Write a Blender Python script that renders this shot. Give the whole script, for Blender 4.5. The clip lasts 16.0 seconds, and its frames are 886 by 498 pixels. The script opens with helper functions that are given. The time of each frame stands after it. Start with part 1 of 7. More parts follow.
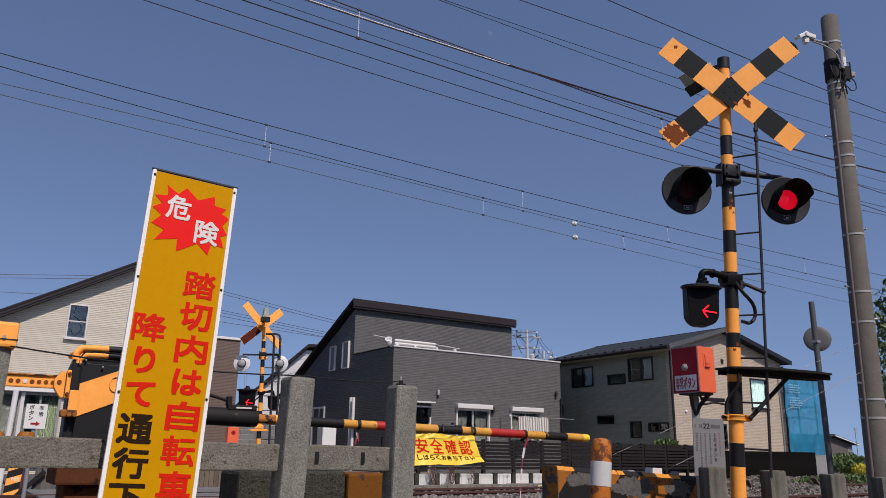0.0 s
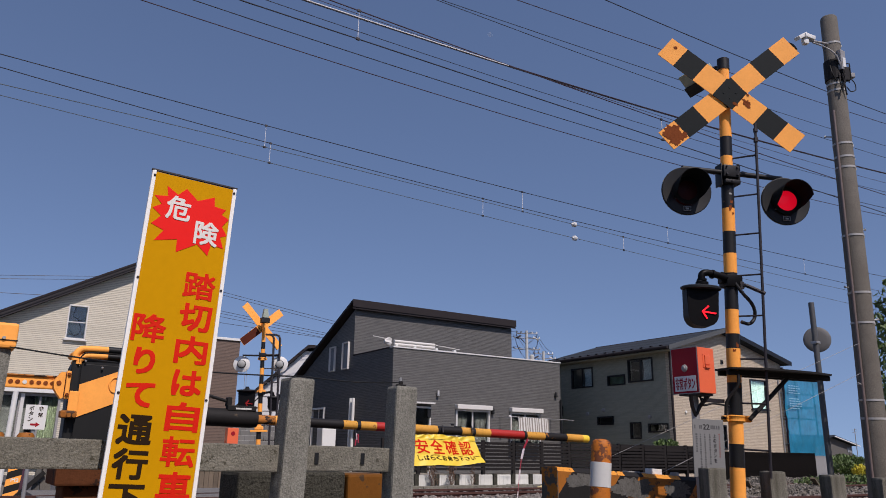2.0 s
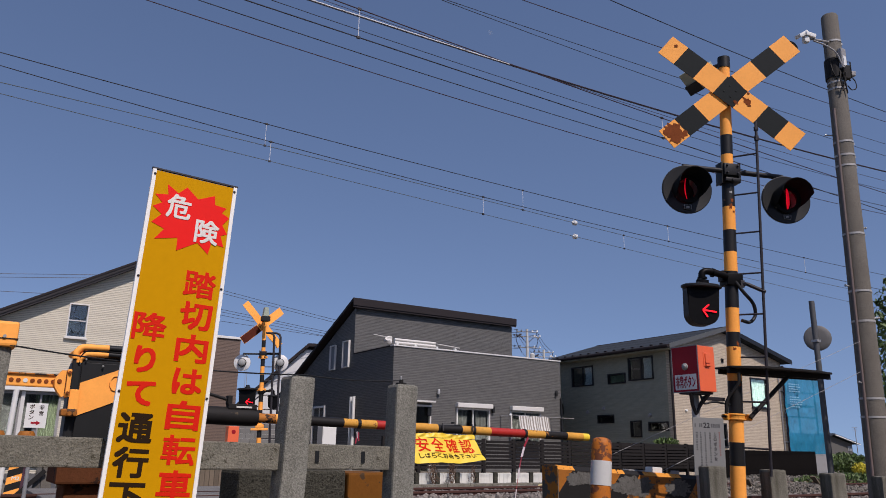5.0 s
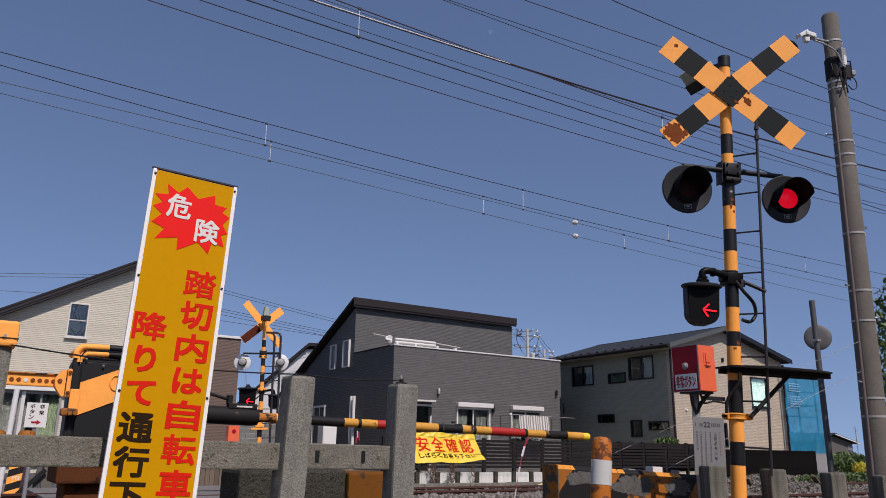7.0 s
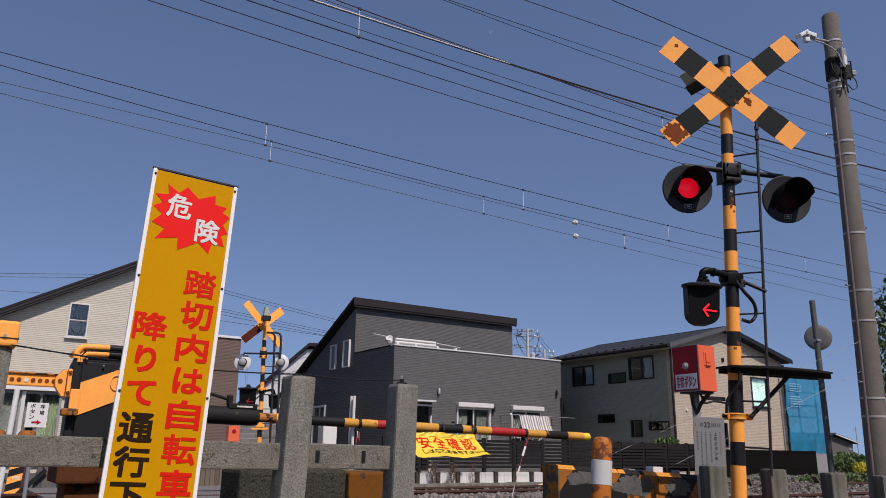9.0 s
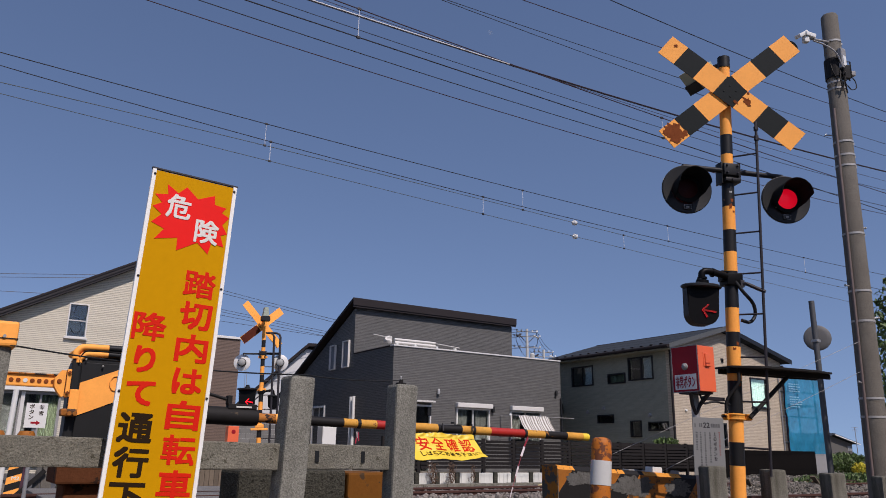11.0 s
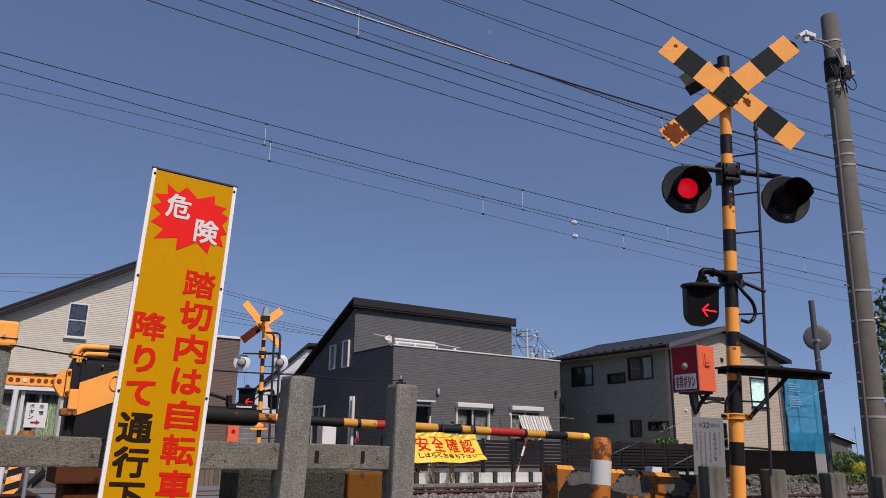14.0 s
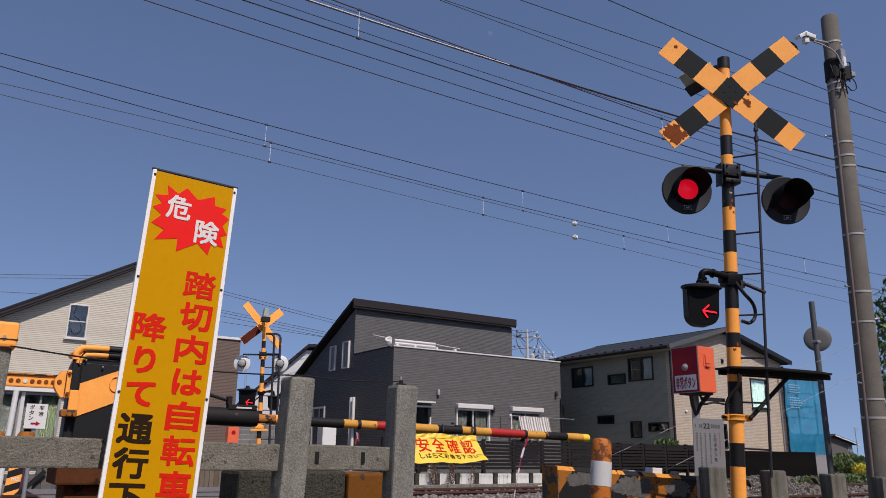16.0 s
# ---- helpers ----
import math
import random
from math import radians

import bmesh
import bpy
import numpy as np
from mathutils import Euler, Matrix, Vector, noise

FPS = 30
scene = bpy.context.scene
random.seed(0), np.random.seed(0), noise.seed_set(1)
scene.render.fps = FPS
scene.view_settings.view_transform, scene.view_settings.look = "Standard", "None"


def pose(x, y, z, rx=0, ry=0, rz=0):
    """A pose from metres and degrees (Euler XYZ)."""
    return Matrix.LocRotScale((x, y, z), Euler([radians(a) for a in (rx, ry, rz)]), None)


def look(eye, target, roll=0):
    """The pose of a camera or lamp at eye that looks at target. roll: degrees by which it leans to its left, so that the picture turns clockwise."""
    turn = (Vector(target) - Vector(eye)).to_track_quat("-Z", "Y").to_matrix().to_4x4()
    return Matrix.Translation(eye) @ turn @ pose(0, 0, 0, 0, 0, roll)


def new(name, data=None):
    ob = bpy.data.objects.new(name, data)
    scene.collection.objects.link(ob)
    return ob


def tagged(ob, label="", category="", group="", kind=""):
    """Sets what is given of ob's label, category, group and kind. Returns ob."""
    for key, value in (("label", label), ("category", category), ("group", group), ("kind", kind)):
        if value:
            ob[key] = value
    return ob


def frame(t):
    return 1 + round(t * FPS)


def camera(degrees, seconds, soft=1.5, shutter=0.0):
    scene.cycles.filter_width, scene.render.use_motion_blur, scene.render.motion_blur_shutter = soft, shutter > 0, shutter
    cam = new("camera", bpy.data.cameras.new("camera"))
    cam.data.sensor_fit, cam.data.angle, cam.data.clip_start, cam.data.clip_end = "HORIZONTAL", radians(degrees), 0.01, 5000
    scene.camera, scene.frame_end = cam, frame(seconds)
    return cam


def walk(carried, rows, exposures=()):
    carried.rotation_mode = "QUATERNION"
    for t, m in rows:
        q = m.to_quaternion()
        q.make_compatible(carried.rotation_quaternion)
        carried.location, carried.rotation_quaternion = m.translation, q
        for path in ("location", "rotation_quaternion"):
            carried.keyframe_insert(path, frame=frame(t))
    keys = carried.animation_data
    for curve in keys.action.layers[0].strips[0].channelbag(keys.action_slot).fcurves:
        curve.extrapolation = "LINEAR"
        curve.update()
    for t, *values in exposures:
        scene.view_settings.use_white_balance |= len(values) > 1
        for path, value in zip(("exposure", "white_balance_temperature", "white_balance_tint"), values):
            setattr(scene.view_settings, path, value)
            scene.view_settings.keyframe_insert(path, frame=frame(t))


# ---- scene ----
cam = camera(61, 16.0, soft=0.9)
EYE = (0.0, 0.0, 0.72)


def aim(dx, dy):
    """The camera's pose with a small hand shake: dx, dy in 1/1331 radians to the left and up."""
    yaw, pitch = radians(33.0) - dx / 1331, radians(15.1) + dy / 1331
    way = Vector((math.sin(yaw) * math.cos(pitch), math.cos(yaw) * math.cos(pitch), math.sin(pitch)))
    return look(EYE, Vector(EYE) + way * 10, 0.8)


SHAKE = [(0, 0, 0), (0.5, 0, 0.3), (1, 0, 1.1), (1.5, -0.4, 1.3), (2, -0.4, 1.4), (2.5, -0.1, 1.3), (3, 0, 1.1), (3.5, 0.3, 0.4),
         (4, 0.3, -0.4), (6.5, 0.5, -2.0), (7, 0.7, -2.2), (7.5, 0.7, -2.3), (8, 0.8, -3.2), (8.5, 1.2, -3.0), (9, 1.1, -2.2),
         (11.5, -0.1, -1.5), (12, -0.2, -1.5), (12.5, 0, -1.9), (13, 0.3, -2.2), (13.5, 0.1, -2.0), (14, -0.2, -1.9),
         (14.5, 0, -1.8), (15, 0.1, -1.5), (15.5, 0.1, -0.8), (16, 0.2, -0.2)]
walk(cam, [(t, aim(dx, dy)) for t, dx, dy in SHAKE], [(0, 0.38, 6570, 21), (16, 0.38, 6570, 21)])

# ---- light ----
SUN_UP, SUN_AZ = 50.0, 181.5      # elevation; direction to the sun, clockwise from +y
world = bpy.data.worlds.new("world")
scene.world = world
world.use_nodes = True
wn, wl = world.node_tree.nodes, world.node_tree.links
sky = wn.new("ShaderNodeTexSky")
sky.sky_type, sky.sun_disc = "NISHITA", False
sky.sun_elevation, sky.sun_rotation = radians(SUN_UP), radians(SUN_AZ)
sky.air_density, sky.dust_density, sky.ozone_density = 1.0, 0.35, 2.7
wn["Background"].inputs["Strength"].default_value = 0.088
# a clear, even sky: the haze band at the horizon is kept low
co_w, add_w, nor_w = wn.new("ShaderNodeTexCoord"), wn.new("ShaderNodeVectorMath"), wn.new("ShaderNodeVectorMath")
add_w.operation, nor_w.operation = "ADD", "NORMALIZE"
add_w.inputs[1].default_value = (0, 0, 0.20)
wl.new(co_w.outputs["Generated"], add_w.inputs[0])
wl.new(add_w.outputs[0], nor_w.inputs[0])
wl.new(nor_w.outputs[0], sky.inputs["Vector"])
wl.new(sky.outputs[0], wn["Background"].inputs["Color"])
sun = new("sun", bpy.data.lights.new("sun", "SUN"))
sun.data.energy, sun.data.angle, sun.data.color = 3.1, radians(0.5), (1.0, 0.95, 0.87)
sa, se = radians(SUN_AZ), radians(SUN_UP)
sun.matrix_world = look((40 * math.sin(sa) * math.cos(se), 40 * math.cos(sa) * math.cos(se), 40 * math.sin(se)), (0, 0, 0))


# ---- materials ----
def mat(name, color, rough=0.6, metal=0.0, var=0.12, scale=6.0, fine=60.0, bump=0.15, spot=None, spot_at=0.62, spot_scale=3.0, spec=0.5,
        isl=0.0, piece=0.0, grain=0.0, relief=0.01):
    """Painted, cast or stained surface: colour varied at two scales, fine relief, and spots of rust or dirt."""
    m = bpy.data.materials.new(name)
    m.use_nodes = True
    n, l = m.node_tree.nodes, m.node_tree.links
    b = n["Principled BSDF"]
    b.inputs["Roughness"].default_value, b.inputs["Metallic"].default_value = rough, metal
    b.inputs["Specular IOR Level"].default_value = spec
    co = n.new("ShaderNodeTexCoord")

    def noise_node(s, detail=6.0, r=0.6):
        t = n.new("ShaderNodeTexNoise")
        t.inputs["Scale"].default_value, t.inputs["Detail"].default_value, t.inputs["Roughness"].default_value = s, detail, r
        l.new(co.outputs["Object"], t.inputs["Vector"])
        return t.outputs["Fac"]

    def math_node(op, a, c):
        t = n.new("ShaderNodeMath")
        t.operation = op
        for i, v in enumerate((a, c)):
            if isinstance(v, float):
                t.inputs[i].default_value = v
            else:
                l.new(v, t.inputs[i])
        return t.outputs[0]
    big, small = noise_node(scale), noise_node(fine, 4.0)
    f = math_node("ADD", math_node("MULTIPLY", big, 1.3 * var), math_node("MULTIPLY", small, 0.9 * var))
    f = math_node("ADD", f, 1.0 - 1.1 * var)
    if grain:
        f = math_node("ADD", f, math_node("MULTIPLY", math_node("SUBTRACT", noise_node(fine * 1.7, 3.0, 0.7), 0.5), grain))
    if isl:
        g = n.new("ShaderNodeNewGeometry")
        f = math_node("MULTIPLY", f, math_node("ADD", math_node("MULTIPLY", g.outputs["Random Per Island"], isl), 1.0 - isl / 2))
    if piece:
        g = n.new("ShaderNodeObjectInfo")
        f = math_node("MULTIPLY", f, math_node("ADD", math_node("MULTIPLY", g.outputs["Random"], piece), 1.0 - piece / 2))
    mul = n.new("ShaderNodeVectorMath")
    mul.operation = "SCALE"
    mul.inputs[0].default_value = color
    l.new(f, mul.inputs["Scale"])
    out = mul.outputs[0]
    if spot:
        ramp = n.new("ShaderNodeValToRGB")
        ramp.color_ramp.elements[0].position, ramp.color_ramp.elements[1].position = spot_at, spot_at + 0.03
        l.new(noise_node(spot_scale, 8.0, 0.65), ramp.inputs[0])
        mix = n.new("ShaderNodeMix")
        mix.data_type = "RGBA"
        l.new(ramp.outputs[0], mix.inputs["Factor"])
        l.new(out, mix.inputs[6])
        mix.inputs[7].default_value = (*spot, 1)
        out = mix.outputs[2]
    l.new(out, b.inputs["Base Color"])
    if bump:
        bp = n.new("ShaderNodeBump")
        bp.inputs["Strength"].default_value, bp.inputs["Distance"].default_value = bump, relief
        l.new(small, bp.inputs["Height"])
        l.new(bp.outputs[0], b.inputs["Normal"])
    return m


def siding(name, color, board=0.15, brick=0.45, depth=0.6, rough=0.75, var=0.1, dash=0.0):
    """Cladding panels pressed with courses of thin bricks or boards: relief and slight tone changes.
    dash: how strongly short level ridges of uneven length stand out."""
    m = mat(name, color, rough, 0, var, 1.2, 40, 0)
    n, l = m.node_tree.nodes, m.node_tree.links
    co = n.new("ShaderNodeTexCoord")
    sep, com = n.new("ShaderNodeSeparateXYZ"), n.new("ShaderNodeCombineXYZ")
    l.new(co.outputs["Object"], sep.inputs[0])
    add = n.new("ShaderNodeMath")
    l.new(sep.outputs["X"], add.inputs[0])
    l.new(sep.outputs["Y"], add.inputs[1])
    l.new(add.outputs[0], com.inputs["X"])
    l.new(sep.outputs["Z"], com.inputs["Y"])
    br = n.new("ShaderNodeTexBrick")
    br.inputs["Scale"].default_value = 1.0
    br.inputs["Brick Width"].default_value, br.inputs["Row Height"].default_value = brick, board
    br.inputs["Mortar Size"].default_value, br.inputs["Mortar Smooth"].default_value = board * 0.16, 0.3
    br.inputs["Color1"].default_value, br.inputs["Color2"].default_value = (1, 1, 1, 1), (0.86, 0.86, 0.86, 1)
    br.inputs["Mortar"].default_value = (0.45, 0.45, 0.45, 1)
    l.new(com.outputs[0], br.inputs["Vector"])
    b = n["Principled BSDF"]
    src = b.inputs["Base Color"].links[0].from_socket
    mul = n.new("ShaderNodeMix")
    mul.data_type, mul.blend_type = "RGBA", "MULTIPLY"
    mul.inputs["Factor"].default_value = 0.7
    l.new(src, mul.inputs[6])
    l.new(br.outputs["Color"], mul.inputs[7])
    l.new(mul.outputs[2], b.inputs["Base Color"])
    bp = n.new("ShaderNodeBump")
    bp.inputs["Strength"].default_value, bp.inputs["Distance"].default_value = depth, 0.02
    l.new(br.outputs["Color"], bp.inputs["Height"])
    if dash:
        mp, ns, ramp, tone = n.new("ShaderNodeMapping"), n.new("ShaderNodeTexNoise"), n.new("ShaderNodeValToRGB"), n.new("ShaderNodeMix")
        mp.inputs["Scale"].default_value = (3.2, 20.0, 1.0)
        ns.inputs["Scale"].default_value, ns.inputs["Detail"].default_value = 1.0, 3.0
        ramp.color_ramp.elements[0].position, ramp.color_ramp.elements[1].position = 0.38, 0.62
        ramp.color_ramp.elements[0].color = (1 - dash, 1 - dash, 1 - dash, 1)
        ramp.color_ramp.elements[1].color = (1 + dash, 1 + dash, 1 + dash, 1)
        tone.data_type, tone.blend_type = "RGBA", "MULTIPLY"
        tone.inputs["Factor"].default_value = 1.0
        l.new(com.outputs[0], mp.inputs["Vector"])
        l.new(mp.outputs[0], ns.inputs["Vector"])
        l.new(ns.outputs["Fac"], ramp.inputs[0])
        l.new(mul.outputs[2], tone.inputs[6])
        l.new(ramp.outputs[0], tone.inputs[7])
        l.new(tone.outputs[2], b.inputs["Base Color"])
    l.new(bp.outputs[0], b.inputs["Normal"])
    return m


def glow(name, color, strength):
    m = mat(name, color, 0.3, 0, 0.05)
    b = m.node_tree.nodes["Principled BSDF"]
    b.inputs["Emission Color"].default_value, b.inputs["Emission Strength"].default_value = (*color, 1), strength
    return m


def glass(name, tint=(0.75, 0.85, 0.85), rough=0.02):
    m = bpy.data.materials.new(name)
    m.use_nodes = True
    b = m.node_tree.nodes["Principled BSDF"]
    b.inputs["Base Color"].default_value = (*tint, 1)
    b.inputs["Transmission Weight"].default_value, b.inputs["Roughness"].default_value, b.inputs["IOR"].default_value = 1, rough, 1.7
    return m


def streaked(name, color, dark):
    """Cast concrete: fine sand pits, long upright water stains and pale lime spots."""
    m = mat(name, color, 0.95, 0, 0.42, 9, 85, 0.6, (0.36, 0.355, 0.32), 0.66, 60.0, 0.08, grain=2.2, relief=0.010)
    n, l = m.node_tree.nodes, m.node_tree.links
    b = n["Principled BSDF"]
    co, mp, ns, ramp, mul = (n.new("ShaderNode" + k) for k in ("TexCoord", "Mapping", "TexNoise", "ValToRGB", "Mix"))
    mp.inputs["Scale"].default_value = (13, 13, 1.5)
    ns.inputs["Scale"].default_value, ns.inputs["Detail"].default_value = 1.0, 6.0
    ramp.color_ramp.elements[0].position, ramp.color_ramp.elements[1].position = 0.36, 0.60
    ramp.color_ramp.elements[0].color = (1 - dark, 1 - dark, 1 - dark * 1.05, 1)
    mul.data_type, mul.blend_type = "RGBA", "MULTIPLY"
    mul.inputs["Factor"].default_value = 1.0
    l.new(co.outputs["Object"], mp.inputs["Vector"])
    l.new(mp.outputs[0], ns.inputs["Vector"])
    l.new(ns.outputs["Fac"], ramp.inputs[0])
    l.new(b.inputs["Base Color"].links[0].from_socket, mul.inputs[6])
    l.new(ramp.outputs[0], mul.inputs[7])
    l.new(mul.outputs[2], b.inputs["Base Color"])
    return m


RUST = (0.12, 0.045, 0.02)
ORANGE_SPOT = (0.50, 0.19, 0.03)
CONCRETE = mat("old_concrete", (0.168, 0.160, 0.130), 0.95, 0, 0.75, 11, 95, 0.7, (0.075, 0.070, 0.052), 0.60, 26.0, 0.1, grain=1.5, relief=0.012)
POST_CONCRETE = streaked("post_concrete", (0.200, 0.196, 0.168), 0.16)
# darkened for moss and, in colour, for the shade on the short posts
SHADED_MOSSY_CONCRETE = streaked("shaded_mossy_post_concrete", (0.158, 0.151, 0.125), 0.45)
CONCRETE_POLE = mat("pole_concrete", (0.128, 0.117, 0.100), 0.95, 0, 0.5, 4, 60, 0.3, spec=0.1, grain=1.2)
ORANGE = mat("orange_paint", (0.94, 0.385, 0.075), 0.6, 0, 0.2, 5, 70, 0.03, RUST, 0.75, 9.0, 0.2)
ORANGE_WORN = mat("worn_orange_paint", (0.30, 0.105, 0.014), 0.65, 0, 0.45, 6, 60, 0.2, (0.07, 0.035, 0.018), 0.565, 11.0, 0.25)
BLACK = mat("black_paint", (0.0085, 0.0095, 0.0105), 0.55, 0, 0.4, 8, 60, 0.05, None, 0.6, 3.0, 0.3)
MATT_BLACK = mat("matt_black_paint", (0.008, 0.009, 0.0095), 0.9, 0, 0.4, 8, 60, 0.05, None, 0.6, 3.0, 0.12)
BOARD_BLACK = mat("board_black_paint", (0.010, 0.013, 0.0135), 0.7, 0, 0.3, 5, 60, 0.03, None, 0.6, 3.0, 0.15)
BLACK_WORN = mat("worn_black_paint", (0.011, 0.010, 0.0095), 0.7, 0, 0.4, 8, 60, 0.15, (0.07, 0.05, 0.03), 0.68, 10.0, 0.25)
RUSTY = mat("rust", (0.20, 0.055, 0.018), 0.95, 0, 0.6, 14, 90, 0.15, spec=0.1)
ARM_RED = mat("arm_red_paint", (0.37, 0.013, 0.007), 0.55, 0, 0.15, 6, 50, 0.05)
BOLLARD_PAINT = mat("scuffed_orange", (0.42, 0.125, 0.011), 0.6, 0, 0.55, 7, 60, 0.15, (0.13, 0.042, 0.016), 0.505, 19.0, 0.3)
YELLOW_SIGN = mat("yellow_sign_plate", (0.545, 0.262, 0.0), 0.7, 0, 0.14, 2.0, 30, 0.01, None, 0.6, 3.0, 0.05)
BURST_RED = mat("bright_red_ink", (0.78, 0.008, 0.004), 0.6, 0, 0.08, 8, 40, 0.01, None, 0.6, 3.0, 0.2)
RED_INK = mat("red_ink", (0.62, 0.014, 0.002), 0.7, 0, 0.08, 8, 40, 0.01, None, 0.6, 3.0, 0.15)
DARK_INK = mat("dark_ink", (0.022, 0.012, 0.005), 0.75, 0, 0.1, 8, 40, 0.01, None, 0.6, 3.0, 0.08)
WHITE_INK = mat("white_ink", (0.66, 0.65, 0.60), 0.5, 0, 0.05, 8, 40, 0.02)
WHITE_FRAME = mat("white_plastic_frame", (0.64, 0.64, 0.61), 0.4, 0, 0.08, 10, 50, 0.05)
STEEL = mat("galvanised_steel", (0.34, 0.34, 0.335), 0.5, 0.6, 0.15, 12, 60, 0.1)
DARK_STEEL = mat("dark_steel", (0.013, 0.011, 0.015), 0.6, 0.0, 0.3, 12, 60, 0.1)
WIRE = mat("wire", (0.030, 0.027, 0.028), 0.5, 0.4, 0.2, 3, 20, 0)
WIRE_BRIGHT = mat("bright_wire", (0.70, 0.68, 0.66), 0.45, 0.1, 0.15, 3, 20, 0)
WIRE_GREY = mat("grey_green_wire", (0.085, 0.098, 0.095), 0.5, 0.2, 0.2, 3, 20, 0)
WIRE_BROWN = mat("brown_wire", (0.055, 0.030, 0.034), 0.5, 0.4, 0.2, 3, 20, 0)
DARK_SIDING = siding("dark_grey_cladding", (0.103, 0.101, 0.096), 0.050, 60.0, 0.7, dash=0.13)
GREY_SIDING = siding("olive_grey_cladding", (0.276, 0.276, 0.212), 0.03, 0.9, 0.10, dash=0.06)
BEIGE_SIDING = siding("beige_brick_cladding", (0.45, 0.376, 0.280), 0.05, 0.4, 0.3, dash=0.07)
CREAM_SIDING = siding("cream_board_cladding", (0.585, 0.54, 0.43), 0.040, 60.0, 0.6)
BROWN_SIDING = siding("brown_board_cladding", (0.145, 0.100, 0.078), 0.045, 60.0, 0.6)
WHITE_WALL = mat("white_render", (0.54, 0.54, 0.53), 0.85, 0, 0.08, 2, 40, 0.1)
ROOF = mat("dark_roof", (0.024, 0.020, 0.021), 0.75, 0, 0.25, 3, 40, 0.1, spec=0.15)
SLATE = siding("slate_roof", (0.040, 0.048, 0.058), 0.25, 0.4, 0.3, rough=0.95)
SLATE.node_tree.nodes["Principled BSDF"].inputs["Specular IOR Level"].default_value = 0.08
ALU_DARK = mat("dark_window_frame", (0.012, 0.012, 0.013), 0.4, 0.3, 0.1)
ALU_LIGHT = mat("silver_window_frame", (0.62, 0.60, 0.56), 0.4, 0.2, 0.08)
GLASS = glass("window_glass")
INSIDE = mat("room_lining", (0.085, 0.08, 0.072), 0.9)
CURTAIN = mat("lace_curtain", (0.78, 0.78, 0.75), 0.9, 0, 0.15, 10, 90, 0.2)
MINT = mat("pale_mint_blind", (0.58, 0.76, 0.65), 0.8, 0, 0.1, 3, 40, 0.05)
SHUTTER = mat("cream_white_metal", (0.56, 0.545, 0.51), 0.6, 0, 0.12, 6, 40, 0.05)
CURTAIN_DULL = mat("dull_curtain", (0.17, 0.162, 0.145), 0.9, 0, 0.2, 10, 60, 0.1)
CURTAIN_GREY = mat("grey_blind_cloth", (0.20, 0.212, 0.222), 0.9, 0, 0.15, 4, 30, 0.1)
CURTAIN_GREEN = mat("pale_green_curtain", (0.25, 0.28, 0.17), 0.9, 0, 0.15, 10, 90, 0.2)
ASPHALT = mat("asphalt", (0.055, 0.054, 0.055), 0.9, 0, 0.3, 2, 90, 0.6)
EARTH = mat("earth", (0.15, 0.125, 0.095), 0.95, 0, 0.5, 0.6, 12, 0.8, (0.05, 0.07, 0.025), 0.58, 0.8)
STONE = mat("ballast_stone", (0.170, 0.150, 0.130), 0.9, 0, 0.3, 10, 60, 0.5, isl=0.9)
RAIL = mat("rusty_rail", (0.085, 0.036, 0.026), 0.7, 0.3, 0.3, 5, 60, 0.3)
RED_BOX = mat("red_box_paint", (0.29, 0.007, 0.016), 0.5, 0, 0.15, 5, 50, 0.03, None, 0.6, 3.0, 0.2)
# sunlit copy of the box red; the door's darker red carries its shade
RED_LIT = mat("sunlit_red_paint", (0.72, 0.125, 0.045), 0.5, 0, 0.15, 5, 50, 0.08)
BOARD = mat("grey_notice_board", (0.27, 0.275, 0.265), 0.6, 0, 0.12, 4, 50, 0.05)
LENS_OFF = mat("unlit_red_lens", (0.028, 0.003, 0.003), 0.5, 0, 0.1, spec=0.15)
LENS_ON = glow("lit_red_lens", (1.0, 0.006, 0.026), 0.35)
ARROW_ON = glow("lit_arrow", (1.0, 0.012, 0.02), 1.2)
ARROW_OFF = glow("faint_arrow", (0.30, 0.015, 0.012), 0.045)
BANNER = mat("yellow_banner_cloth", (0.76, 0.53, 0.038), 0.45, 0, 0.1, 5, 60, 0.1)
LEAF = mat("leaves", (0.066, 0.110, 0.024), 0.6, 0, 0.3, 3, 30, 0.1, isl=0.9)
LEAF_YELLOW = mat("yellow_flowers", (0.55, 0.48, 0.04), 0.7, 0, 0.3, 3, 30, 0.1, isl=0.6)
DRY = mat("dry_vine", (0.115, 0.070, 0.045), 0.9, 0, 0.3, 5, 30, 0.2)
BARK = mat("bark", (0.09, 0.065, 0.045), 0.95, 0, 0.4, 6, 40, 0.6)
BLUE_MESH = mat("blue_mesh_sheet", (0.008, 0.185, 0.315), 0.6, 0, 0.5, 2.2, 45, 0.5, spec=0.2, relief=0.04)
BLUE_MESH.node_tree.nodes["Principled BSDF"].inputs["Alpha"].default_value = 0.82
PVC = mat("grey_plastic", (0.24, 0.235, 0.23), 0.5, 0, 0.1)
PALE = mat("pale_lamp_back", (0.60, 0.60, 0.58), 0.4, 0, 0.08)
TAPE_RED = mat("red_tape", (0.36, 0.03, 0.055), 0.4, 0, 0.1)
TAPE_WHITE = mat("white_tape", (0.60, 0.53, 0.54), 0.4, 0, 0.08)
FENCE_DARK = mat("dark_slat", (0.017, 0.015, 0.0145), 0.85, 0, 0.2, 3, 40, 0.1, spec=0.15, piece=0.3)
WHITE_SLAB = mat("white_concrete_slab", (0.60, 0.60, 0.55), 0.85, 0, 0.25, 3, 50, 0.3, piece=0.25)


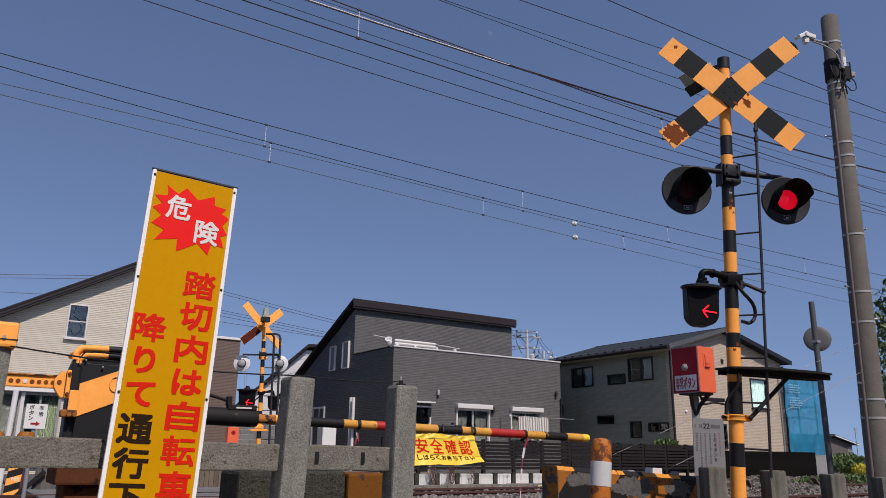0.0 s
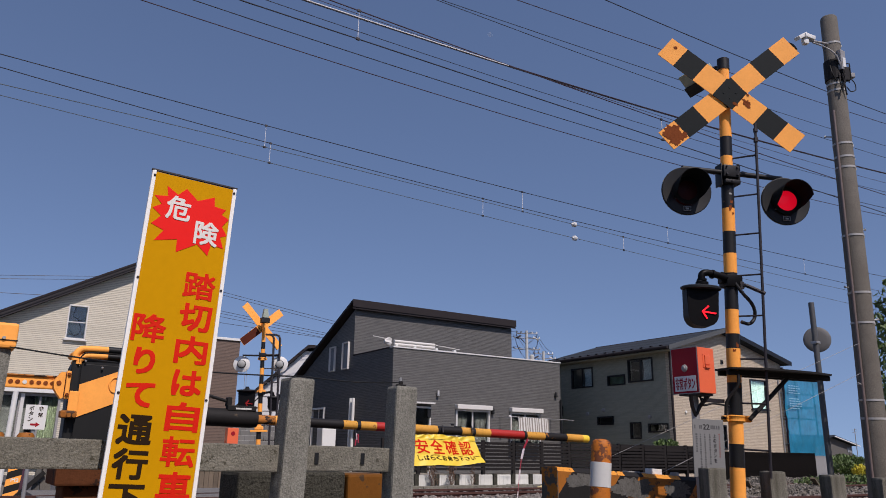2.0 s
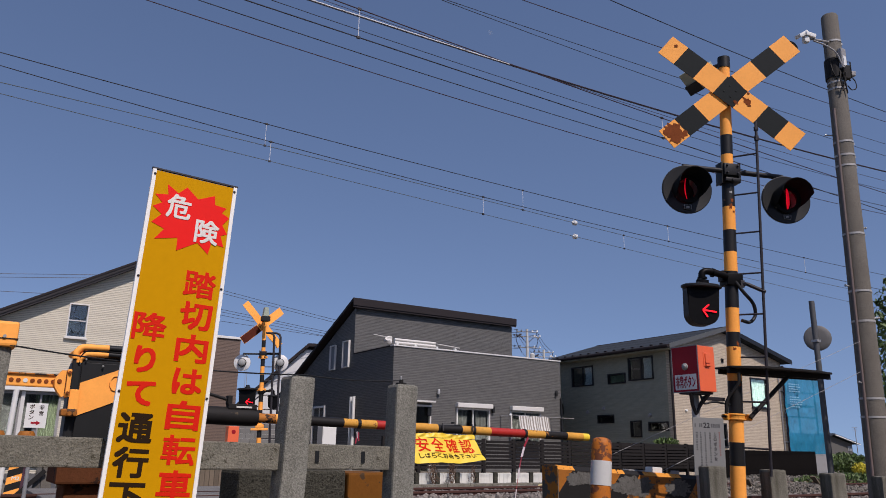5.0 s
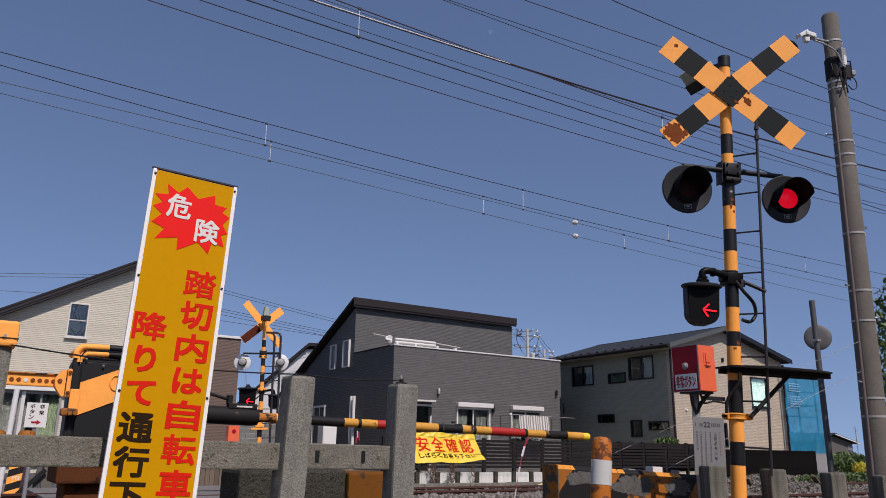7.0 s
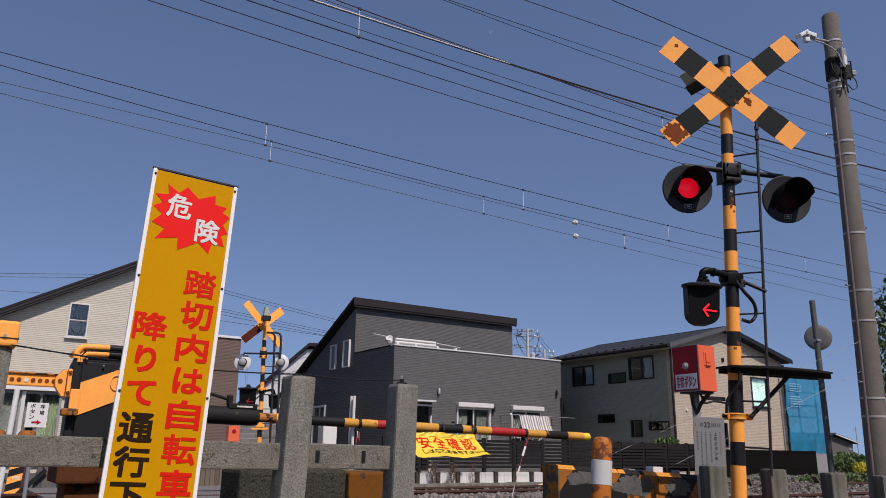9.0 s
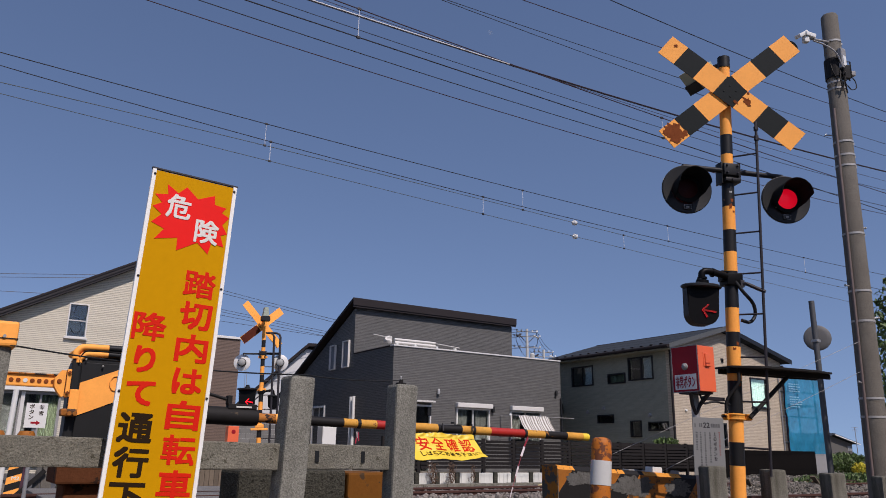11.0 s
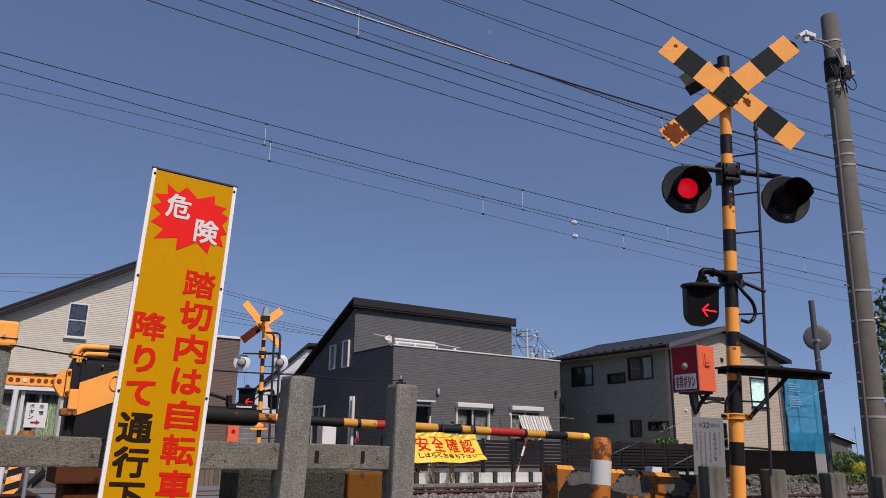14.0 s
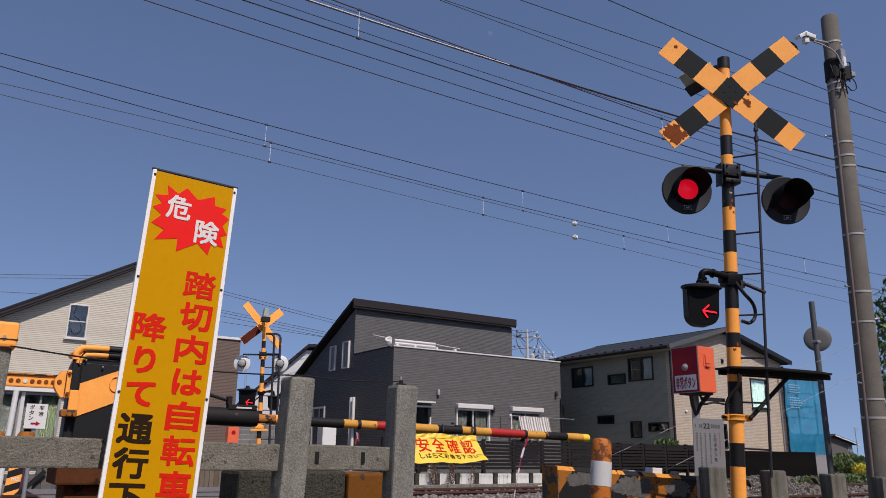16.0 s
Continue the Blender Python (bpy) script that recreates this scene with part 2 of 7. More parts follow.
# ---- mesh helpers ----
def part(name, bm, material, parent=None, label="", smooth=False):
    """Links a bmesh as one mesh object under a thing or a part."""
    me = bpy.data.meshes.new(name)
    bmesh.ops.recalc_face_normals(bm, faces=bm.faces)
    bm.to_mesh(me)
    bm.free()
    for mt in (material if isinstance(material, (list, tuple)) else (material,)):
        me.materials.append(mt)
    if smooth:
        me.shade_smooth()
        me.set_sharp_from_angle(angle=radians(35))
    ob = new(name, me)
    ob.parent = parent
    if label:
        ob["label"] = label
    return ob


def thing(name, m, label, category, group="", kind=""):
    ob = new(name)
    ob.empty_display_size = 0.1
    ob.matrix_basis = m if isinstance(m, Matrix) else pose(*m)
    return tagged(ob, label, category, group, kind)


def box(bm, x0, x1, y0, y1, z0, z1, bevel=0.0, m=None, mi=0):
    r = bmesh.ops.create_cube(bm, size=1)
    vs = r["verts"]
    t = Matrix.Translation(((x0 + x1) / 2, (y0 + y1) / 2, (z0 + z1) / 2)) @ Matrix.Diagonal((x1 - x0, y1 - y0, z1 - z0, 1))
    bmesh.ops.transform(bm, matrix=t, verts=vs)
    faces = list({f for v in vs for f in v.link_faces})
    if bevel:
        es = list({e for v in vs for e in v.link_edges})
        r2 = bmesh.ops.bevel(bm, geom=es, offset=bevel, segments=2, affect="EDGES", profile=0.6)
        vs = list({v for v in r2["verts"]} | {v for v in vs if v.is_valid})
        faces = list({f for v in vs for f in v.link_faces})
    if m:
        bmesh.ops.transform(bm, matrix=m, verts=vs)
    for f in faces:
        f.material_index = mi
    return bm


def tube(bm, pts, r, seg=10, closed=True, mi=0):
    """Sweeps a round section along points; r is a radius or one per point."""
    pts = [Vector(p) for p in pts]
    rs = r if isinstance(r, (list, tuple)) else [r] * len(pts)
    rings = []
    side = None
    for i, p in enumerate(pts):
        d = (pts[min(i + 1, len(pts) - 1)] - pts[max(i - 1, 0)]).normalized()
        if side is None:
            side = d.orthogonal().normalized()
        side = (side - d * side.dot(d)).normalized()
        up = d.cross(side)
        rings.append([bm.verts.new(p + (side * math.cos(a) + up * math.sin(a)) * rs[i])
                      for a in (2 * math.pi * k / seg for k in range(seg))])
    for a, c in zip(rings, rings[1:]):
        for k in range(seg):
            bm.faces.new((a[k], a[(k + 1) % seg], c[(k + 1) % seg], c[k])).material_index = mi
    if closed:
        bm.faces.new(rings[0][::-1]).material_index = mi
        bm.faces.new(rings[-1]).material_index = mi
    return bm


def bent(pts, n=6):
    """Points of a smooth curve through the given ones."""
    p = [Vector(q) for q in pts]
    p = [2 * p[0] - p[1]] + p + [2 * p[-1] - p[-2]]
    out = []
    for i in range(1, len(p) - 2):
        for k in range(n):
            t = k / n
            out.append(0.5 * (2 * p[i] + (p[i + 1] - p[i - 1]) * t + (2 * p[i - 1] - 5 * p[i] + 4 * p[i + 1] - p[i + 2]) * t * t + (3 * p[i] - p[i - 1] - 3 * p[i + 1] + p[i + 2]) * t ** 3))
    return out + [p[-2]]


def lathe(bm, prof, seg=28, m=None, mi=0):
    """Turns a profile of (radius, height) pairs round z."""
    rings = []
    for r, z in prof:
        rings.append([bm.verts.new((r * math.cos(a), r * math.sin(a), z)) for a in (2 * math.pi * k / seg for k in range(seg))]
                     if r > 1e-6 else [bm.verts.new((0, 0, z))])
    for a, c in zip(rings, rings[1:]):
        for k in range(seg):
            q = [a[k % len(a)], a[(k + 1) % len(a)], c[(k + 1) % len(c)], c[k % len(c)]]
            q = list(dict.fromkeys(q))
            if len(q) > 2:
                bm.faces.new(q).material_index = mi
    if m:
        bmesh.ops.transform(bm, matrix=m, verts=[v for ring in rings for v in ring])
    return bm


def prism(bm, poly, y0, y1, m=None, mi=0):
    """Extrudes a polygon of (x, z) pairs from y0 to y1."""
    a = [bm.verts.new((x, y0, z)) for x, z in poly]
    c = [bm.verts.new((x, y1, z)) for x, z in poly]
    k = len(poly)
    fs = [bm.faces.new(a), bm.faces.new(c[::-1])] + [bm.faces.new((a[i], c[i], c[(i + 1) % k], a[(i + 1) % k])) for i in range(k)]
    for f in fs:
        f.material_index = mi
    if m:
        bmesh.ops.transform(bm, matrix=m, verts=a + c)
    return bm


def B():
    return bmesh.new()


def turn_to(d):
    """A matrix whose z axis points along d."""
    return Vector(d).to_track_quat("Z", "Y").to_matrix().to_4x4()


def text_into(bm, body, size, m, bold=0.0, depth=0.0015, fit=None, mi=0):
    """Adds characters, centred on the matrix m (x along the line, y up, z out of the plate); bold thickens the strokes."""
    cu = bpy.data.curves.new("lettering", "FONT")
    cu.body, cu.size, cu.align_x, cu.align_y = body, size, "CENTER", "CENTER"
    cu.extrude, cu.resolution_u = depth, 3
    ob = bpy.data.objects.new("lettering", cu)
    scene.collection.objects.link(ob)
    me = bpy.data.meshes.new_from_object(ob.evaluated_get(bpy.context.evaluated_depsgraph_get()))
    bpy.data.objects.remove(ob)
    if not me.vertices:
        return bm
    co = np.empty(len(me.vertices) * 3)
    me.vertices.foreach_get("co", co)
    co = co.reshape(-1, 3)
    lo, hi = co.min(0), co.max(0)
    mid = (lo + hi) / 2
    s = Vector((1, 1, 1))
    if fit:
        s = Vector(((fit[0] - 2 * bold) / max(hi[0] - lo[0], 1e-6), (fit[1] - 2 * bold) / max(hi[1] - lo[1], 1e-6), 1))
    me.transform(m @ Matrix.Diagonal((*s, 1)) @ Matrix.Translation((-mid[0], -mid[1], 0)))
    shifts = [(bold * i, bold * j) for i in (0, -1, 1) for j in (0, -1, 1)] if bold else [(0, 0)]
    last = Vector((0, 0, 0))
    for k, (dx, dy) in enumerate(shifts):
        n0 = len(bm.faces)
        now = m.to_3x3() @ Vector((dx, dy, -0.00006 * k))
        me.transform(Matrix.Translation(now - last))
        last = now
        bm.from_mesh(me)
        if mi:
            bm.faces.ensure_lookup_table()
            for f in bm.faces[n0:]:
                f.material_index = mi
    bpy.data.meshes.remove(me)
    return bm


def wall(name, parent, origin, along, length, height, thick, holes, material, label=""):
    """A wall with openings: origin, direction along it, thickness to the left of that direction. Holes are (s0, s1, z0, z1)."""
    a = Vector((*along, 0)).normalized()
    inward = Vector((-a.y, a.x, 0))
    ss = sorted({0.0, length, *(h[0] for h in holes), *(h[1] for h in holes)})
    zs = sorted({0.0, height, *(h[2] for h in holes), *(h[3] for h in holes)})
    bm = B()
    grid = {}

    def v(i, j, k):
        if (i, j, k) not in grid:
            grid[i, j, k] = bm.verts.new(Vector(origin) + a * ss[i] + Vector((0, 0, zs[j])) + inward * thick * k)
        return grid[i, j, k]

    def solid(i, j):
        if not (0 <= i < len(ss) - 1 and 0 <= j < len(zs) - 1):
            return False
        s, z = (ss[i] + ss[i + 1]) / 2, (zs[j] + zs[j + 1]) / 2
        return not any(h[0] < s < h[1] and h[2] < z < h[3] for h in holes)
    for i in range(len(ss) - 1):
        for j in range(len(zs) - 1):
            if not solid(i, j):
                continue
            for k in (0, 1):
                bm.faces.new((v(i, j, k), v(i + 1, j, k), v(i + 1, j + 1, k), v(i, j + 1, k)))
            for di, dj, e in ((-1, 0, ((i, j), (i, j + 1))), (1, 0, ((i + 1, j), (i + 1, j + 1))),
                              (0, -1, ((i, j), (i + 1, j))), (0, 1, ((i, j + 1), (i + 1, j + 1)))):
                if not solid(i + di, j + dj):
                    bm.faces.new((v(*e[0], 0), v(*e[1], 0), v(*e[1], 1), v(*e[0], 1)))
    return part(name, bm, material, parent, label)


def window(parent, origin, along, s0, s1, z0, z1, frame_mat, panes=2, fw=0.05, sill=True, horizontal=False, inset=0.05, proud=0.03, curtain=None):
    """A window in an opening of a wall: frame, panes, sill, as a part with sub-parts."""
    a = Vector((*along, 0)).normalized()
    inward = Vector((-a.y, a.x, 0))
    m = Matrix((( a.x, inward.x, 0, origin[0]), (a.y, inward.y, 0, origin[1]), (0, 0, 1, origin[2]), (0, 0, 0, 1)))
    bm = B()
    y0, y1 = -proud, inset + 0.03
    rings = []
    for y, d in ((y0, 0.0), (y0, fw), (y1, fw), (y1, 0.0)):
        rings.append([bm.verts.new(m @ Vector((s, y, z))) for s, z in ((s0 + d, z0 + d), (s1 - d, z0 + d), (s1 - d, z1 - d), (s0 + d, z1 - d))])
    for r0, r1 in zip(rings, rings[1:] + rings[:1]):
        for k in range(4):
            bm.faces.new((r0[k], r0[(k + 1) % 4], r1[(k + 1) % 4], r1[k]))
    bmesh.ops.recalc_face_normals(bm, faces=bm.faces)
    win = part("window", bm, frame_mat, parent)
    for i in range(1, panes):
        if horizontal:
            z = z0 + (z1 - z0) * i / panes
            bm = box(B(), s0 + fw, s1 - fw, -0.005, inset, z - fw * 0.4, z + fw * 0.4, 0, m)
        else:
            s = s0 + (s1 - s0) * i / panes
            bm = box(B(), s - fw * 0.4, s + fw * 0.4, -0.005, inset, z0 + fw, z1 - fw, 0, m)
        part("mullion", bm, frame_mat, win)
    for i in range(panes):
        lo, hi = (z0, z1) if horizontal else (s0, s1)
        p0, p1 = lo + (hi - lo) * i / panes + fw * 0.5, lo + (hi - lo) * (i + 1) / panes - fw * 0.5
        bm = B()
        if horizontal:
            box(bm, s0 + fw * 0.8, s1 - fw * 0.8, 0.02 + 0.014 * i, 0.028 + 0.014 * i, p0, p1, 0, m)
        else:
            box(bm, p0, p1, 0.02 + 0.014 * i, 0.028 + 0.014 * i, z0 + fw * 0.8, z1 - fw * 0.8, 0, m)
        pane = part("pane", bm, GLASS, win)
        pane.visible_shadow = False
    if sill:
        bm = box(B(), s0 - 0.03, s1 + 0.03, -0.07, 0.0, z0 - 0.035, z0 - 0.002, 0, m)
        part("sill", bm, frame_mat, win)
    if curtain:
        for c0, c1 in curtain[1]:
            bm = B()
            n = 24
            rows = []
            for z in (z0 + 0.05, (z0 + z1) / 2, z1 - 0.05):
                pull = 0.8 if z < (z0 + z1) / 2 + 0.01 and z > z0 + 0.06 else 1.0
                rows.append([bm.verts.new(m @ Vector((c0 + (c1 - c0) * (0.5 + (k / n - 0.5) * pull), 0.075 + 0.018 * math.sin(k * 1.9), z))) for k in range(n + 1)])
            for r0, r1 in zip(rows, rows[1:]):
                for k in range(n):
                    bm.faces.new((r0[k], r0[k + 1], r1[k + 1], r1[k]))
            part("curtain", bm, curtain[0], win, smooth=True)
    return win


def sag_line(p0, p1, sag, n=24):
    p0, p1 = Vector(p0), Vector(p1)
    return [p0.lerp(p1, i / n) - Vector((0, 0, 4 * sag * (i / n) * (1 - i / n))) for i in range(n + 1)]


# ---- ground, road and track ----
def ground():
    bm = B()
    n = 48
    xs = [-1600, -400, -120, -60] + [-30 + i * 2.5 for i in range(n)] + [130, 400, 1600]
    ys = [-1600, -300, -60, -20, -8, 0, 3, 6, 9, 12, 15, 18, 24, 32, 48, 80, 160, 400, 1600]
    vs = [[bm.verts.new((x, y, -0.05 + (0.03 * noise.noise((x * 0.3, y * 0.3, 0)) if abs(x) < 100 and -20 < y < 100 else 0))) for x in xs] for y in ys]
    for a, c in zip(vs, vs[1:]):
        for k in range(len(xs) - 1):
            bm.faces.new((a[k], a[k + 1], c[k + 1], c[k]))
    g = part("ground", bm, EARTH)
    tagged(g, "brown earth with thin weeds running to the horizon", "ground", kind="structure")
    bm = B()
    prism(bm, [(1.3, -0.2), (1.3, 0.03), (3.7, 0.03), (3.7, -0.2)], -14, 40, pose(0, 0, 0))
    r = part("road", bm, ASPHALT)
    tagged(r, "narrow grey asphalt road over the crossing", "road", kind="structure")


def crossing_deck():
    """Worn asphalt panels of the road between and beside the rails."""
    t = thing("crossing_deck", (0, 0, 0), "worn pale grey asphalt deck of the level crossing", "crossing deck", kind="structure")
    ys = [5.6, 6.80, 6.94, 7.86, 8.00, 10.80, 10.94, 11.86, 12.00, 13.6]
    for y0, y1 in zip(ys[::2], ys[1::2]):
        part("panel", box(B(), 1.25, 4.65, y0, y1, -0.06, 0.082, 0.008), ASPHALT_OLD, t)


ASPHALT_OLD = mat("worn_asphalt", (0.16, 0.155, 0.147), 0.95, 0, 0.45, 3, 90, 0.6, (0.08, 0.078, 0.075), 0.62, 5.0, 0.1, grain=1.2)


def wall_south():
    """Plain low wall, unseen, added behind the camera so window glass reflects something dark."""
    t = part("wall_south", box(B(), -45, 60, -9.2, -9.0, -0.1, 4.6), mat("reflection_wall_grey", (0.20, 0.19, 0.17), 0.9, 0, 0.4, 0.8, 20, 0.3))
    tagged(t, "plain unseen wall added behind the camera to darken window reflections", "wall", kind="structure")


def track(y, x0, x1, group):
    t = thing("railway_track", (0, y, 0), "rusty steel rails on concrete sleepers in ballast", "railway track", group)
    for s in (-0.5335, 0.5335):
        bm = B()
        prof = [(-0.06, 0), (0.06, 0), (0.06, 0.015), (0.012, 0.03), (0.012, 0.10), (0.033, 0.112), (0.033, 0.145), (-0.033, 0.145), (-0.033, 0.112), (-0.012, 0.10), (-0.012, 0.03), (-0.06, 0.015)]
        prism(bm, [(p, z - 0.055) for p, z in prof], x0, x1, pose(0, s, 0, 0, 0, -90))
        part("rail", bm, RAIL, t)
    bm = box(B(), -0.1, 0.1, -1.0, 1.0, -0.17, -0.056, 0.01)
    first = part("sleeper", bm, CONCRETE, t)
    first.location = (x0 + 0.3, 0, 0)
    x = x0 + 0.95
    while x < x1:
        o = first.copy()
        scene.collection.objects.link(o)
        o.location = (x, 0, 0)
        x += 0.65


def ballast(y0, y1, x0, x1, count, seed):
    """Crushed stones lying on a low bed."""
    rnd = random.Random(seed)
    shapes = []
    for _ in range(8):
        bm = B()
        bmesh.ops.create_icosphere(bm, subdivisions=1, radius=1)
        for v in bm.verts:
            v.co *= rnd.uniform(0.65, 1.15)
        shapes.append(([v.co.copy() for v in bm.verts], [[v.index for v in f.verts] for f in bm.faces]))
        bm.free()
    verts, faces = [], []
    for _ in range(count):
        x, y = rnd.uniform(x0, x1), rnd.uniform(y0, y1)
        r = rnd.uniform(0.022, 0.05)
        e = Euler((rnd.uniform(0, 6), rnd.uniform(0, 6), rnd.uniform(0, 6))).to_matrix()
        vs, fs = shapes[rnd.randrange(8)]
        k = len(verts)
        edge = min(y - y0, y1 - y)
        z = min(0.0, -0.12 + 0.3 * edge) + rnd.uniform(-0.03, 0.03)
        verts += [(e @ v) * r + Vector((x, y, z)) for v in vs]
        faces += [[k + i for i in f] for f in fs]
    me = bpy.data.meshes.new("ballast")
    me.from_pydata([tuple(v) for v in verts], [], faces)
    me.materials.append(STONE)
    ob = new("ballast", me)
    tagged(ob, "brown-grey crushed stone track ballast", "ballast", kind="stuff")
    bm = B()
    prism(bm, [(y0 - 0.5, -0.2), (y0 + 0.1, -0.05), (y1 - 0.1, -0.05), (y1 + 0.5, -0.2)], x0, x1, pose(0, 0, 0, 0, 0, 90) @ Matrix.Diagonal((1, -1, 1, 1)))
    b = part("ballast_bed", bm, STONE)
    tagged(b, "low bed of crushed stone under the rails", "ballast", kind="structure")


def rubble(cx, cy, sx, sy, h, count, seed):
    """Loose pale rubble heaped along the track side."""
    rnd = random.Random(seed)
    verts, faces = [], []
    for _ in range(count):
        u, v = rnd.gauss(0, 0.45), rnd.gauss(0, 0.4)
        x, y = cx + sx * u, cy + sy * v
        z = -0.05 + h * max(0.0, 1 - u * u * 0.8 - v * v) * rnd.uniform(0.55, 1.0) * (0.75 + 0.5 * noise.noise((x * 1.3, y * 1.3, 4)))
        r = rnd.uniform(0.010, 0.034)
        e = Euler((rnd.uniform(0, 6), rnd.uniform(0, 6), rnd.uniform(0, 6))).to_matrix()
        k = len(verts)
        q = (1.0, rnd.uniform(0.5, 1.0), rnd.uniform(0.3, 0.8))
        verts += [(e @ Vector((a * q[0], b * q[1], c * q[2]))) * r + Vector((x, y, z)) for a in (-1, 1) for b in (-1, 1) for c in (-0.8, 0.9)]
        faces += [[k + i for i in f] for f in ((0, 1, 3, 2), (4, 6, 7, 5), (0, 4, 5, 1), (2, 3, 7, 6), (0, 2, 6, 4), (1, 5, 7, 3))]
    me = bpy.data.meshes.new("rubble")
    me.from_pydata([tuple(v) for v in verts], [], faces)
    me.materials.append(RUBBLE)
    tagged(new("rubble", me), "loose grey-brown rubble and broken stone beside the track", "rubble", kind="stuff")


RUBBLE = mat("pale_rubble", (0.145, 0.130, 0.108), 0.95, 0, 0.4, 8, 60, 0.4, isl=1.1)


# ---- concrete fence beside the camera ----
def fence_post(x, y, top, w, d, lean=0.0, turned=12.0):
    t = thing("fence_post", (x, y, -0.15, 0, lean, turned), "weathered grey concrete fence post with rough pitted sides", "fence post", "concrete fence posts")
    bm = box(B(), -w / 2, w / 2, -d / 2, d / 2, 0, top + 0.15, 0.017)
    bmesh.ops.subdivide_edges(bm, edges=[e for e in bm.edges if abs(e.verts[0].co.z - e.verts[1].co.z) > 0.3], cuts=14)
    for v in bm.verts:
        v.co += Vector(noise.noise_vector(v.co * 7 + Vector((x * 7, 0, 0)))) * 0.003
    part("shaft", bm, POST_CONCRETE if top > 1 else SHADED_MOSSY_CONCRETE, t)
    return t


def fence():
    fence_post(1.474, 3.70, 1.08, 0.133, 0.160, 2.2, -2.0)
    fence_post(2.116, 3.70, 1.075, 0.133, 0.132, 1.3, -2.0)
    fence_post(0.125, 3.70, 1.12, 0.15, 0.148)
    for x, top, y in ((4.815, 0.640, 3.74), (5.545, 0.616, 3.74), (6.37, 0.585, 3.74), (7.17, 0.556, 3.74)):
        fence_post(x, y, top, 0.150, 0.140, 0.0, -19.0)
    for x0, x1 in ((0.165, 1.452), (1.576, 2.078)):
        t = thing("fence_rail", (x0, 3.735, 0.0), "grey concrete fence rail with rough weathered faces between posts", "fence rail", "concrete fence rails")
        lo, hi = (0.633, 0.762) if x1 < 1.5 else (0.622, 0.748)
        bm = box(B(), 0, x1 - x0, -0.045, 0.045, lo, hi, 0.008)
        bmesh.ops.subdivide_edges(bm, edges=[e for e in bm.edges if abs(e.verts[0].co.x - e.verts[1].co.x) > 0.3], cuts=16)
        for v in bm.verts:
            v.co += Vector(noise.noise_vector(v.co * 9)) * 0.0025
            v.co.z -= 0.013 * v.co.x
        part("rail_body", bm, CONCRETE, t)
        if x0 > 1.5:
            for s in (0.057, 0.320):
                bm = box(B(), s, s + 0.022, -0.050, -0.040, 0.655, 0.712)
                part("slot", bm, BLACK, t, "dark rectangular mortise slot")
    c = thing("fence_cable", (0, 3.62, 0), "thin black cable slung along the fence post tops", "cable")
    bm = B()
    tube(bm, sag_line((0.1, 0, 1.135), (1.515, 0.0, 1.085), 0.03) + sag_line((1.53, 0, 1.085), (2.08, 0, 1.09), 0.012), 0.0035, 6)
    part("strand", bm, BLACK, c)
    k = thing("cable_clamp", (2.11, 3.66, 1.07), "small black and steel cable clamp bolted on the post top", "clamp")
    bm = box(B(), -0.025, 0.03, -0.012, 0.012, 0.0, 0.012, 0.002)
    box(bm, -0.008, 0.012, -0.008, 0.008, 0.012, 0.03, 0.002)
    part("plate", bm, BLACK_WORN, k)
    part("bolt", lathe(B(), [(0, 0.03), (0.006, 0.03), (0.006, 0.045), (0.003, 0.05), (0, 0.05)], 10), STEEL, k)
    # orange cap block on the post beside the machine
    o = thing("post_cap", (0.125, 3.70, 1.118), "orange painted steel cap box on a concrete post", "post cap")
    bm = box(B(), -0.09, 0.10, -0.085, 0.085, 0.0, 0.105, 0.012)
    part("cap", bm, ORANGE, o)
    part("seam", box(B(), -0.092, 0.102, -0.0875, 0.0875, 0.030, 0.034), ORANGE_RUSTED, o)
    part("bolt", lathe(B(), [(0, 0), (0.007, 0), (0.007, 0.008), (0, 0.008)], 10, pose(0.05, -0.086, 0.04, 90)), STEEL, o)


SIGN_EDGE = mat("sign_edge_white", (0.80, 0.79, 0.74), 0.4, 0, 0.08, 10, 50, 0.05)
KANA = {"り": (0.62, 0.92), "て": (0.84, 0.84), "は": (0.90, 0.90), "下": (1.0, 0.95)}


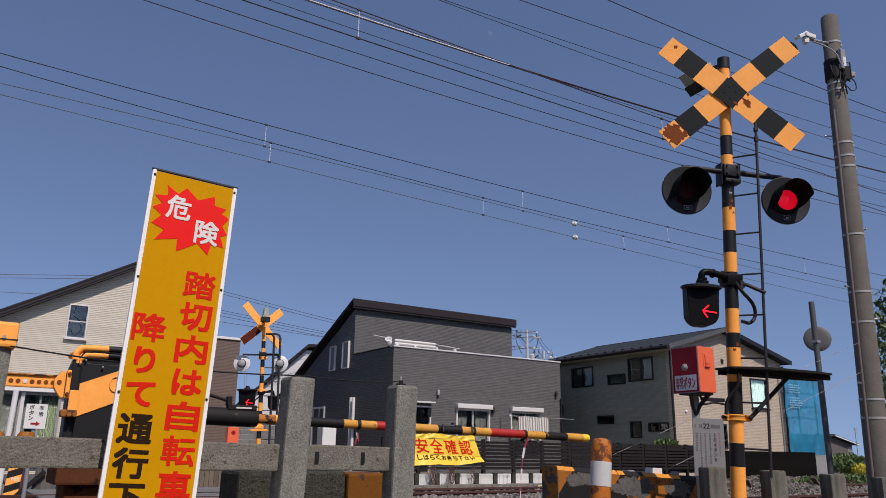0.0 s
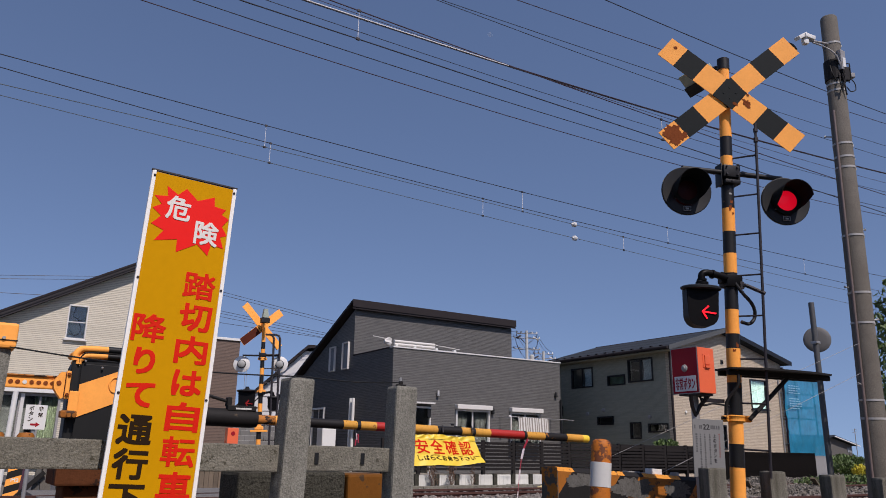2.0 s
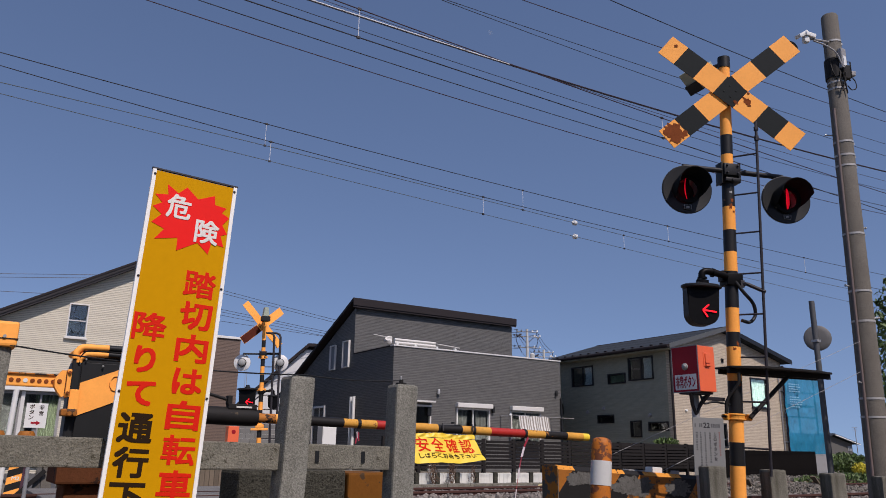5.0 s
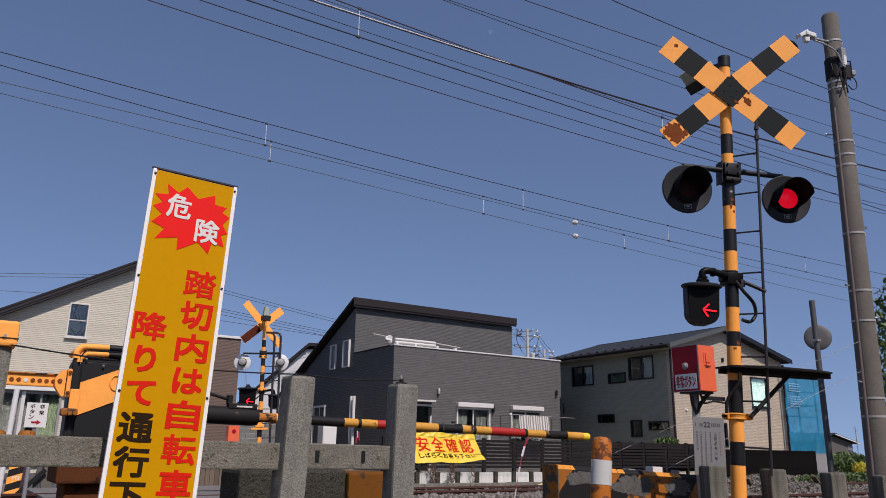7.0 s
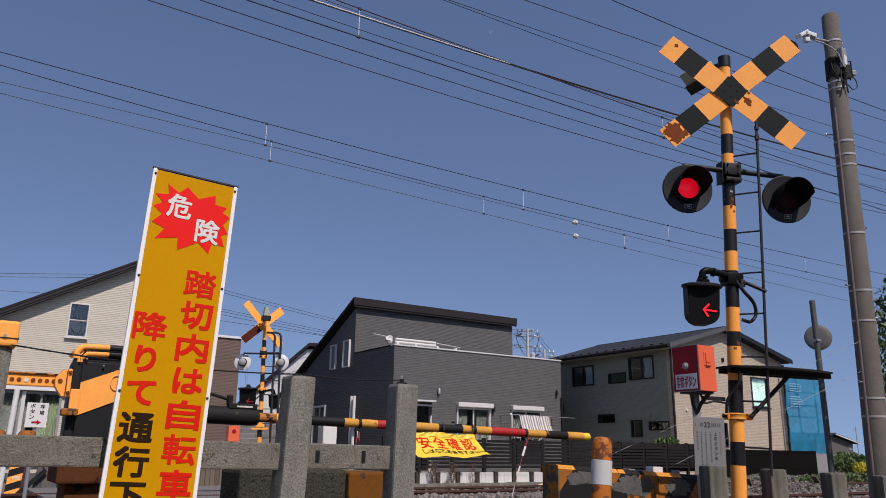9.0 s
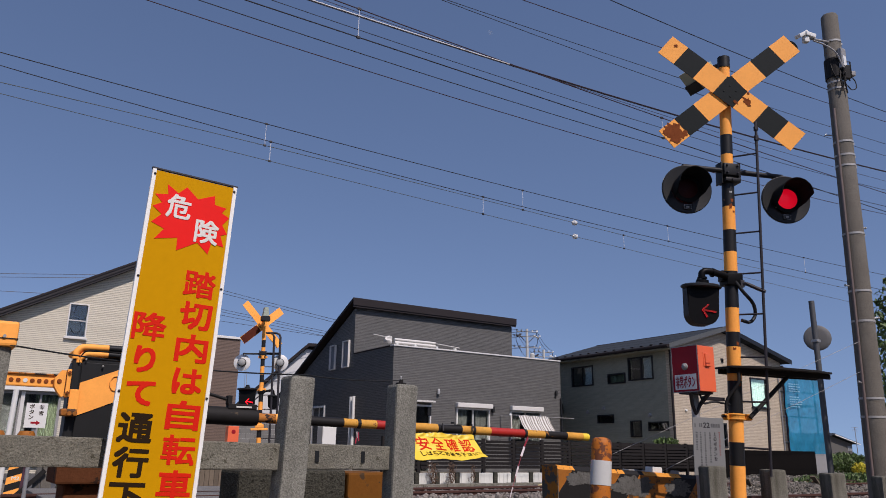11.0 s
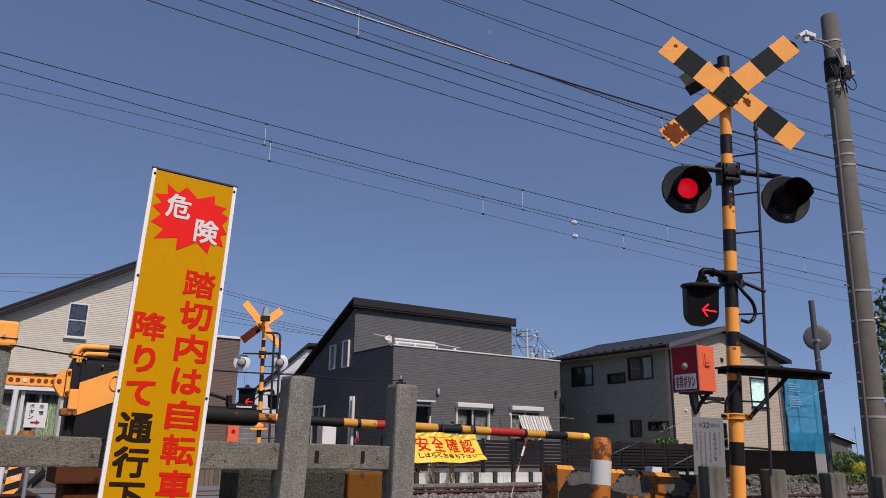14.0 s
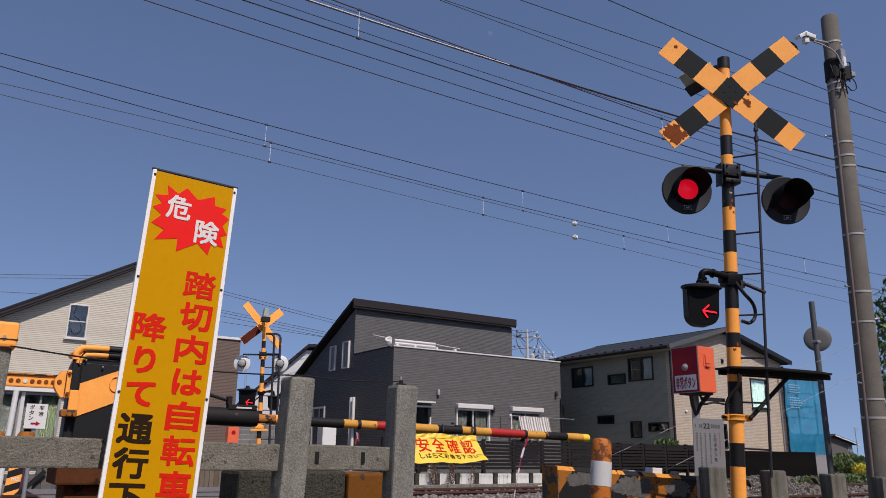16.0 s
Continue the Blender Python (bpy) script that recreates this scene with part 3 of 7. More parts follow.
def warning_sign():
    """Tall plate on two white channel edges, leaning a little."""
    t = thing("warning_sign", (0.7735, 3.50, 0.0, 0, 2.35, 0.0), "tall yellow warning plate with red lettering in a white frame", "sign")
    w, z0, z1 = 0.382, -0.05, 1.963
    bm = box(B(), -w / 2, w / 2, -0.004, 0.004, z0, z1, 0.0)
    plate = part("plate", bm, YELLOW_SIGN, t)
    for s in (-1, 1):
        bm = box(B(), s * w / 2 - 0.009, s * w / 2 + 0.009, -0.010, 0.010, z0, z1 + 0.004, 0.003)
        e = part("edge_channel", bm, SIGN_EDGE, t, "white plastic edge channel")
        for z in (z1 - 0.02, z1 - 0.51, z1 - 1.02):
            part("rivet", lathe(B(), [(0, 0.016), (0.005, 0.014), (0.006, 0.012), (0, 0.012)], 10, pose(s * w / 2 - s * 0.003, 0, z, 90) @ pose(0, 0, 0.0)), DARK_STEEL, e)
    bm = box(B(), -w / 2 - 0.012, w / 2 + 0.012, -0.008, 0.008, z1 + 0.005, z1 + 0.012)
    part("top_edge", bm, DARK_STEEL, t)
    # star burst
    bm = B()
    pts = [(-0.124, 1.919), (-0.07, 1.89), (-0.034, 1.924), (0.023, 1.882), (0.1, 1.914), (0.105, 1.874), (0.162, 1.869), (0.143, 1.844), (0.181, 1.828),
           (0.153, 1.79), (0.181, 1.754), (0.151, 1.742), (0.172, 1.694), (0.113, 1.702), (0.103, 1.65), (0.048, 1.692), (-0.042, 1.642), (-0.045, 1.697),
           (-0.146, 1.675), (-0.11, 1.724), (-0.17, 1.744), (-0.131, 1.784), (-0.174, 1.813), (-0.136, 1.835), (-0.172, 1.866), (-0.114, 1.875)]
    pts = [(x, 1.910 + 1.11 * (z - 1.922)) for x, z in pts]
    prism(bm, pts, -0.0058, -0.0042)
    part("burst", bm, BURST_RED, t, "red star burst")

    def chars(name, text, x, z, step, w, h, material, bold):
        bm = B()
        for i, ch in enumerate(text):
            text_into(bm, ch, 0.1, pose(x + 0.0125 * (1.458 - z + i * step), -0.0050, z - i * step, 90), bold * (0.62 if ch in "降踏転" else 0.85), 0.0008, (w * KANA.get(ch, (1, 1))[0], h * KANA.get(ch, (1, 1))[1]))
        part(name, bm, material, plate)
    bm = B()
    text_into(bm, "危", 0.1, pose(-0.058, -0.0072, 1.809, 90), 0.0026, 0.0008, (0.112, 0.116))
    text_into(bm, "険", 0.1, pose(0.084, -0.0072, 1.714, 90), 0.0026, 0.0008, (0.112, 0.116))
    part("lettering", bm, WHITE_INK, plate, "white characters on the red burst")
    chars("lettering", "踏切内は自転車", 0.088, 1.458, 0.149, 0.146, 0.128, RED_INK, 0.0048)
    chars("lettering", "降りて", -0.107, 1.235, 0.146, 0.144, 0.126, RED_INK, 0.0048)
    chars("lettering", "通行下", -0.104, 0.795, 0.142, 0.144, 0.126, DARK_INK, 0.0048)


# ---- barrier ----
PEDESTAL = mat("brown_rust", (0.095, 0.034, 0.014), 0.95, 0, 0.6, 8, 70, 0.3, (0.03, 0.015, 0.01), 0.6, 9.0, 0.1)
BLACK_ARM = mat("chipped_black_paint", (0.010, 0.009, 0.009), 0.6, 0, 0.4, 8, 60, 0.1, (0.30, 0.12, 0.025), 0.67, 12.0, 0.25)
ORANGE_ARM = mat("chipped_orange_paint", (0.55, 0.272, 0.045), 0.6, 0, 0.5, 7, 70, 0.08, (0.14, 0.065, 0.025), 0.615, 20.0, 0.2)
ORANGE_RUSTED = mat("rusted_orange_paint", (0.40, 0.15, 0.03), 0.75, 0, 0.4, 6, 60, 0.2, (0.03, 0.02, 0.015), 0.50, 10.0, 0.2)
def barrier():
    t = thing("crossing_gate", (0, 0, 0), "black and orange crossing barrier machine with its lowered striped arm", "crossing gate")
    bm = box(B(), 0.655, 1.18, 5.1, 5.5, 0.62, 1.245, 0.03)
    part("housing", bm, BLACK, t, "black painted steel housing")
    # hood of the housing, orange rim rolled over the top
    for (z0, z1, inset, r), name in (((1.255, 1.306, 0.0, 0.020), "hood"), ((1.232, 1.266, 0.022, 0.019), "hood_lip")):
        path = bent([(0.640 + inset, 5.092, z0 - 0.02), (0.640 + inset, 5.092, z0), (0.644 + inset, 5.092, z1 - 0.028), (0.672 + inset, 5.092, z1), (0.72 + inset, 5.092, z1 + 0.004)])
        bm = tube(B(), path + [Vector((0.822, 5.092, z1 + 0.006))], r, 12)
        tube(bm, [(0.662 + inset, 5.10, z1 - 0.014), (0.662 + inset, 5.47, z1 - 0.014)], r, 8)
        part(name, bm, ORANGE, t, "orange rolled hood rim", True)
        part("hood_rim", tube(B(), [(0.8225, 5.092, z1 + 0.006), (1.18, 5.092, z1 + 0.006)], r, 12), BLACK, t, "", True)
    part("hood_top", box(B(), 0.675, 1.192, 5.10, 5.502, 1.20, 1.30, 0.02), BLACK, t)
    part("seal", tube(B(), [(0.662, 5.079, 1.20), (0.664, 5.079, 1.245), (0.69, 5.079, 1.283), (0.74, 5.079, 1.288), (1.18, 5.079, 1.288)], 0.006, 8), DEEP_BLACK, t)
    bm = B()
    prism(bm, [(0.684, 0.895), (1.18, 1.112), (1.18, 1.305), (0.684, 1.092)], 5.094, 5.099)
    part("stripe", bm, ORANGE, t, "broad diagonal orange stripe")
    part("edge_post", box(B(), 0.626, 0.682, 5.082, 5.10, 0.62, 1.235, 0.012), BLACK, t)
    part("edge_panel", box(B(), 0.632, 0.688, 5.070, 5.082, 0.895, 1.05, 0.006), ORANGE, t, "orange corner panel")
    ring = [Vector((0.885 + 0.032 * math.cos(2 * math.pi * k / 20), 5.090, 1.10 + 0.045 * math.sin(2 * math.pi * k / 20))) for k in range(21)]
    part("lock_ring", tube(B(), ring, 0.0045, 6), ORANGE, t)
    for x, z in ((0.665, 1.205), (0.70, 1.235), (0.80, 1.20)):
        part("bolt", lathe(B(), [(0, 0.008), (0.005, 0.008), (0.007, 0), (0, 0)], 8, pose(x, 5.0845, z, 90)), STEEL, t)
    lever = part("weight_lever", box(B(), 0.18, 0.575, 5.13, 5.17, 1.058, 1.131, 0.008), ORANGE, t, "orange lever with round holes")
    part("lever_flange", box(B(), 0.18, 0.560, 5.118, 5.17, 1.128, 1.137, 0.002), ORANGE_RUSTED, lever)
    for i in range(7):
        part("hole", lathe(B(), [(0, 0.0004), (0.0125, 0.0004), (0.0125, 0.003), (0, 0.003)], 16, pose(0.318 + i * 0.037, 5.1296, 1.092, 90)), WHITE_FRAME if i == 2 else RUSTY, lever)
    hinge = part("hinge_block", prism(B(), [(0.54, 1.105), (0.574, 1.158), (0.598, 1.158), (0.602, 1.010), (0.587, 1.000), (0.563, 1.030), (0.543, 1.062)], 5.06, 5.13), ORANGE, t, "orange wedge hinge block")
    part("pin", lathe(B(), [(0, 0.006), (0.012, 0.006), (0.014, 0), (0, 0)], 12, pose(0.567, 5.0598, 1.092, 90)), RUSTY, hinge)
    part("hinge_plate", box(B(), 0.603, 0.627, 5.045, 5.1, 1.000, 1.166, 0.006), ORANGE, t)
    part("hinge_gap", box(B(), 0.5985, 0.6025, 5.052, 5.1, 1.02, 1.15), RUST_RED, t)
    for z in (1.025, 1.145):
        part("bolt", lathe(B(), [(0, 0.014), (0.008, 0.014), (0.010, 0.008), (0.010, 0), (0, 0)], 8, pose(0.615, 5.0445, z, 90)), RUSTY, t)
    bm = box(B(), 0.592, 0.682, 5.03, 5.1, 0.890, 0.933, 0.010)
    for x in (0.605, 0.638, 0.668):
        lathe(bm, [(0, 0), (0.013, 0), (0.013, 0.022), (0, 0.022)], 8, pose(x, 5.03, 0.905, 90))
    part("lug", bm, ORANGE_WORN, t)
    for x in (0.285, 0.44):
        part("weight_bolt", lathe(B(), [(0, 0.03), (0.036, 0.028), (0.046, 0.012), (0.048, 0), (0, 0)], 12, pose(x, 5.12, 0.772)), ORANGE_WORN, t, "", True)
    bm = box(B(), 0.62, 1.2, 5.08, 5.52, 0.50, 0.62, 0.015)
    box(bm, 0.68, 1.14, 5.14, 5.46, 0.30, 0.50, 0.015)
    box(bm, 0.55, 1.26, 5.02, 5.58, -0.1, 0.30, 0.02)
    part("pedestal", bm, PEDESTAL, t, "rust brown stepped pedestal")
    p0, p1 = Vector((1.05, 4.80, 0.925)), Vector((4.50, 4.70, 0.846))
    d = (p1 - p0).normalized()

    def along(x):
        return p0 + d * ((x - p0.x) / d.x)
    bm = tube(B(), [along(x) for x in (1.05, 1.1, 1.38, 1.66, 1.70)], [0.054, 0.056, 0.056, 0.056, 0.05], 18)
    part("arm_sleeve", bm, BLACK_WORN, t, "thick black rubber arm sleeve", True)
    bm = tube(B(), [along(0.92), along(1.05)], 0.045, 14)
    box(bm, 0.9, 1.06, 4.72, 5.11, 0.86, 0.99, 0.01)
    part("arm_holder", bm, BLACK_WORN, t)
    cols = [(1.70, 1.82, ORANGE_RUSTED), (1.82, 1.88, ORANGE), (1.88, 2.30, BLACK_ARM), (2.30, 2.55, ORANGE_ARM), (2.55, 2.80, ARM_RED), (2.80, 3.045, ORANGE_ARM), (3.045, 3.255, BLACK_ARM),
            (3.255, 3.515, ORANGE_ARM), (3.515, 3.835, ARM_RED), (3.835, 4.04, ORANGE_ARM), (4.04, 4.265, BLACK_ARM), (4.265, 4.435, ORANGE_ARM), (4.435, 4.50, BANNER)]
    for i, (a, c, m) in enumerate(cols):
        bm = tube(B(), [along(a), along((a + c) / 2), along(c - 0.0005)], 0.030 + 0.0008 * (i % 3), 16)
        part("arm_band", bm, m, t, "", True)
    bm = tube(B(), [(1.15, 4.78, 1.09), (1.40, 4.78, 1.04), (1.50, 4.78, 1.015)], 0.010, 8)
    box(bm, 1.495, 1.525, 4.75, 4.80, 0.985, 1.04, 0.006)
    box(bm, 1.50, 1.685, 4.745, 4.80, 0.957, 0.990, 0.005)
    part("clamp_label", box(B(), 1.55, 1.65, 4.742, 4.7446, 0.966, 0.976), SHUTTER, t, "small white label strip")
    part("arm_stay", bm, BLACK_WORN, t, "dark steel arm stay rod")
    for x in (2.415, 3.36, 3.845):
        bm = tube(B(), [along(x - 0.012), along(x + 0.012)], 0.0345, 14)
        part("strap", bm, BLACK, t)
    bm = box(B(), 3.17, 3.19, 4.722, 4.742, 0.915, 0.93, 0.003)
    box(bm, 3.2, 3.26, 4.73, 4.74, 0.905, 0.912)
    part("clip", bm, BLACK, t)


def hazard_block(x0, x1, y0, y1, z0, z1, name="guard_block"):
    """Concrete guard wall with chamfered edges, slanted orange and black bands, paint flaking to grey."""
    t = thing(name, (x0, y0, -0.1), "flaking orange and black striped concrete guard wall", "guard wall", "striped guard walls")
    L, D, ch = x1 - x0, y1 - y0, 0.028
    bm = B()
    prism(bm, [(0, 0), (L, 0), (L, z1 + 0.1), (0, z0 + 0.1)], 0, D)
    bmesh.ops.bevel(bm, geom=[e for e in bm.edges if all(v.co.z > 0.3 and v.co.y < 0.01 for v in e.verts)], offset=ch, segments=1, affect="EDGES")
    part("core", bm, CONCRETE, t)
    h0 = z0 + 0.1

    def top(s):
        return h0 + (z1 - z0) * s / L
    marks = [-0.25, 0.17, 0.54, 0.70, 0.92, 1.36, 1.66, 1.80, 2.1, 2.4]
    slant = 0.92
    for i, (a, c) in enumerate(zip(marks, marks[1:])):
        m = ORANGE_WORN if i % 2 == 0 else BLACK_WORN
        low, hi = 0.0, top(0.5)
        quad = [(a - slant * hi, low), (c - slant * hi, low), (c + 0.04, hi + 0.0645), (a + 0.04, hi + 0.0645)]
        poly = clip(quad, lambda p: p[0] - 0.004, None)
        poly = clip(poly, lambda p: L - 0.004 - p[0], None)
        poly = clip(poly, lambda p: top(p[0]) - ch - p[1], None)
        if len(poly) > 2:
            part("paint_band", prism(B(), poly, -0.0025, -0.0004), m, t)
        a, c = max(a, 0.002), min(c, L - 0.002)
        if c > a:
            bm = B()
            rows = [[bm.verts.new((q, y, top(q) + dz)) for q in (a, c)] for y, dz in ((-0.0015, -ch), (ch - 0.001, 0.0022), (D - ch, 0.0022))]
            for r0, r1 in zip(rows, rows[1:]):
                bm.faces.new((r0[0], r0[1], r1[1], r1[0]))
            r = bmesh.ops.extrude_face_region(bm, geom=list(bm.faces))
            for v in r["geom"]:
                if isinstance(v, bmesh.types.BMVert):
                    v.co += Vector((0, 0.0008, -0.0012))
            # lighter orange on top and chamfer: their sunlight is put into the paint
            part("paint_band", bm, ORANGE_CLAMP if m is ORANGE_WORN else BLACK_WORN, t)
    for y, z, m in (((ch, 0.05), (0.3, h0 - ch), END_WORN), ((ch, 0.05), (0.02, 0.299), BLACK_WORN)):
        part("paint_band", box(B(), -0.0025, -0.0004, 0.002, D - 0.002, z[0], z[1] + (ch - 0.003 if z[1] > 0.4 else 0)), m, t)
    # bare flaked patches, uneven in outline
    rnd = random.Random(int(x0 * 100))
    for k, (cx, drop, wide, tall) in enumerate(((0.22, 0.085, 0.17, 0.062), (0.78, 0.115, 0.235, 0.088), (1.32, 0.110, 0.17, 0.072), (1.62, 0.10, 0.10, 0.05))):
        pts = []
        n = 110
        for i in range(n):
            an = 2 * math.pi * i / n
            ca, sa = math.cos(an), math.sin(an)
            r = 0.88 + 0.35 * noise.noise((ca * 1.6 + k * 3, sa * 1.6, x0)) + 0.34 * noise.noise((ca * 5 + k, sa * 5, 2)) + rnd.uniform(-0.03, 0.03)
            px, pz = cx + wide * r * ca, top(cx) - drop + tall * r * sa
            px = min(max(px, ch + 0.002), L - ch - 0.002)
            pts.append((px, min(pz, top(px) - ch - 0.004 - 0.01 * abs(noise.noise((px * 25, k, 0))))))
        part("bare_patch", prism(B(), pts, -0.0042, -0.0027), FLAKED, t, "ragged grey patch where the paint has flaked away")


END_WORN = mat("worn_end_paint", (0.30, 0.115, 0.02), 0.8, 0, 0.45, 6, 60, 0.25, (0.075, 0.07, 0.06), 0.49, 9.0, 0.1)
FLAKED = mat("flaked_concrete", (0.100, 0.097, 0.089), 0.95, 0, 0.7, 8, 60, 0.3, (0.05, 0.045, 0.038), 0.60, 22.0, 0.1, grain=1.4)


ORANGE_DULL = mat("dull_orange_paint", (0.150, 0.056, 0.007), 0.75, 0, 0.4, 4, 50, 0.15, (0.06, 0.035, 0.018), 0.56, 8.0, 0.15)


def wall_scraps():
    """Odd pieces left on top of the striped guard wall."""
    for x0, x1, h, m, label in ((4.955, 5.095, 0.045, WHITE_FRAME, "white concrete offcut lying on the guard wall"), (4.69, 4.90, 0.012, PVC, "thin grey slate lying on the guard wall"),
                                (5.26, 5.295, 0.03, PVC, "small grey stone on the guard wall")):
        t = thing("offcut", (x0, 4.47, 0.631 - 0.054 * (x0 - 3.9)), label, "offcut", "offcuts on the wall")
        part("piece", box(B(), 0, x1 - x0, -0.025, 0.04, 0, h, 0.004, pose(0, 0, 0, 0, 3, 4)), m, t)


def plain_block():
    t = thing("guard_wall", (0, 4.35, 0), "dark weathered concrete guard wall with an orange painted end", "guard wall")
    bm = box(B(), 1.47, 2.14, 0.0, 0.35, -0.1, 0.60, 0.02)
    part("core", bm, CONCRETE_DARK, t)
    bm = box(B(), 2.142, 2.46, -0.03, 0.33, -0.1, 0.585, 0.015)
    part("end_panel", bm, ORANGE_DULL, t, "dull orange painted end")


CONCRETE_DARK = mat("dark_concrete", (0.055, 0.053, 0.042), 0.95, 0, 0.8, 9, 60, 0.9, (0.025, 0.024, 0.019), 0.58, 30.0, 0.1, grain=2.2, relief=0.02)


def clip(poly, f, _):
    out = []
    for a, c in zip(poly, poly[1:] + poly[:1]):
        fa, fc = f(a), f(c)
        if fa >= 0:
            out.append(a)
        if (fa >= 0) != (fc >= 0):
            k = fa / (fa - fc)
            out.append((a[0] + (c[0] - a[0]) * k, a[1] + (c[1] - a[1]) * k))
    return out


BAND_WHITE = mat("dulled_white_band", (0.50, 0.50, 0.475), 0.5, 0, 0.15, 6, 40, 0.05, (0.28, 0.25, 0.2), 0.70, 16.0)


def bollard():
    t = thing("bollard", (3.326, 3.44, -0.1, 0, 5.4, 0), "leaning scuffed orange steel bollard with a white reflective band", "bollard")
    part("post", lathe(B(), [(0.061, 0), (0.061, 0.87), (0.059, 0.89), (0.050, 0.908), (0.03, 0.917), (0, 0.919)], 28), BOLLARD_PAINT, t, "", True)
    part("band", lathe(B(), [(0.0612, 0.636), (0.0632, 0.637), (0.0632, 0.778), (0.0612, 0.779)], 28), BAND_WHITE, t, "white reflective band", True)


# ---- crossing mast ----
MAST_ORANGE = mat("scratched_mast_orange", (0.90, 0.36, 0.066), 0.6, 0, 0.25, 5, 70, 0.04, (0.22, 0.10, 0.04), 0.70, 17.0, 0.2)
DEEP_BLACK = mat("deep_black_paint", (0.0035, 0.0035, 0.0038), 0.45, 0, 0.3, 8, 60, 0.02, None, 0.6, 3.0, 0.12)
MAST_BLACK = mat("chipped_mast_paint", (0.0095, 0.0095, 0.010), 0.5, 0, 0.4, 8, 60, 0.08, (0.16, 0.075, 0.03), 0.69, 13.0, 0.3)
RUST_RED = mat("dark_red_rust", (0.075, 0.018, 0.010), 0.9, 0, 0.6, 6, 50, 0.2, ORANGE_SPOT, 0.70, 7.0, 0.1)
SPEAKER_GREEN = mat("grey_green_paint", (0.30, 0.34, 0.27), 0.6, 0, 0.15, 6, 50, 0.05)
FACE = -23.6


def mast_pose(base, direction, rz):
    tilt = Vector((0, 0, 1)).rotation_difference(Vector(direction)).to_matrix().to_4x4()
    return Matrix.Translation(base) @ tilt @ pose(0, 0, 0, 0, 0, rz)


def blob(rnd, cx, cz, rx, rz, y0, y1, n=20, rough=0.3):
    pts = [(cx + rx * (1 + rnd.uniform(-rough, rough)) * math.cos(2 * math.pi * k / n), cz + rz * (1 + rnd.uniform(-rough, rough)) * math.sin(2 * math.pi * k / n)) for k in range(n)]
    return prism(B(), pts, y0, y1)


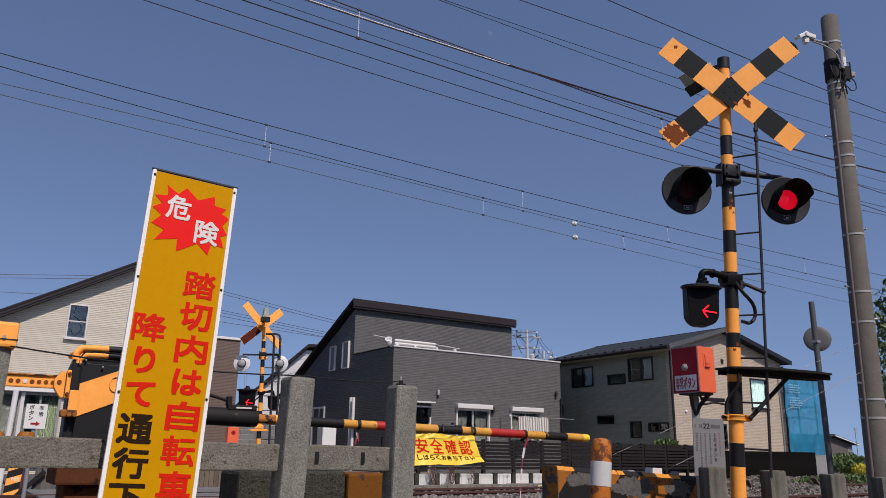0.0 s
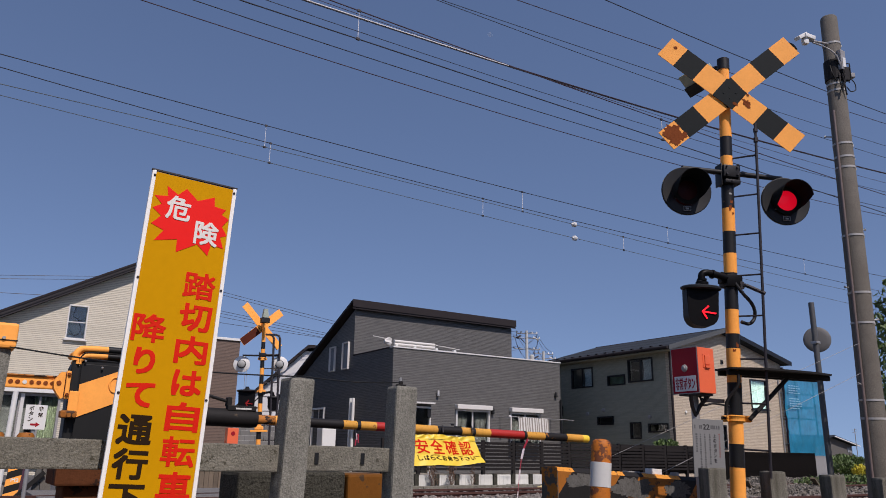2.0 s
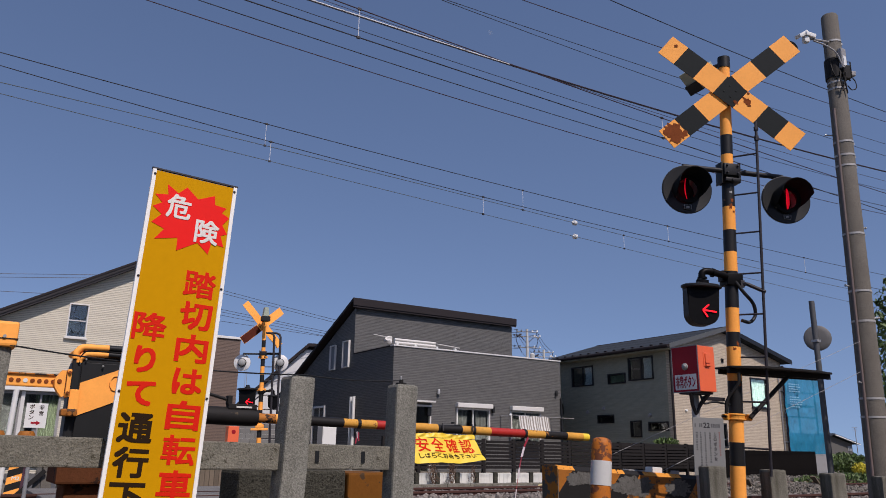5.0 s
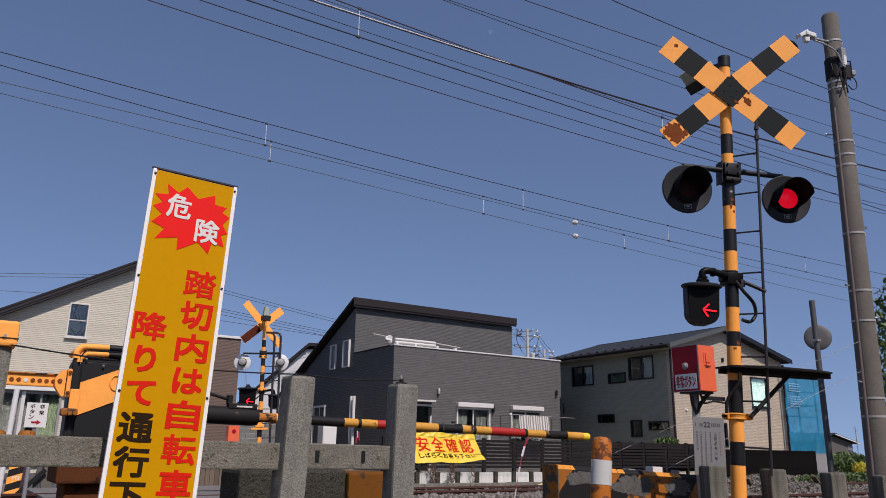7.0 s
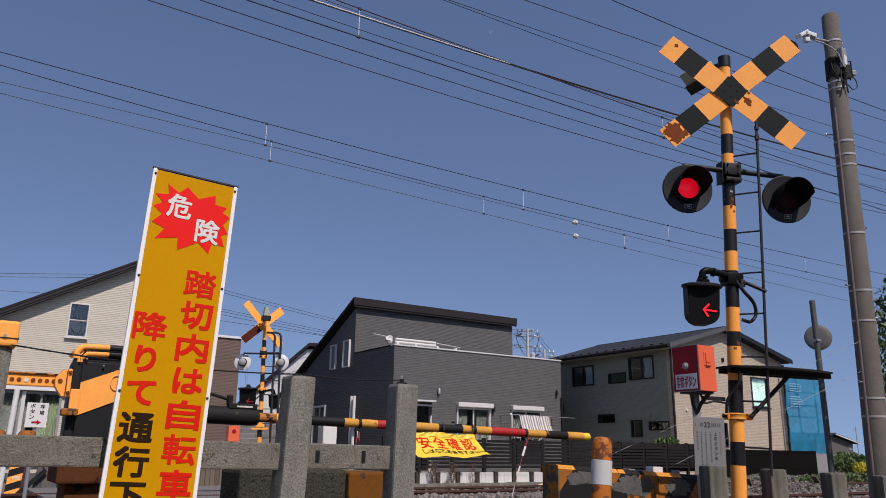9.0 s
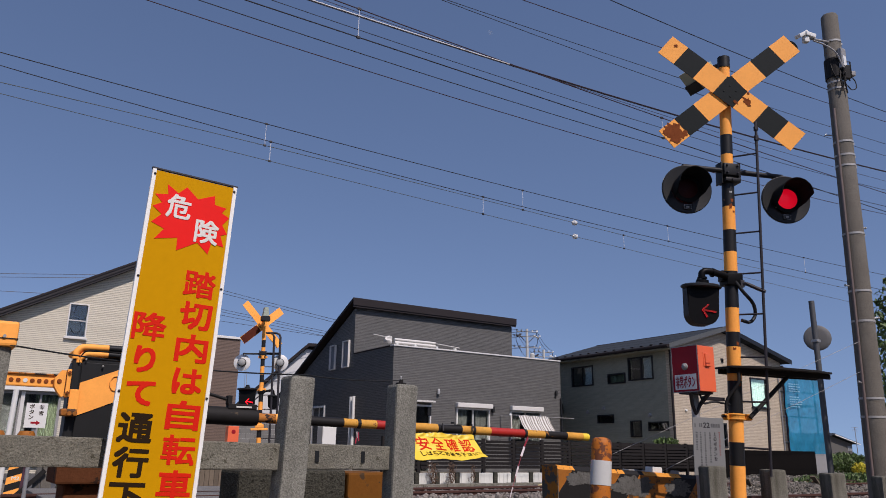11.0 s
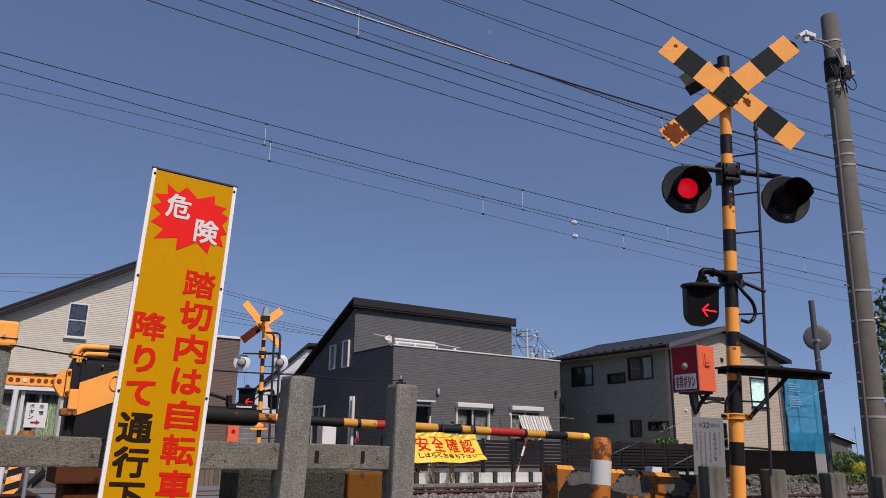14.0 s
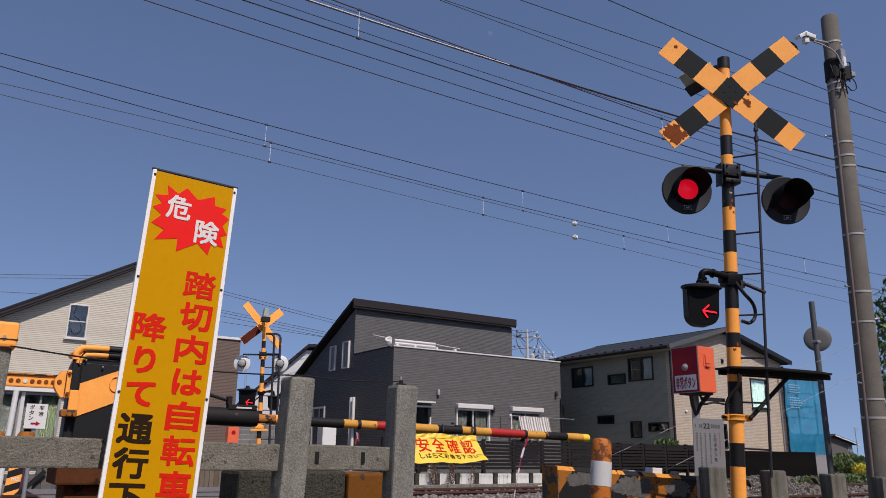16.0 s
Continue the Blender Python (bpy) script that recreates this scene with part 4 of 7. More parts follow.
def crossing_mast(m, label, group, XTURN=-15.1, lamp_turn=-8.0, side=1):
    t = thing("crossing_signal", m, label, "crossing signal", group)
    wide = lambda z: 0.0585 - 0.0030 * z
    bands = [(0.0, 0.662, 0), (0.662, 0.838, 1), (0.838, 1.05, 0), (1.05, 1.308, 1), (1.308, 1.577, 0), (1.577, 1.694, 1), (1.694, 1.89, 0), (1.89, 2.19, 1), (2.19, 2.355, 0),
             (2.355, 2.54, 1), (2.54, 2.74, 0), (2.74, 2.93, 1), (2.93, 3.10, 1), (3.10, 3.20, 0), (3.20, 3.374, 1), (3.374, 4.0, 0), (4.0, 4.10, 1)]
    for z0, z1, k in bands:
        r, q = (wide(z) + (0.005 if z0 == 4.0 else 0) for z in (z0, z1))
        bm = lathe(B(), [(0, z0 + 0.0005), (r, z0 + 0.0005), (q, z1), (q * 0.9 if z0 == 4.0 else 0, z1 + 0.004 * (z0 == 4.0)), (0, z1 + 0.004 * (z0 == 4.0))], 24)
        part("mast_band", bm, MAST_BLACK if k else MAST_ORANGE, t, "", True)
    if side > 0:
        scuff = random.Random(17)
        for z, a, h in ((2.735, -100, 0.05), (2.79, -85, 0.03), (2.69, -70, 0.025), (2.86, -95, 0.02), (1.60, -80, 0.04), (1.56, -110, 0.025), (1.28, -75, 0.03)):
            bm = B()
            n = 9
            ring = [[bm.verts.new((0.0007 * s_ + wide(z) * math.cos(radians(b)) * 1.012, wide(z) * math.sin(radians(b)) * 1.012, zz)) for b, zz in
                     ((a + 26 * (k / (n - 1) - 0.5), z + s_ * h * scuff.uniform(0.15, 0.6)) for k in range(n))] for s_ in (-1, 1)]
            for k in range(n - 1):
                bm.faces.new((ring[0][k], ring[0][k + 1], ring[1][k + 1], ring[1][k]))
            part("paint_chip", bm, RUSTY if h > 0.024 else BOARD, t, "chipped paint")
    rnd = random.Random(3)
    xx, xz, droop = (0.021, 3.7425, 0.0) if side > 0 else (0.006, 3.777, 5.9)
    # crossed boards
    for s, zc in ((1, 0.0), (-1, 0.0)):
        ang = 40.0 * s if side > 0 else (38.6 if s > 0 else -46.7)
        bm = B()
        L = [(-0.693, -0.525, 0), (-0.525, -0.315, 1), (-0.315, -0.105, 0), (-0.105, 0.105, 1), (0.105, 0.315, 0), (0.315, 0.525, 1), (0.525, 0.693, 0)]
        y = -0.085 - (0.012 if s > 0 else 0.0)
        mm = pose(xx, 0, xz - 0.008 * s, 0, 0, XTURN) @ pose(0, 0, 0, droop) @ pose(0, y, 0, 0, ang, 0)
        board = part("crossed_board", box(bm, -0.694, 0.694, 0.001, 0.004, -0.098, 0.098, 0, mm), ORANGE, t)
        for a, c, k in L:
            part("board_panel", box(B(), a, c, -0.004, 0.0008, -0.099, 0.099, 0, mm), BOARD_BLACK if k else ORANGE, board)
        if side < 0 and s > 0:
            part("rust_patch", box(B(), 0.13, 0.69, 0.0045, 0.0065, -0.094, 0.096, 0, mm), RUST_RED, board, "dark red-brown rusted back of one arm")
        for i, (cx, cz, rx, rz) in enumerate(((0.605, 0.006, 0.078, 0.086), (0.56, -0.05, 0.045, 0.03), (0.65, 0.05, 0.03, 0.03), (0.635, -0.07, 0.03, 0.02)) if s < 0 else ((0.165, 0.020, 0.030, 0.028), (0.185, 0.005, 0.02, 0.012), (0.09, -0.045, 0.022, 0.014), (0.135, 0.03, 0.03, 0.007), (0.12, 0.085, 0.012, 0.009), (-0.615, 0.045, 0.015, 0.014))):
            if s < 0:
                cx = -cx
            bm = blob(rnd, cx, cz, rx, rz, -0.0062 - 0.0002 * i, -0.0045, 26, 0.34)
            bmesh.ops.transform(bm, matrix=mm, verts=bm.verts)
            part("rust_patch", bm, RUSTY, board, "brown rust patch")
    for dx, dz in ((-0.05, 0), (0.05, 0), (0, 0.05), (0, -0.05)):
        part("rivet", lathe(B(), [(0, 0.003), (0.006, 0.0025), (0.008, 0), (0, 0)], 10, pose(xx, 0, xz, 0, 0, XTURN) @ pose(dx, -0.1012, dz, 90)), BOARD_BLACK, t)
    bm = box(B(), -0.03, 0.05, -0.062, 0.0, 3.64, 3.80, 0.005)
    part("board_bracket", bm, DARK_STEEL, t)
    # loudspeaker behind the boards
    sm = pose(-0.050, 0.28, 4.085, 0, -44, 12) @ Matrix.Scale(0.88, 4) if side > 0 else pose(-0.03, 0.30, 4.06, 0, -90, 20) @ Matrix.Scale(0.82, 4)
    bm = B()
    prism(bm, [(-0.16, -0.09), (0.10, -0.05), (0.10, 0.05), (-0.16, 0.09)], -0.08, 0.08, sm)
    sp = part("loudspeaker", bm, SPEAKER_GREEN, t, "grey-green loudspeaker horn")
    bm = box(B(), -0.19 - (0.12 if side < 0 else 0), -0.165, -0.10, 0.10, -0.12, 0.12, 0.005, sm)
    part("speaker_mouth", bm, BLACK if side < 0 else SPEAKER_GREEN, sp)
    if side > 0:
        part("speaker_shade", box(B(), -0.215, -0.191, -0.10, 0.10, -0.12, -0.01, 0.004, sm), BLACK, sp)
    bm = tube(B(), [(-0.08, 0.26, 4.03), (-0.03, 0.10, 4.06), (0.0, 0.02, 4.05)], 0.02, 8)
    part("speaker_arm", bm, DARK_STEEL, sp)
    if side > 0:
        part("rear_horn", lathe(B(), [(0, 0.05), (0.05, 0.045), (0.085, 0.0), (0.08, -0.01), (0, -0.01)], 24, pose(xx, 0, xz, 0, 0, XTURN) @ pose(0.535, 0.02, 0.455, -90)), MATT_BLACK, t, "black round warning horn", True)
    # lamps
    bm = tube(B(), [(-0.42, -0.03, 3.045), (0.48, -0.03, 3.045)], 0.022, 12)
    box(bm, -0.068, 0.072, -0.075, 0.065, 3.0, 3.105, 0.01)
    box(bm, -0.06, 0.078, -0.08, 0.07, 2.945, 2.978, 0.008)
    box(bm, -0.080, -0.069, -0.05, 0.05, 2.93, 3.12, 0.003)
    box(bm, 0.073, 0.092, -0.05, 0.05, 2.95, 3.125, 0.003)
    part("lamp_crossarm", bm, MAST_BLACK, t, "", True)
    for x, z in ((-0.045, 3.085), (0.05, 3.085), (-0.045, 3.02), (0.05, 3.02), (0.0, 2.962)):
        part("bolt", lathe(B(), [(0, 0.016), (0.007, 0.016), (0.009, 0.01), (0.009, 0), (0, 0)], 8, pose(x, -0.0745, z, 90)), DARK_STEEL, t)
    for s in (-1, 1):
        lamp = part("lamp", lathe(B(), [(0, 0.12), (0.07, 0.115), (0.10, 0.09), (0.105, 0.035), (0.197, 0.014), (0.200, 0.0), (0.194, -0.004), (0.115, 0.004), (0.106, 0.02), (0.09, 0.1), (0, 0.105)], 40,
                                    pose(0, 0, 0, 90) @ pose(0, 0, 0, 180)), BLACK, t, "black round signal lamp with a deep hood", True)
        if side > 0:
            lamp.matrix_basis = pose(-0.420 if s < 0 else 0.462, -0.10, 2.825, 1, 0, lamp_turn) @ Matrix.Scale(1.02, 4)
        else:
            lamp.matrix_basis = pose(0.455 * s + 0.04, -0.10, 2.835, 0, 0, lamp_turn)
        bm = B()
        n = 26
        rings = []
        for y, rr, half in ((0.0, 0.113, 128), (-0.10, 0.118, 112), (-0.21, 0.122, 88)):
            for th in (0, 0.004):
                rings.append([bm.verts.new(((rr + th) * math.sin(radians(half * (2 * k / n - 1))), y, (rr + th) * math.cos(radians(half * (2 * k / n - 1))))) for k in range(n + 1)])
        for a, c in ((0, 2), (2, 4), (1, 3), (3, 5), (0, 1), (4, 5)):
            for k in range(n):
                bm.faces.new((rings[a][k], rings[a][k + 1], rings[c][k + 1], rings[c][k]))
        part("hood", bm, MATT_BLACK, lamp, "", True)
        bm = box(B(), -0.03, 0.03, -0.012, -0.008, -0.168, -0.13, 0.002)
        plate = part("name_plate", bm, PVC, lamp, "small maker plate with pale rim")
        part("plate_field", box(B(), -0.026, 0.026, -0.0135, -0.0123, -0.164, -0.134), BLACK, plate)
        part("plate_mark", box(B(), -0.014, 0.012, -0.0148, -0.0137, -0.157, -0.143), PVC, plate)
        bm = lathe(B(), [(0.1, 0.04), (0.17, 0.026), (0.198, 0.016), (0.2, 0.012)], 32, pose(0, 0.003, 0, -90))
        part("back_cover", bm, PALE, lamp, "white painted back cover", True)
        bm = lathe(B(), [(0, 0.14), (0.06, 0.135), (0.085, 0.115), (0.10, 0.04)], 24, pose(0, 0.003, 0, -90))
        part("back_housing", bm, BOARD, lamp, "grey lamp housing", True)
        bm = lathe(B(), [(0.088, 0), (0.086, 0.006), (0.05, 0.016), (0, 0.02)], 32, pose(0, 0, 0, 90), 0)
        lathe(bm, [(0, -0.016), (0.05, -0.012), (0.086, -0.005), (0.088, 0)], 32, pose(0, 0, 0, 90), 1)
        bz = lathe(B(), [(0.080, 0.0), (0.080, 0.004), (0.092, 0.006), (0.116, 0.004), (0.116, 0.0)], 32, pose(0, -0.014, 0, 90))
        part("bezel", bz, MATT_BLACK, lamp, "", True)
        lens = part("lens", bm, [LENS_ON, LENS_OFF], lamp, "red lamp lens", True)
        lens.location = (0, -0.012, 0)
    # arrow indicator on a bent pipe
    arrow_unit(t, pose(-0.302, -0.06, 1.872, 0, 0, -10) @ Matrix.Scale(0.95, 4))
    bm = tube(B(), bent([(0.0, -0.03, 2.13), (-0.12, -0.05, 2.15), (-0.235, -0.06, 2.165), (-0.285, -0.06, 2.145), (-0.285, -0.06, 2.08)]), 0.028, 14)
    tube(bm, [(-0.285, -0.06, 2.06), (-0.285, -0.06, 2.085)], 0.05, 14)
    tube(bm, [(-0.285, -0.06, 2.098), (-0.285, -0.06, 2.112)], 0.038, 14)
    tube(bm, [(-0.20, -0.058, 2.158), (-0.185, -0.057, 2.156)], 0.037, 14)
    box(bm, -0.07, 0.068, -0.068, 0.066, 2.07, 2.17, 0.012)
    box(bm, -0.10, -0.071, -0.04, 0.03, 2.10, 2.19, 0.006)
    part("indicator_pipe", bm, DEEP_BLACK, t, "", True)
    bm = tube(B(), bent([(0.0, -0.06, 2.10), (0.06, -0.07, 2.02), (0.15, -0.06, 1.93), (0.175, -0.04, 1.84), (0.12, -0.05, 1.78), (0.05, -0.05, 1.79)]), 0.014, 10)
    part("cable_loop", bm, BLACK, t, "", True)
    # ladder rail, rungs, step
    if side < 0:
        bm = box(B(), -0.20, 0.20, -0.09, 0.09, 1.22, 1.27, 0.01)
        box(bm, -0.10, 0.10, -0.10, 0.10, 1.271, 1.36, 0.02)
        part("clamp", bm, ORANGE, t, "orange clamp collar")
        for z in (2.14, 2.92):
            bm = lathe(B(), [(0.05, z), (0.075, z + 0.005), (0.075, z + 0.075), (0.05, z + 0.08)], 16)
            box(bm, -0.11, 0.11, -0.03, 0.03, z + 0.015, z + 0.065, 0.008)
            part("collar", bm, ORANGE, t, "orange bolted collar")
        for x in (0.36, 0.40):
            part("lamp_lead", tube(B(), [(x, 0.05, 2.70), (x - 0.01, 0.08, 2.15)], 0.006, 5), STEEL, t)
        for x in (-0.25, -0.40):
            part("ladder_rail", tube(B(), [(x, 0.0, 0.1), (x, 0.0, 3.46), (x + 0.03, 0, 3.53), (x + 0.1, 0, 3.56), (0.0, 0, 3.56)], 0.028, 8), DARK_STEEL, t, "", True)
        for k in range(9):
            part("rung", tube(B(), [(-0.37, 0, 0.35 + 0.34 * k), (-0.05, 0, 0.35 + 0.34 * k)], 0.012, 6), DARK_STEEL, t)
        return t
    lx, ly = 0.172, -0.170
    bm = tube(B(), [(lx, ly, 0.60), (lx, ly, 3.46)], 0.011, 10)
    tube(bm, [(lx, ly, 3.29), (lx, ly, 3.33)], 0.019, 8)
    tube(bm, [(lx, ly, 3.38), (lx, ly, 3.41)], 0.019, 8)
    part("ladder_rail", bm, DARK_STEEL, t, "", True)
    for z in (0.80, 1.15, 1.495, 1.836, 2.168, 2.509, 2.839, 3.177):
        part("rung", tube(B(), [(0.035, -0.035, z), (lx, ly, z)], 0.0075, 8), DARK_STEEL, t)
    bm = B()
    for p, q in (((0.04, -0.045, 2.085), (0.085, -0.08, 2.085)), ((0.085, -0.08, 2.085), (0.185, -0.18, 2.01))):
        tube(bm, [p, q], 0.016, 6)
    box(bm, 0.04, 0.075, -0.075, -0.03, 2.055, 2.115, 0.004)
    part("ladder_brace", bm, DARK_STEEL, t, "bent flat ladder brace")
    return t


def arrow_unit(t, m):
    """Black round-bottomed indicator box with a visor and a lit arrow."""
    bm = B()
    n = 10
    pts = [(-0.135, 0.16), (-0.125, -0.06)]
    pts += [(-0.025 - 0.10 * math.cos(a), -0.06 - 0.10 * math.sin(a)) for a in (math.pi / 2 * k / n for k in range(1, n + 1))]
    pts += [(0.025 + 0.10 * math.sin(a), -0.06 - 0.10 * math.cos(a)) for a in (math.pi / 2 * k / n for k in range(0, n + 1))] + [(0.135, 0.16)]
    prism(bm, pts, -0.07, 0.07)
    bmesh.ops.bevel(bm, geom=[e for e in bm.edges if len({round(v.co.y, 3) for v in e.verts}) == 1], offset=0.012, segments=2, affect="EDGES")
    unit = part("direction_indicator", bm, DEEP_BLACK, t, "black round-bottomed direction indicator box", True)
    unit.matrix_basis = m
    bm = lathe(B(), [(0, 0.150), (0.155, 0.150), (0.168, 0.158), (0.168, 0.172), (0.150, 0.182), (0, 0.186)], 32, Matrix.Translation((0, -0.015, 0)) @ Matrix.Diagonal((1, 0.72, 1, 1)))
    lathe(bm, [(0, 0.18), (0.045, 0.18), (0.045, 0.2), (0.03, 0.215), (0.03, 0.235), (0, 0.235)], 16)
    part("visor", bm, BLACK, unit, "", True)
    bm = B()
    for y0, y1, mi in ((-0.003, 0.0, 0), (0.0, 0.003, 1)):
        for a, c in (((-0.055, 0), (0.052, 0)), ((-0.060, 0.0), (-0.016, 0.053)), ((-0.060, 0.0), (-0.016, -0.053))):
            nrm = Vector((-(c[1] - a[1]), c[0] - a[0])).normalized() * 0.0058
            prism(bm, [(a[0] + nrm.x, a[1] + nrm.y), (c[0] + nrm.x, c[1] + nrm.y), (c[0] - nrm.x, c[1] - nrm.y), (a[0] - nrm.x, a[1] - nrm.y)], y0, y1, None, mi)
    arrow = part("arrow", bm, [ARROW_ON, ARROW_OFF], unit, "red light arrow")
    arrow.location = (0.05, -0.076, -0.045)
    return unit


ORANGE_CLAMP = mat("grimy_orange_paint", (0.62, 0.25, 0.035), 0.65, 0, 0.4, 9, 60, 0.1, (0.05, 0.03, 0.018), 0.60, 22.0, 0.2)


def step_bracket(t):
    bm = B()
    prism(bm, [(-0.075, -0.10), (0.11, -0.222), (0.27, -0.225), (0.59, -0.18), (0.80, -0.08), (0.80, 0.10), (0.52, 0.2), (-0.075, 0.16)], 1.405, 1.42, Matrix(((1, 0, 0, 0), (0, 0, 1, 0), (0, 1, 0, 0), (0, 0, 0, 1))))
    box(bm, -0.085, 0.80, -0.06, -0.03, 1.365, 1.404, 0.004)
    box(bm, -0.07, 0.80, 0.10, 0.13, 1.365, 1.404, 0.004)
    part("foot_step", bm, BLACK_WORN, t, "dark steel foot step with rusty edges")
    bm = tube(B(), [(0.435, -0.045, 1.37), (0.085, -0.06, 1.03)], 0.017, 8)
    tube(bm, bent([(-0.02, -0.1, 1.37), (-0.03, -0.1, 1.28), (-0.10, -0.06, 1.16), (-0.11, -0.05, 1.05)]), 0.013, 8)
    part("strut", bm, BLACK_WORN, t)
    bm = lathe(B(), [(0.05, 1.000), (0.066, 1.003), (0.072, 1.012), (0.067, 1.024), (0.067, 1.038), (0.072, 1.048), (0.064, 1.056), (0.05, 1.058)], 24)
    box(bm, 0.066, 0.118, -0.030, 0.022, 1.006, 1.056, 0.010)
    box(bm, -0.112, -0.066, -0.026, 0.022, 1.002, 1.050, 0.010)
    collar = part("clamp", bm, ORANGE_CLAMP, t, "orange bolted clamp collar with grime")
    for x, z in ((0.086, 1.042), (0.106, 1.018), (-0.092, 1.036), (-0.092, 1.014)):
        part("bolt", lathe(B(), [(0, 0.020), (0.008, 0.020), (0.010, 0.012), (0.010, 0), (0, 0)], 8, pose(x, -0.0285, z, 90)), ORANGE_CLAMP, collar)
    part("clamp_bolt", tube(B(), [(-0.135, -0.03, 1.03), (-0.10, -0.03, 1.03)], 0.009, 8), BLACK_WORN, collar)


NOTICE = mat("dull_notice_plate", (0.172, 0.175, 0.170), 0.6, 0, 0.15, 4, 50, 0.05)
GREY_INK = mat("faded_black_ink", (0.075, 0.075, 0.078), 0.7)
FADED_INK = mat("faded_red_ink", (0.20, 0.09, 0.085), 0.7)


def emergency_box():
    t = thing("emergency_button_box", (4.762, 3.75, 0), "red emergency button box with a white label on a grey post", "button box")
    bm = box(B(), 0, 0.193, 0, 0.245, 1.185, 1.53, 0.004)
    part("case", bm, RED_LIT, t)
    # door takes the darker red: shade on this side is put into colour
    bm = box(B(), -0.006, -0.0005, -0.004, 0.249, 1.18, 1.535, 0.002)
    part("door", bm, RED_BOX, t, "red door with pale rim, its shade put into a darker red")
    for y0, y1, z0, z1 in ((-0.004, 0.249, 1.528, 1.535), (-0.004, 0.249, 1.18, 1.186), (-0.004, 0.003, 1.186, 1.528), (0.243, 0.249, 1.186, 1.528)):
        part("rim", box(B(), -0.008, -0.0062, y0, y1, z0, z1), PVC, t)
    lab = part("label", box(B(), -0.009, -0.0065, 0.022, 0.223, 1.20, 1.315), WHITE_FRAME, t, "white label with red characters")
    side = Matrix(((0, 0, -1, -0.0095), (-1, 0, 0, 0.1225), (0, 1, 0, 1.257), (0, 0, 0, 1)))
    part("lettering", text_into(B(), "非常ボタン", 0.05, side, 0.0012, 0.0006, (0.185, 0.092)), RED_BOX, lab)
    bm = lathe(B(), [(0, 0.02), (0.014, 0.018), (0.017, 0.012), (0.026, 0.008), (0.028, 0), (0, 0)], 20, pose(-0.0065, 0.122, 1.375) @ turn_to((-1, 0, 0)))
    part("button", bm, PVC, t, "", True)
    bm = box(B(), 0.06, 0.14, -0.004, -0.0005, 1.375, 1.48, 0.002)
    box(bm, 0.075, 0.13, -0.012, -0.004, 1.40, 1.47, 0.003)
    box(bm, 0.075, 0.125, -0.016, -0.0005, 1.375, 1.392, 0.002)
    part("latch", bm, RED_LIT, t)
    bm = tube(B(), [(0.13, 0.16, -0.1), (0.13, 0.16, 1.18)], 0.03, 14)
    part("post", bm, STEEL, t, "", True)
    bm = B()
    for x, y in ((-0.0, 0.09), (0.17, 0.05)):
        tube(bm, [(x, y, 1.183), (0.5 * x + 0.055, 0.125, 1.09), (0.115, 0.145, 1.02)], [0.017, 0.016, 0.012], 6)
    box(bm, 0.0, 0.19, 0.03, 0.2, 1.168, 1.184, 0.004)
    box(bm, 0.16, 0.42, 0.10, 0.13, 1.13, 1.158, 0.004)
    part("bracket", bm, DARK_STEEL, t, "dark forked steel bracket")
    bm = tube(B(), bent([(0.09, 0.08, 1.18), (0.10, 0.07, 1.13), (0.14, 0.08, 1.10), (0.22, 0.05, 1.115), (0.42, 0.05, 1.10)]), 0.008, 8)
    part("cable", bm, BLACK, t, "", True)
    # notice
    n = thing("notice_board", pose(4.885, 3.83, 0, 0, 1.6, -28) @ Matrix.Diagonal((0.96, 1, 1, 1)), "pale grey notice board with small dark writing beside the button box", "notice board")
    board = part("board", box(B(), -0.127, 0.127, -0.004, 0.004, 0.565, 0.994, 0.002), NOTICE, n)
    bm = B()
    text_into(bm, "22", 0.03, pose(-0.015, -0.0046, 0.937, 90), 0.0012, 0.0004, (0.054, 0.040))
    part("heading", bm, DARK_STEEL, board)
    bm = B()
    for x0, x1 in ((-0.112, -0.104), (-0.074, -0.066), (-0.062, -0.050), (0.020, 0.030), (0.034, 0.046), (0.050, 0.060), (0.066, 0.076), (0.082, 0.094)):
        box(bm, x0, x1, -0.0052, -0.0042, 0.922, 0.950)
    part("heading_bars", bm, GREY_INK, board)
    bm = B()
    for i, ch in enumerate("上のボタンを"):
        text_into(bm, ch, 0.03, pose(0.05, -0.0046, 0.872 - i * 0.036, 90), 0.0008, 0.0004, (0.025, 0.028))
    part("lettering", bm, DARK_STEEL, board)
    rnd = random.Random(8)
    for x, top, low, m in ((0.088, 0.89, 0.72, FADED_INK), (0.010, 0.885, 0.66, GREY_INK), (-0.030, 0.885, 0.60, GREY_INK), (-0.066, 0.885, 0.64, GREY_INK), (-0.098, 0.885, 0.76, GREY_INK)):
        bm = B()
        z = top
        while z > low:
            h, w = rnd.uniform(0.008, 0.014), rnd.uniform(0.004, 0.008)
            box(bm, x - w, x + w, -0.0052, -0.0042, z - h, z)
            z -= h + rnd.uniform(0.004, 0.008)
        part("writing_bars", bm, m, board)


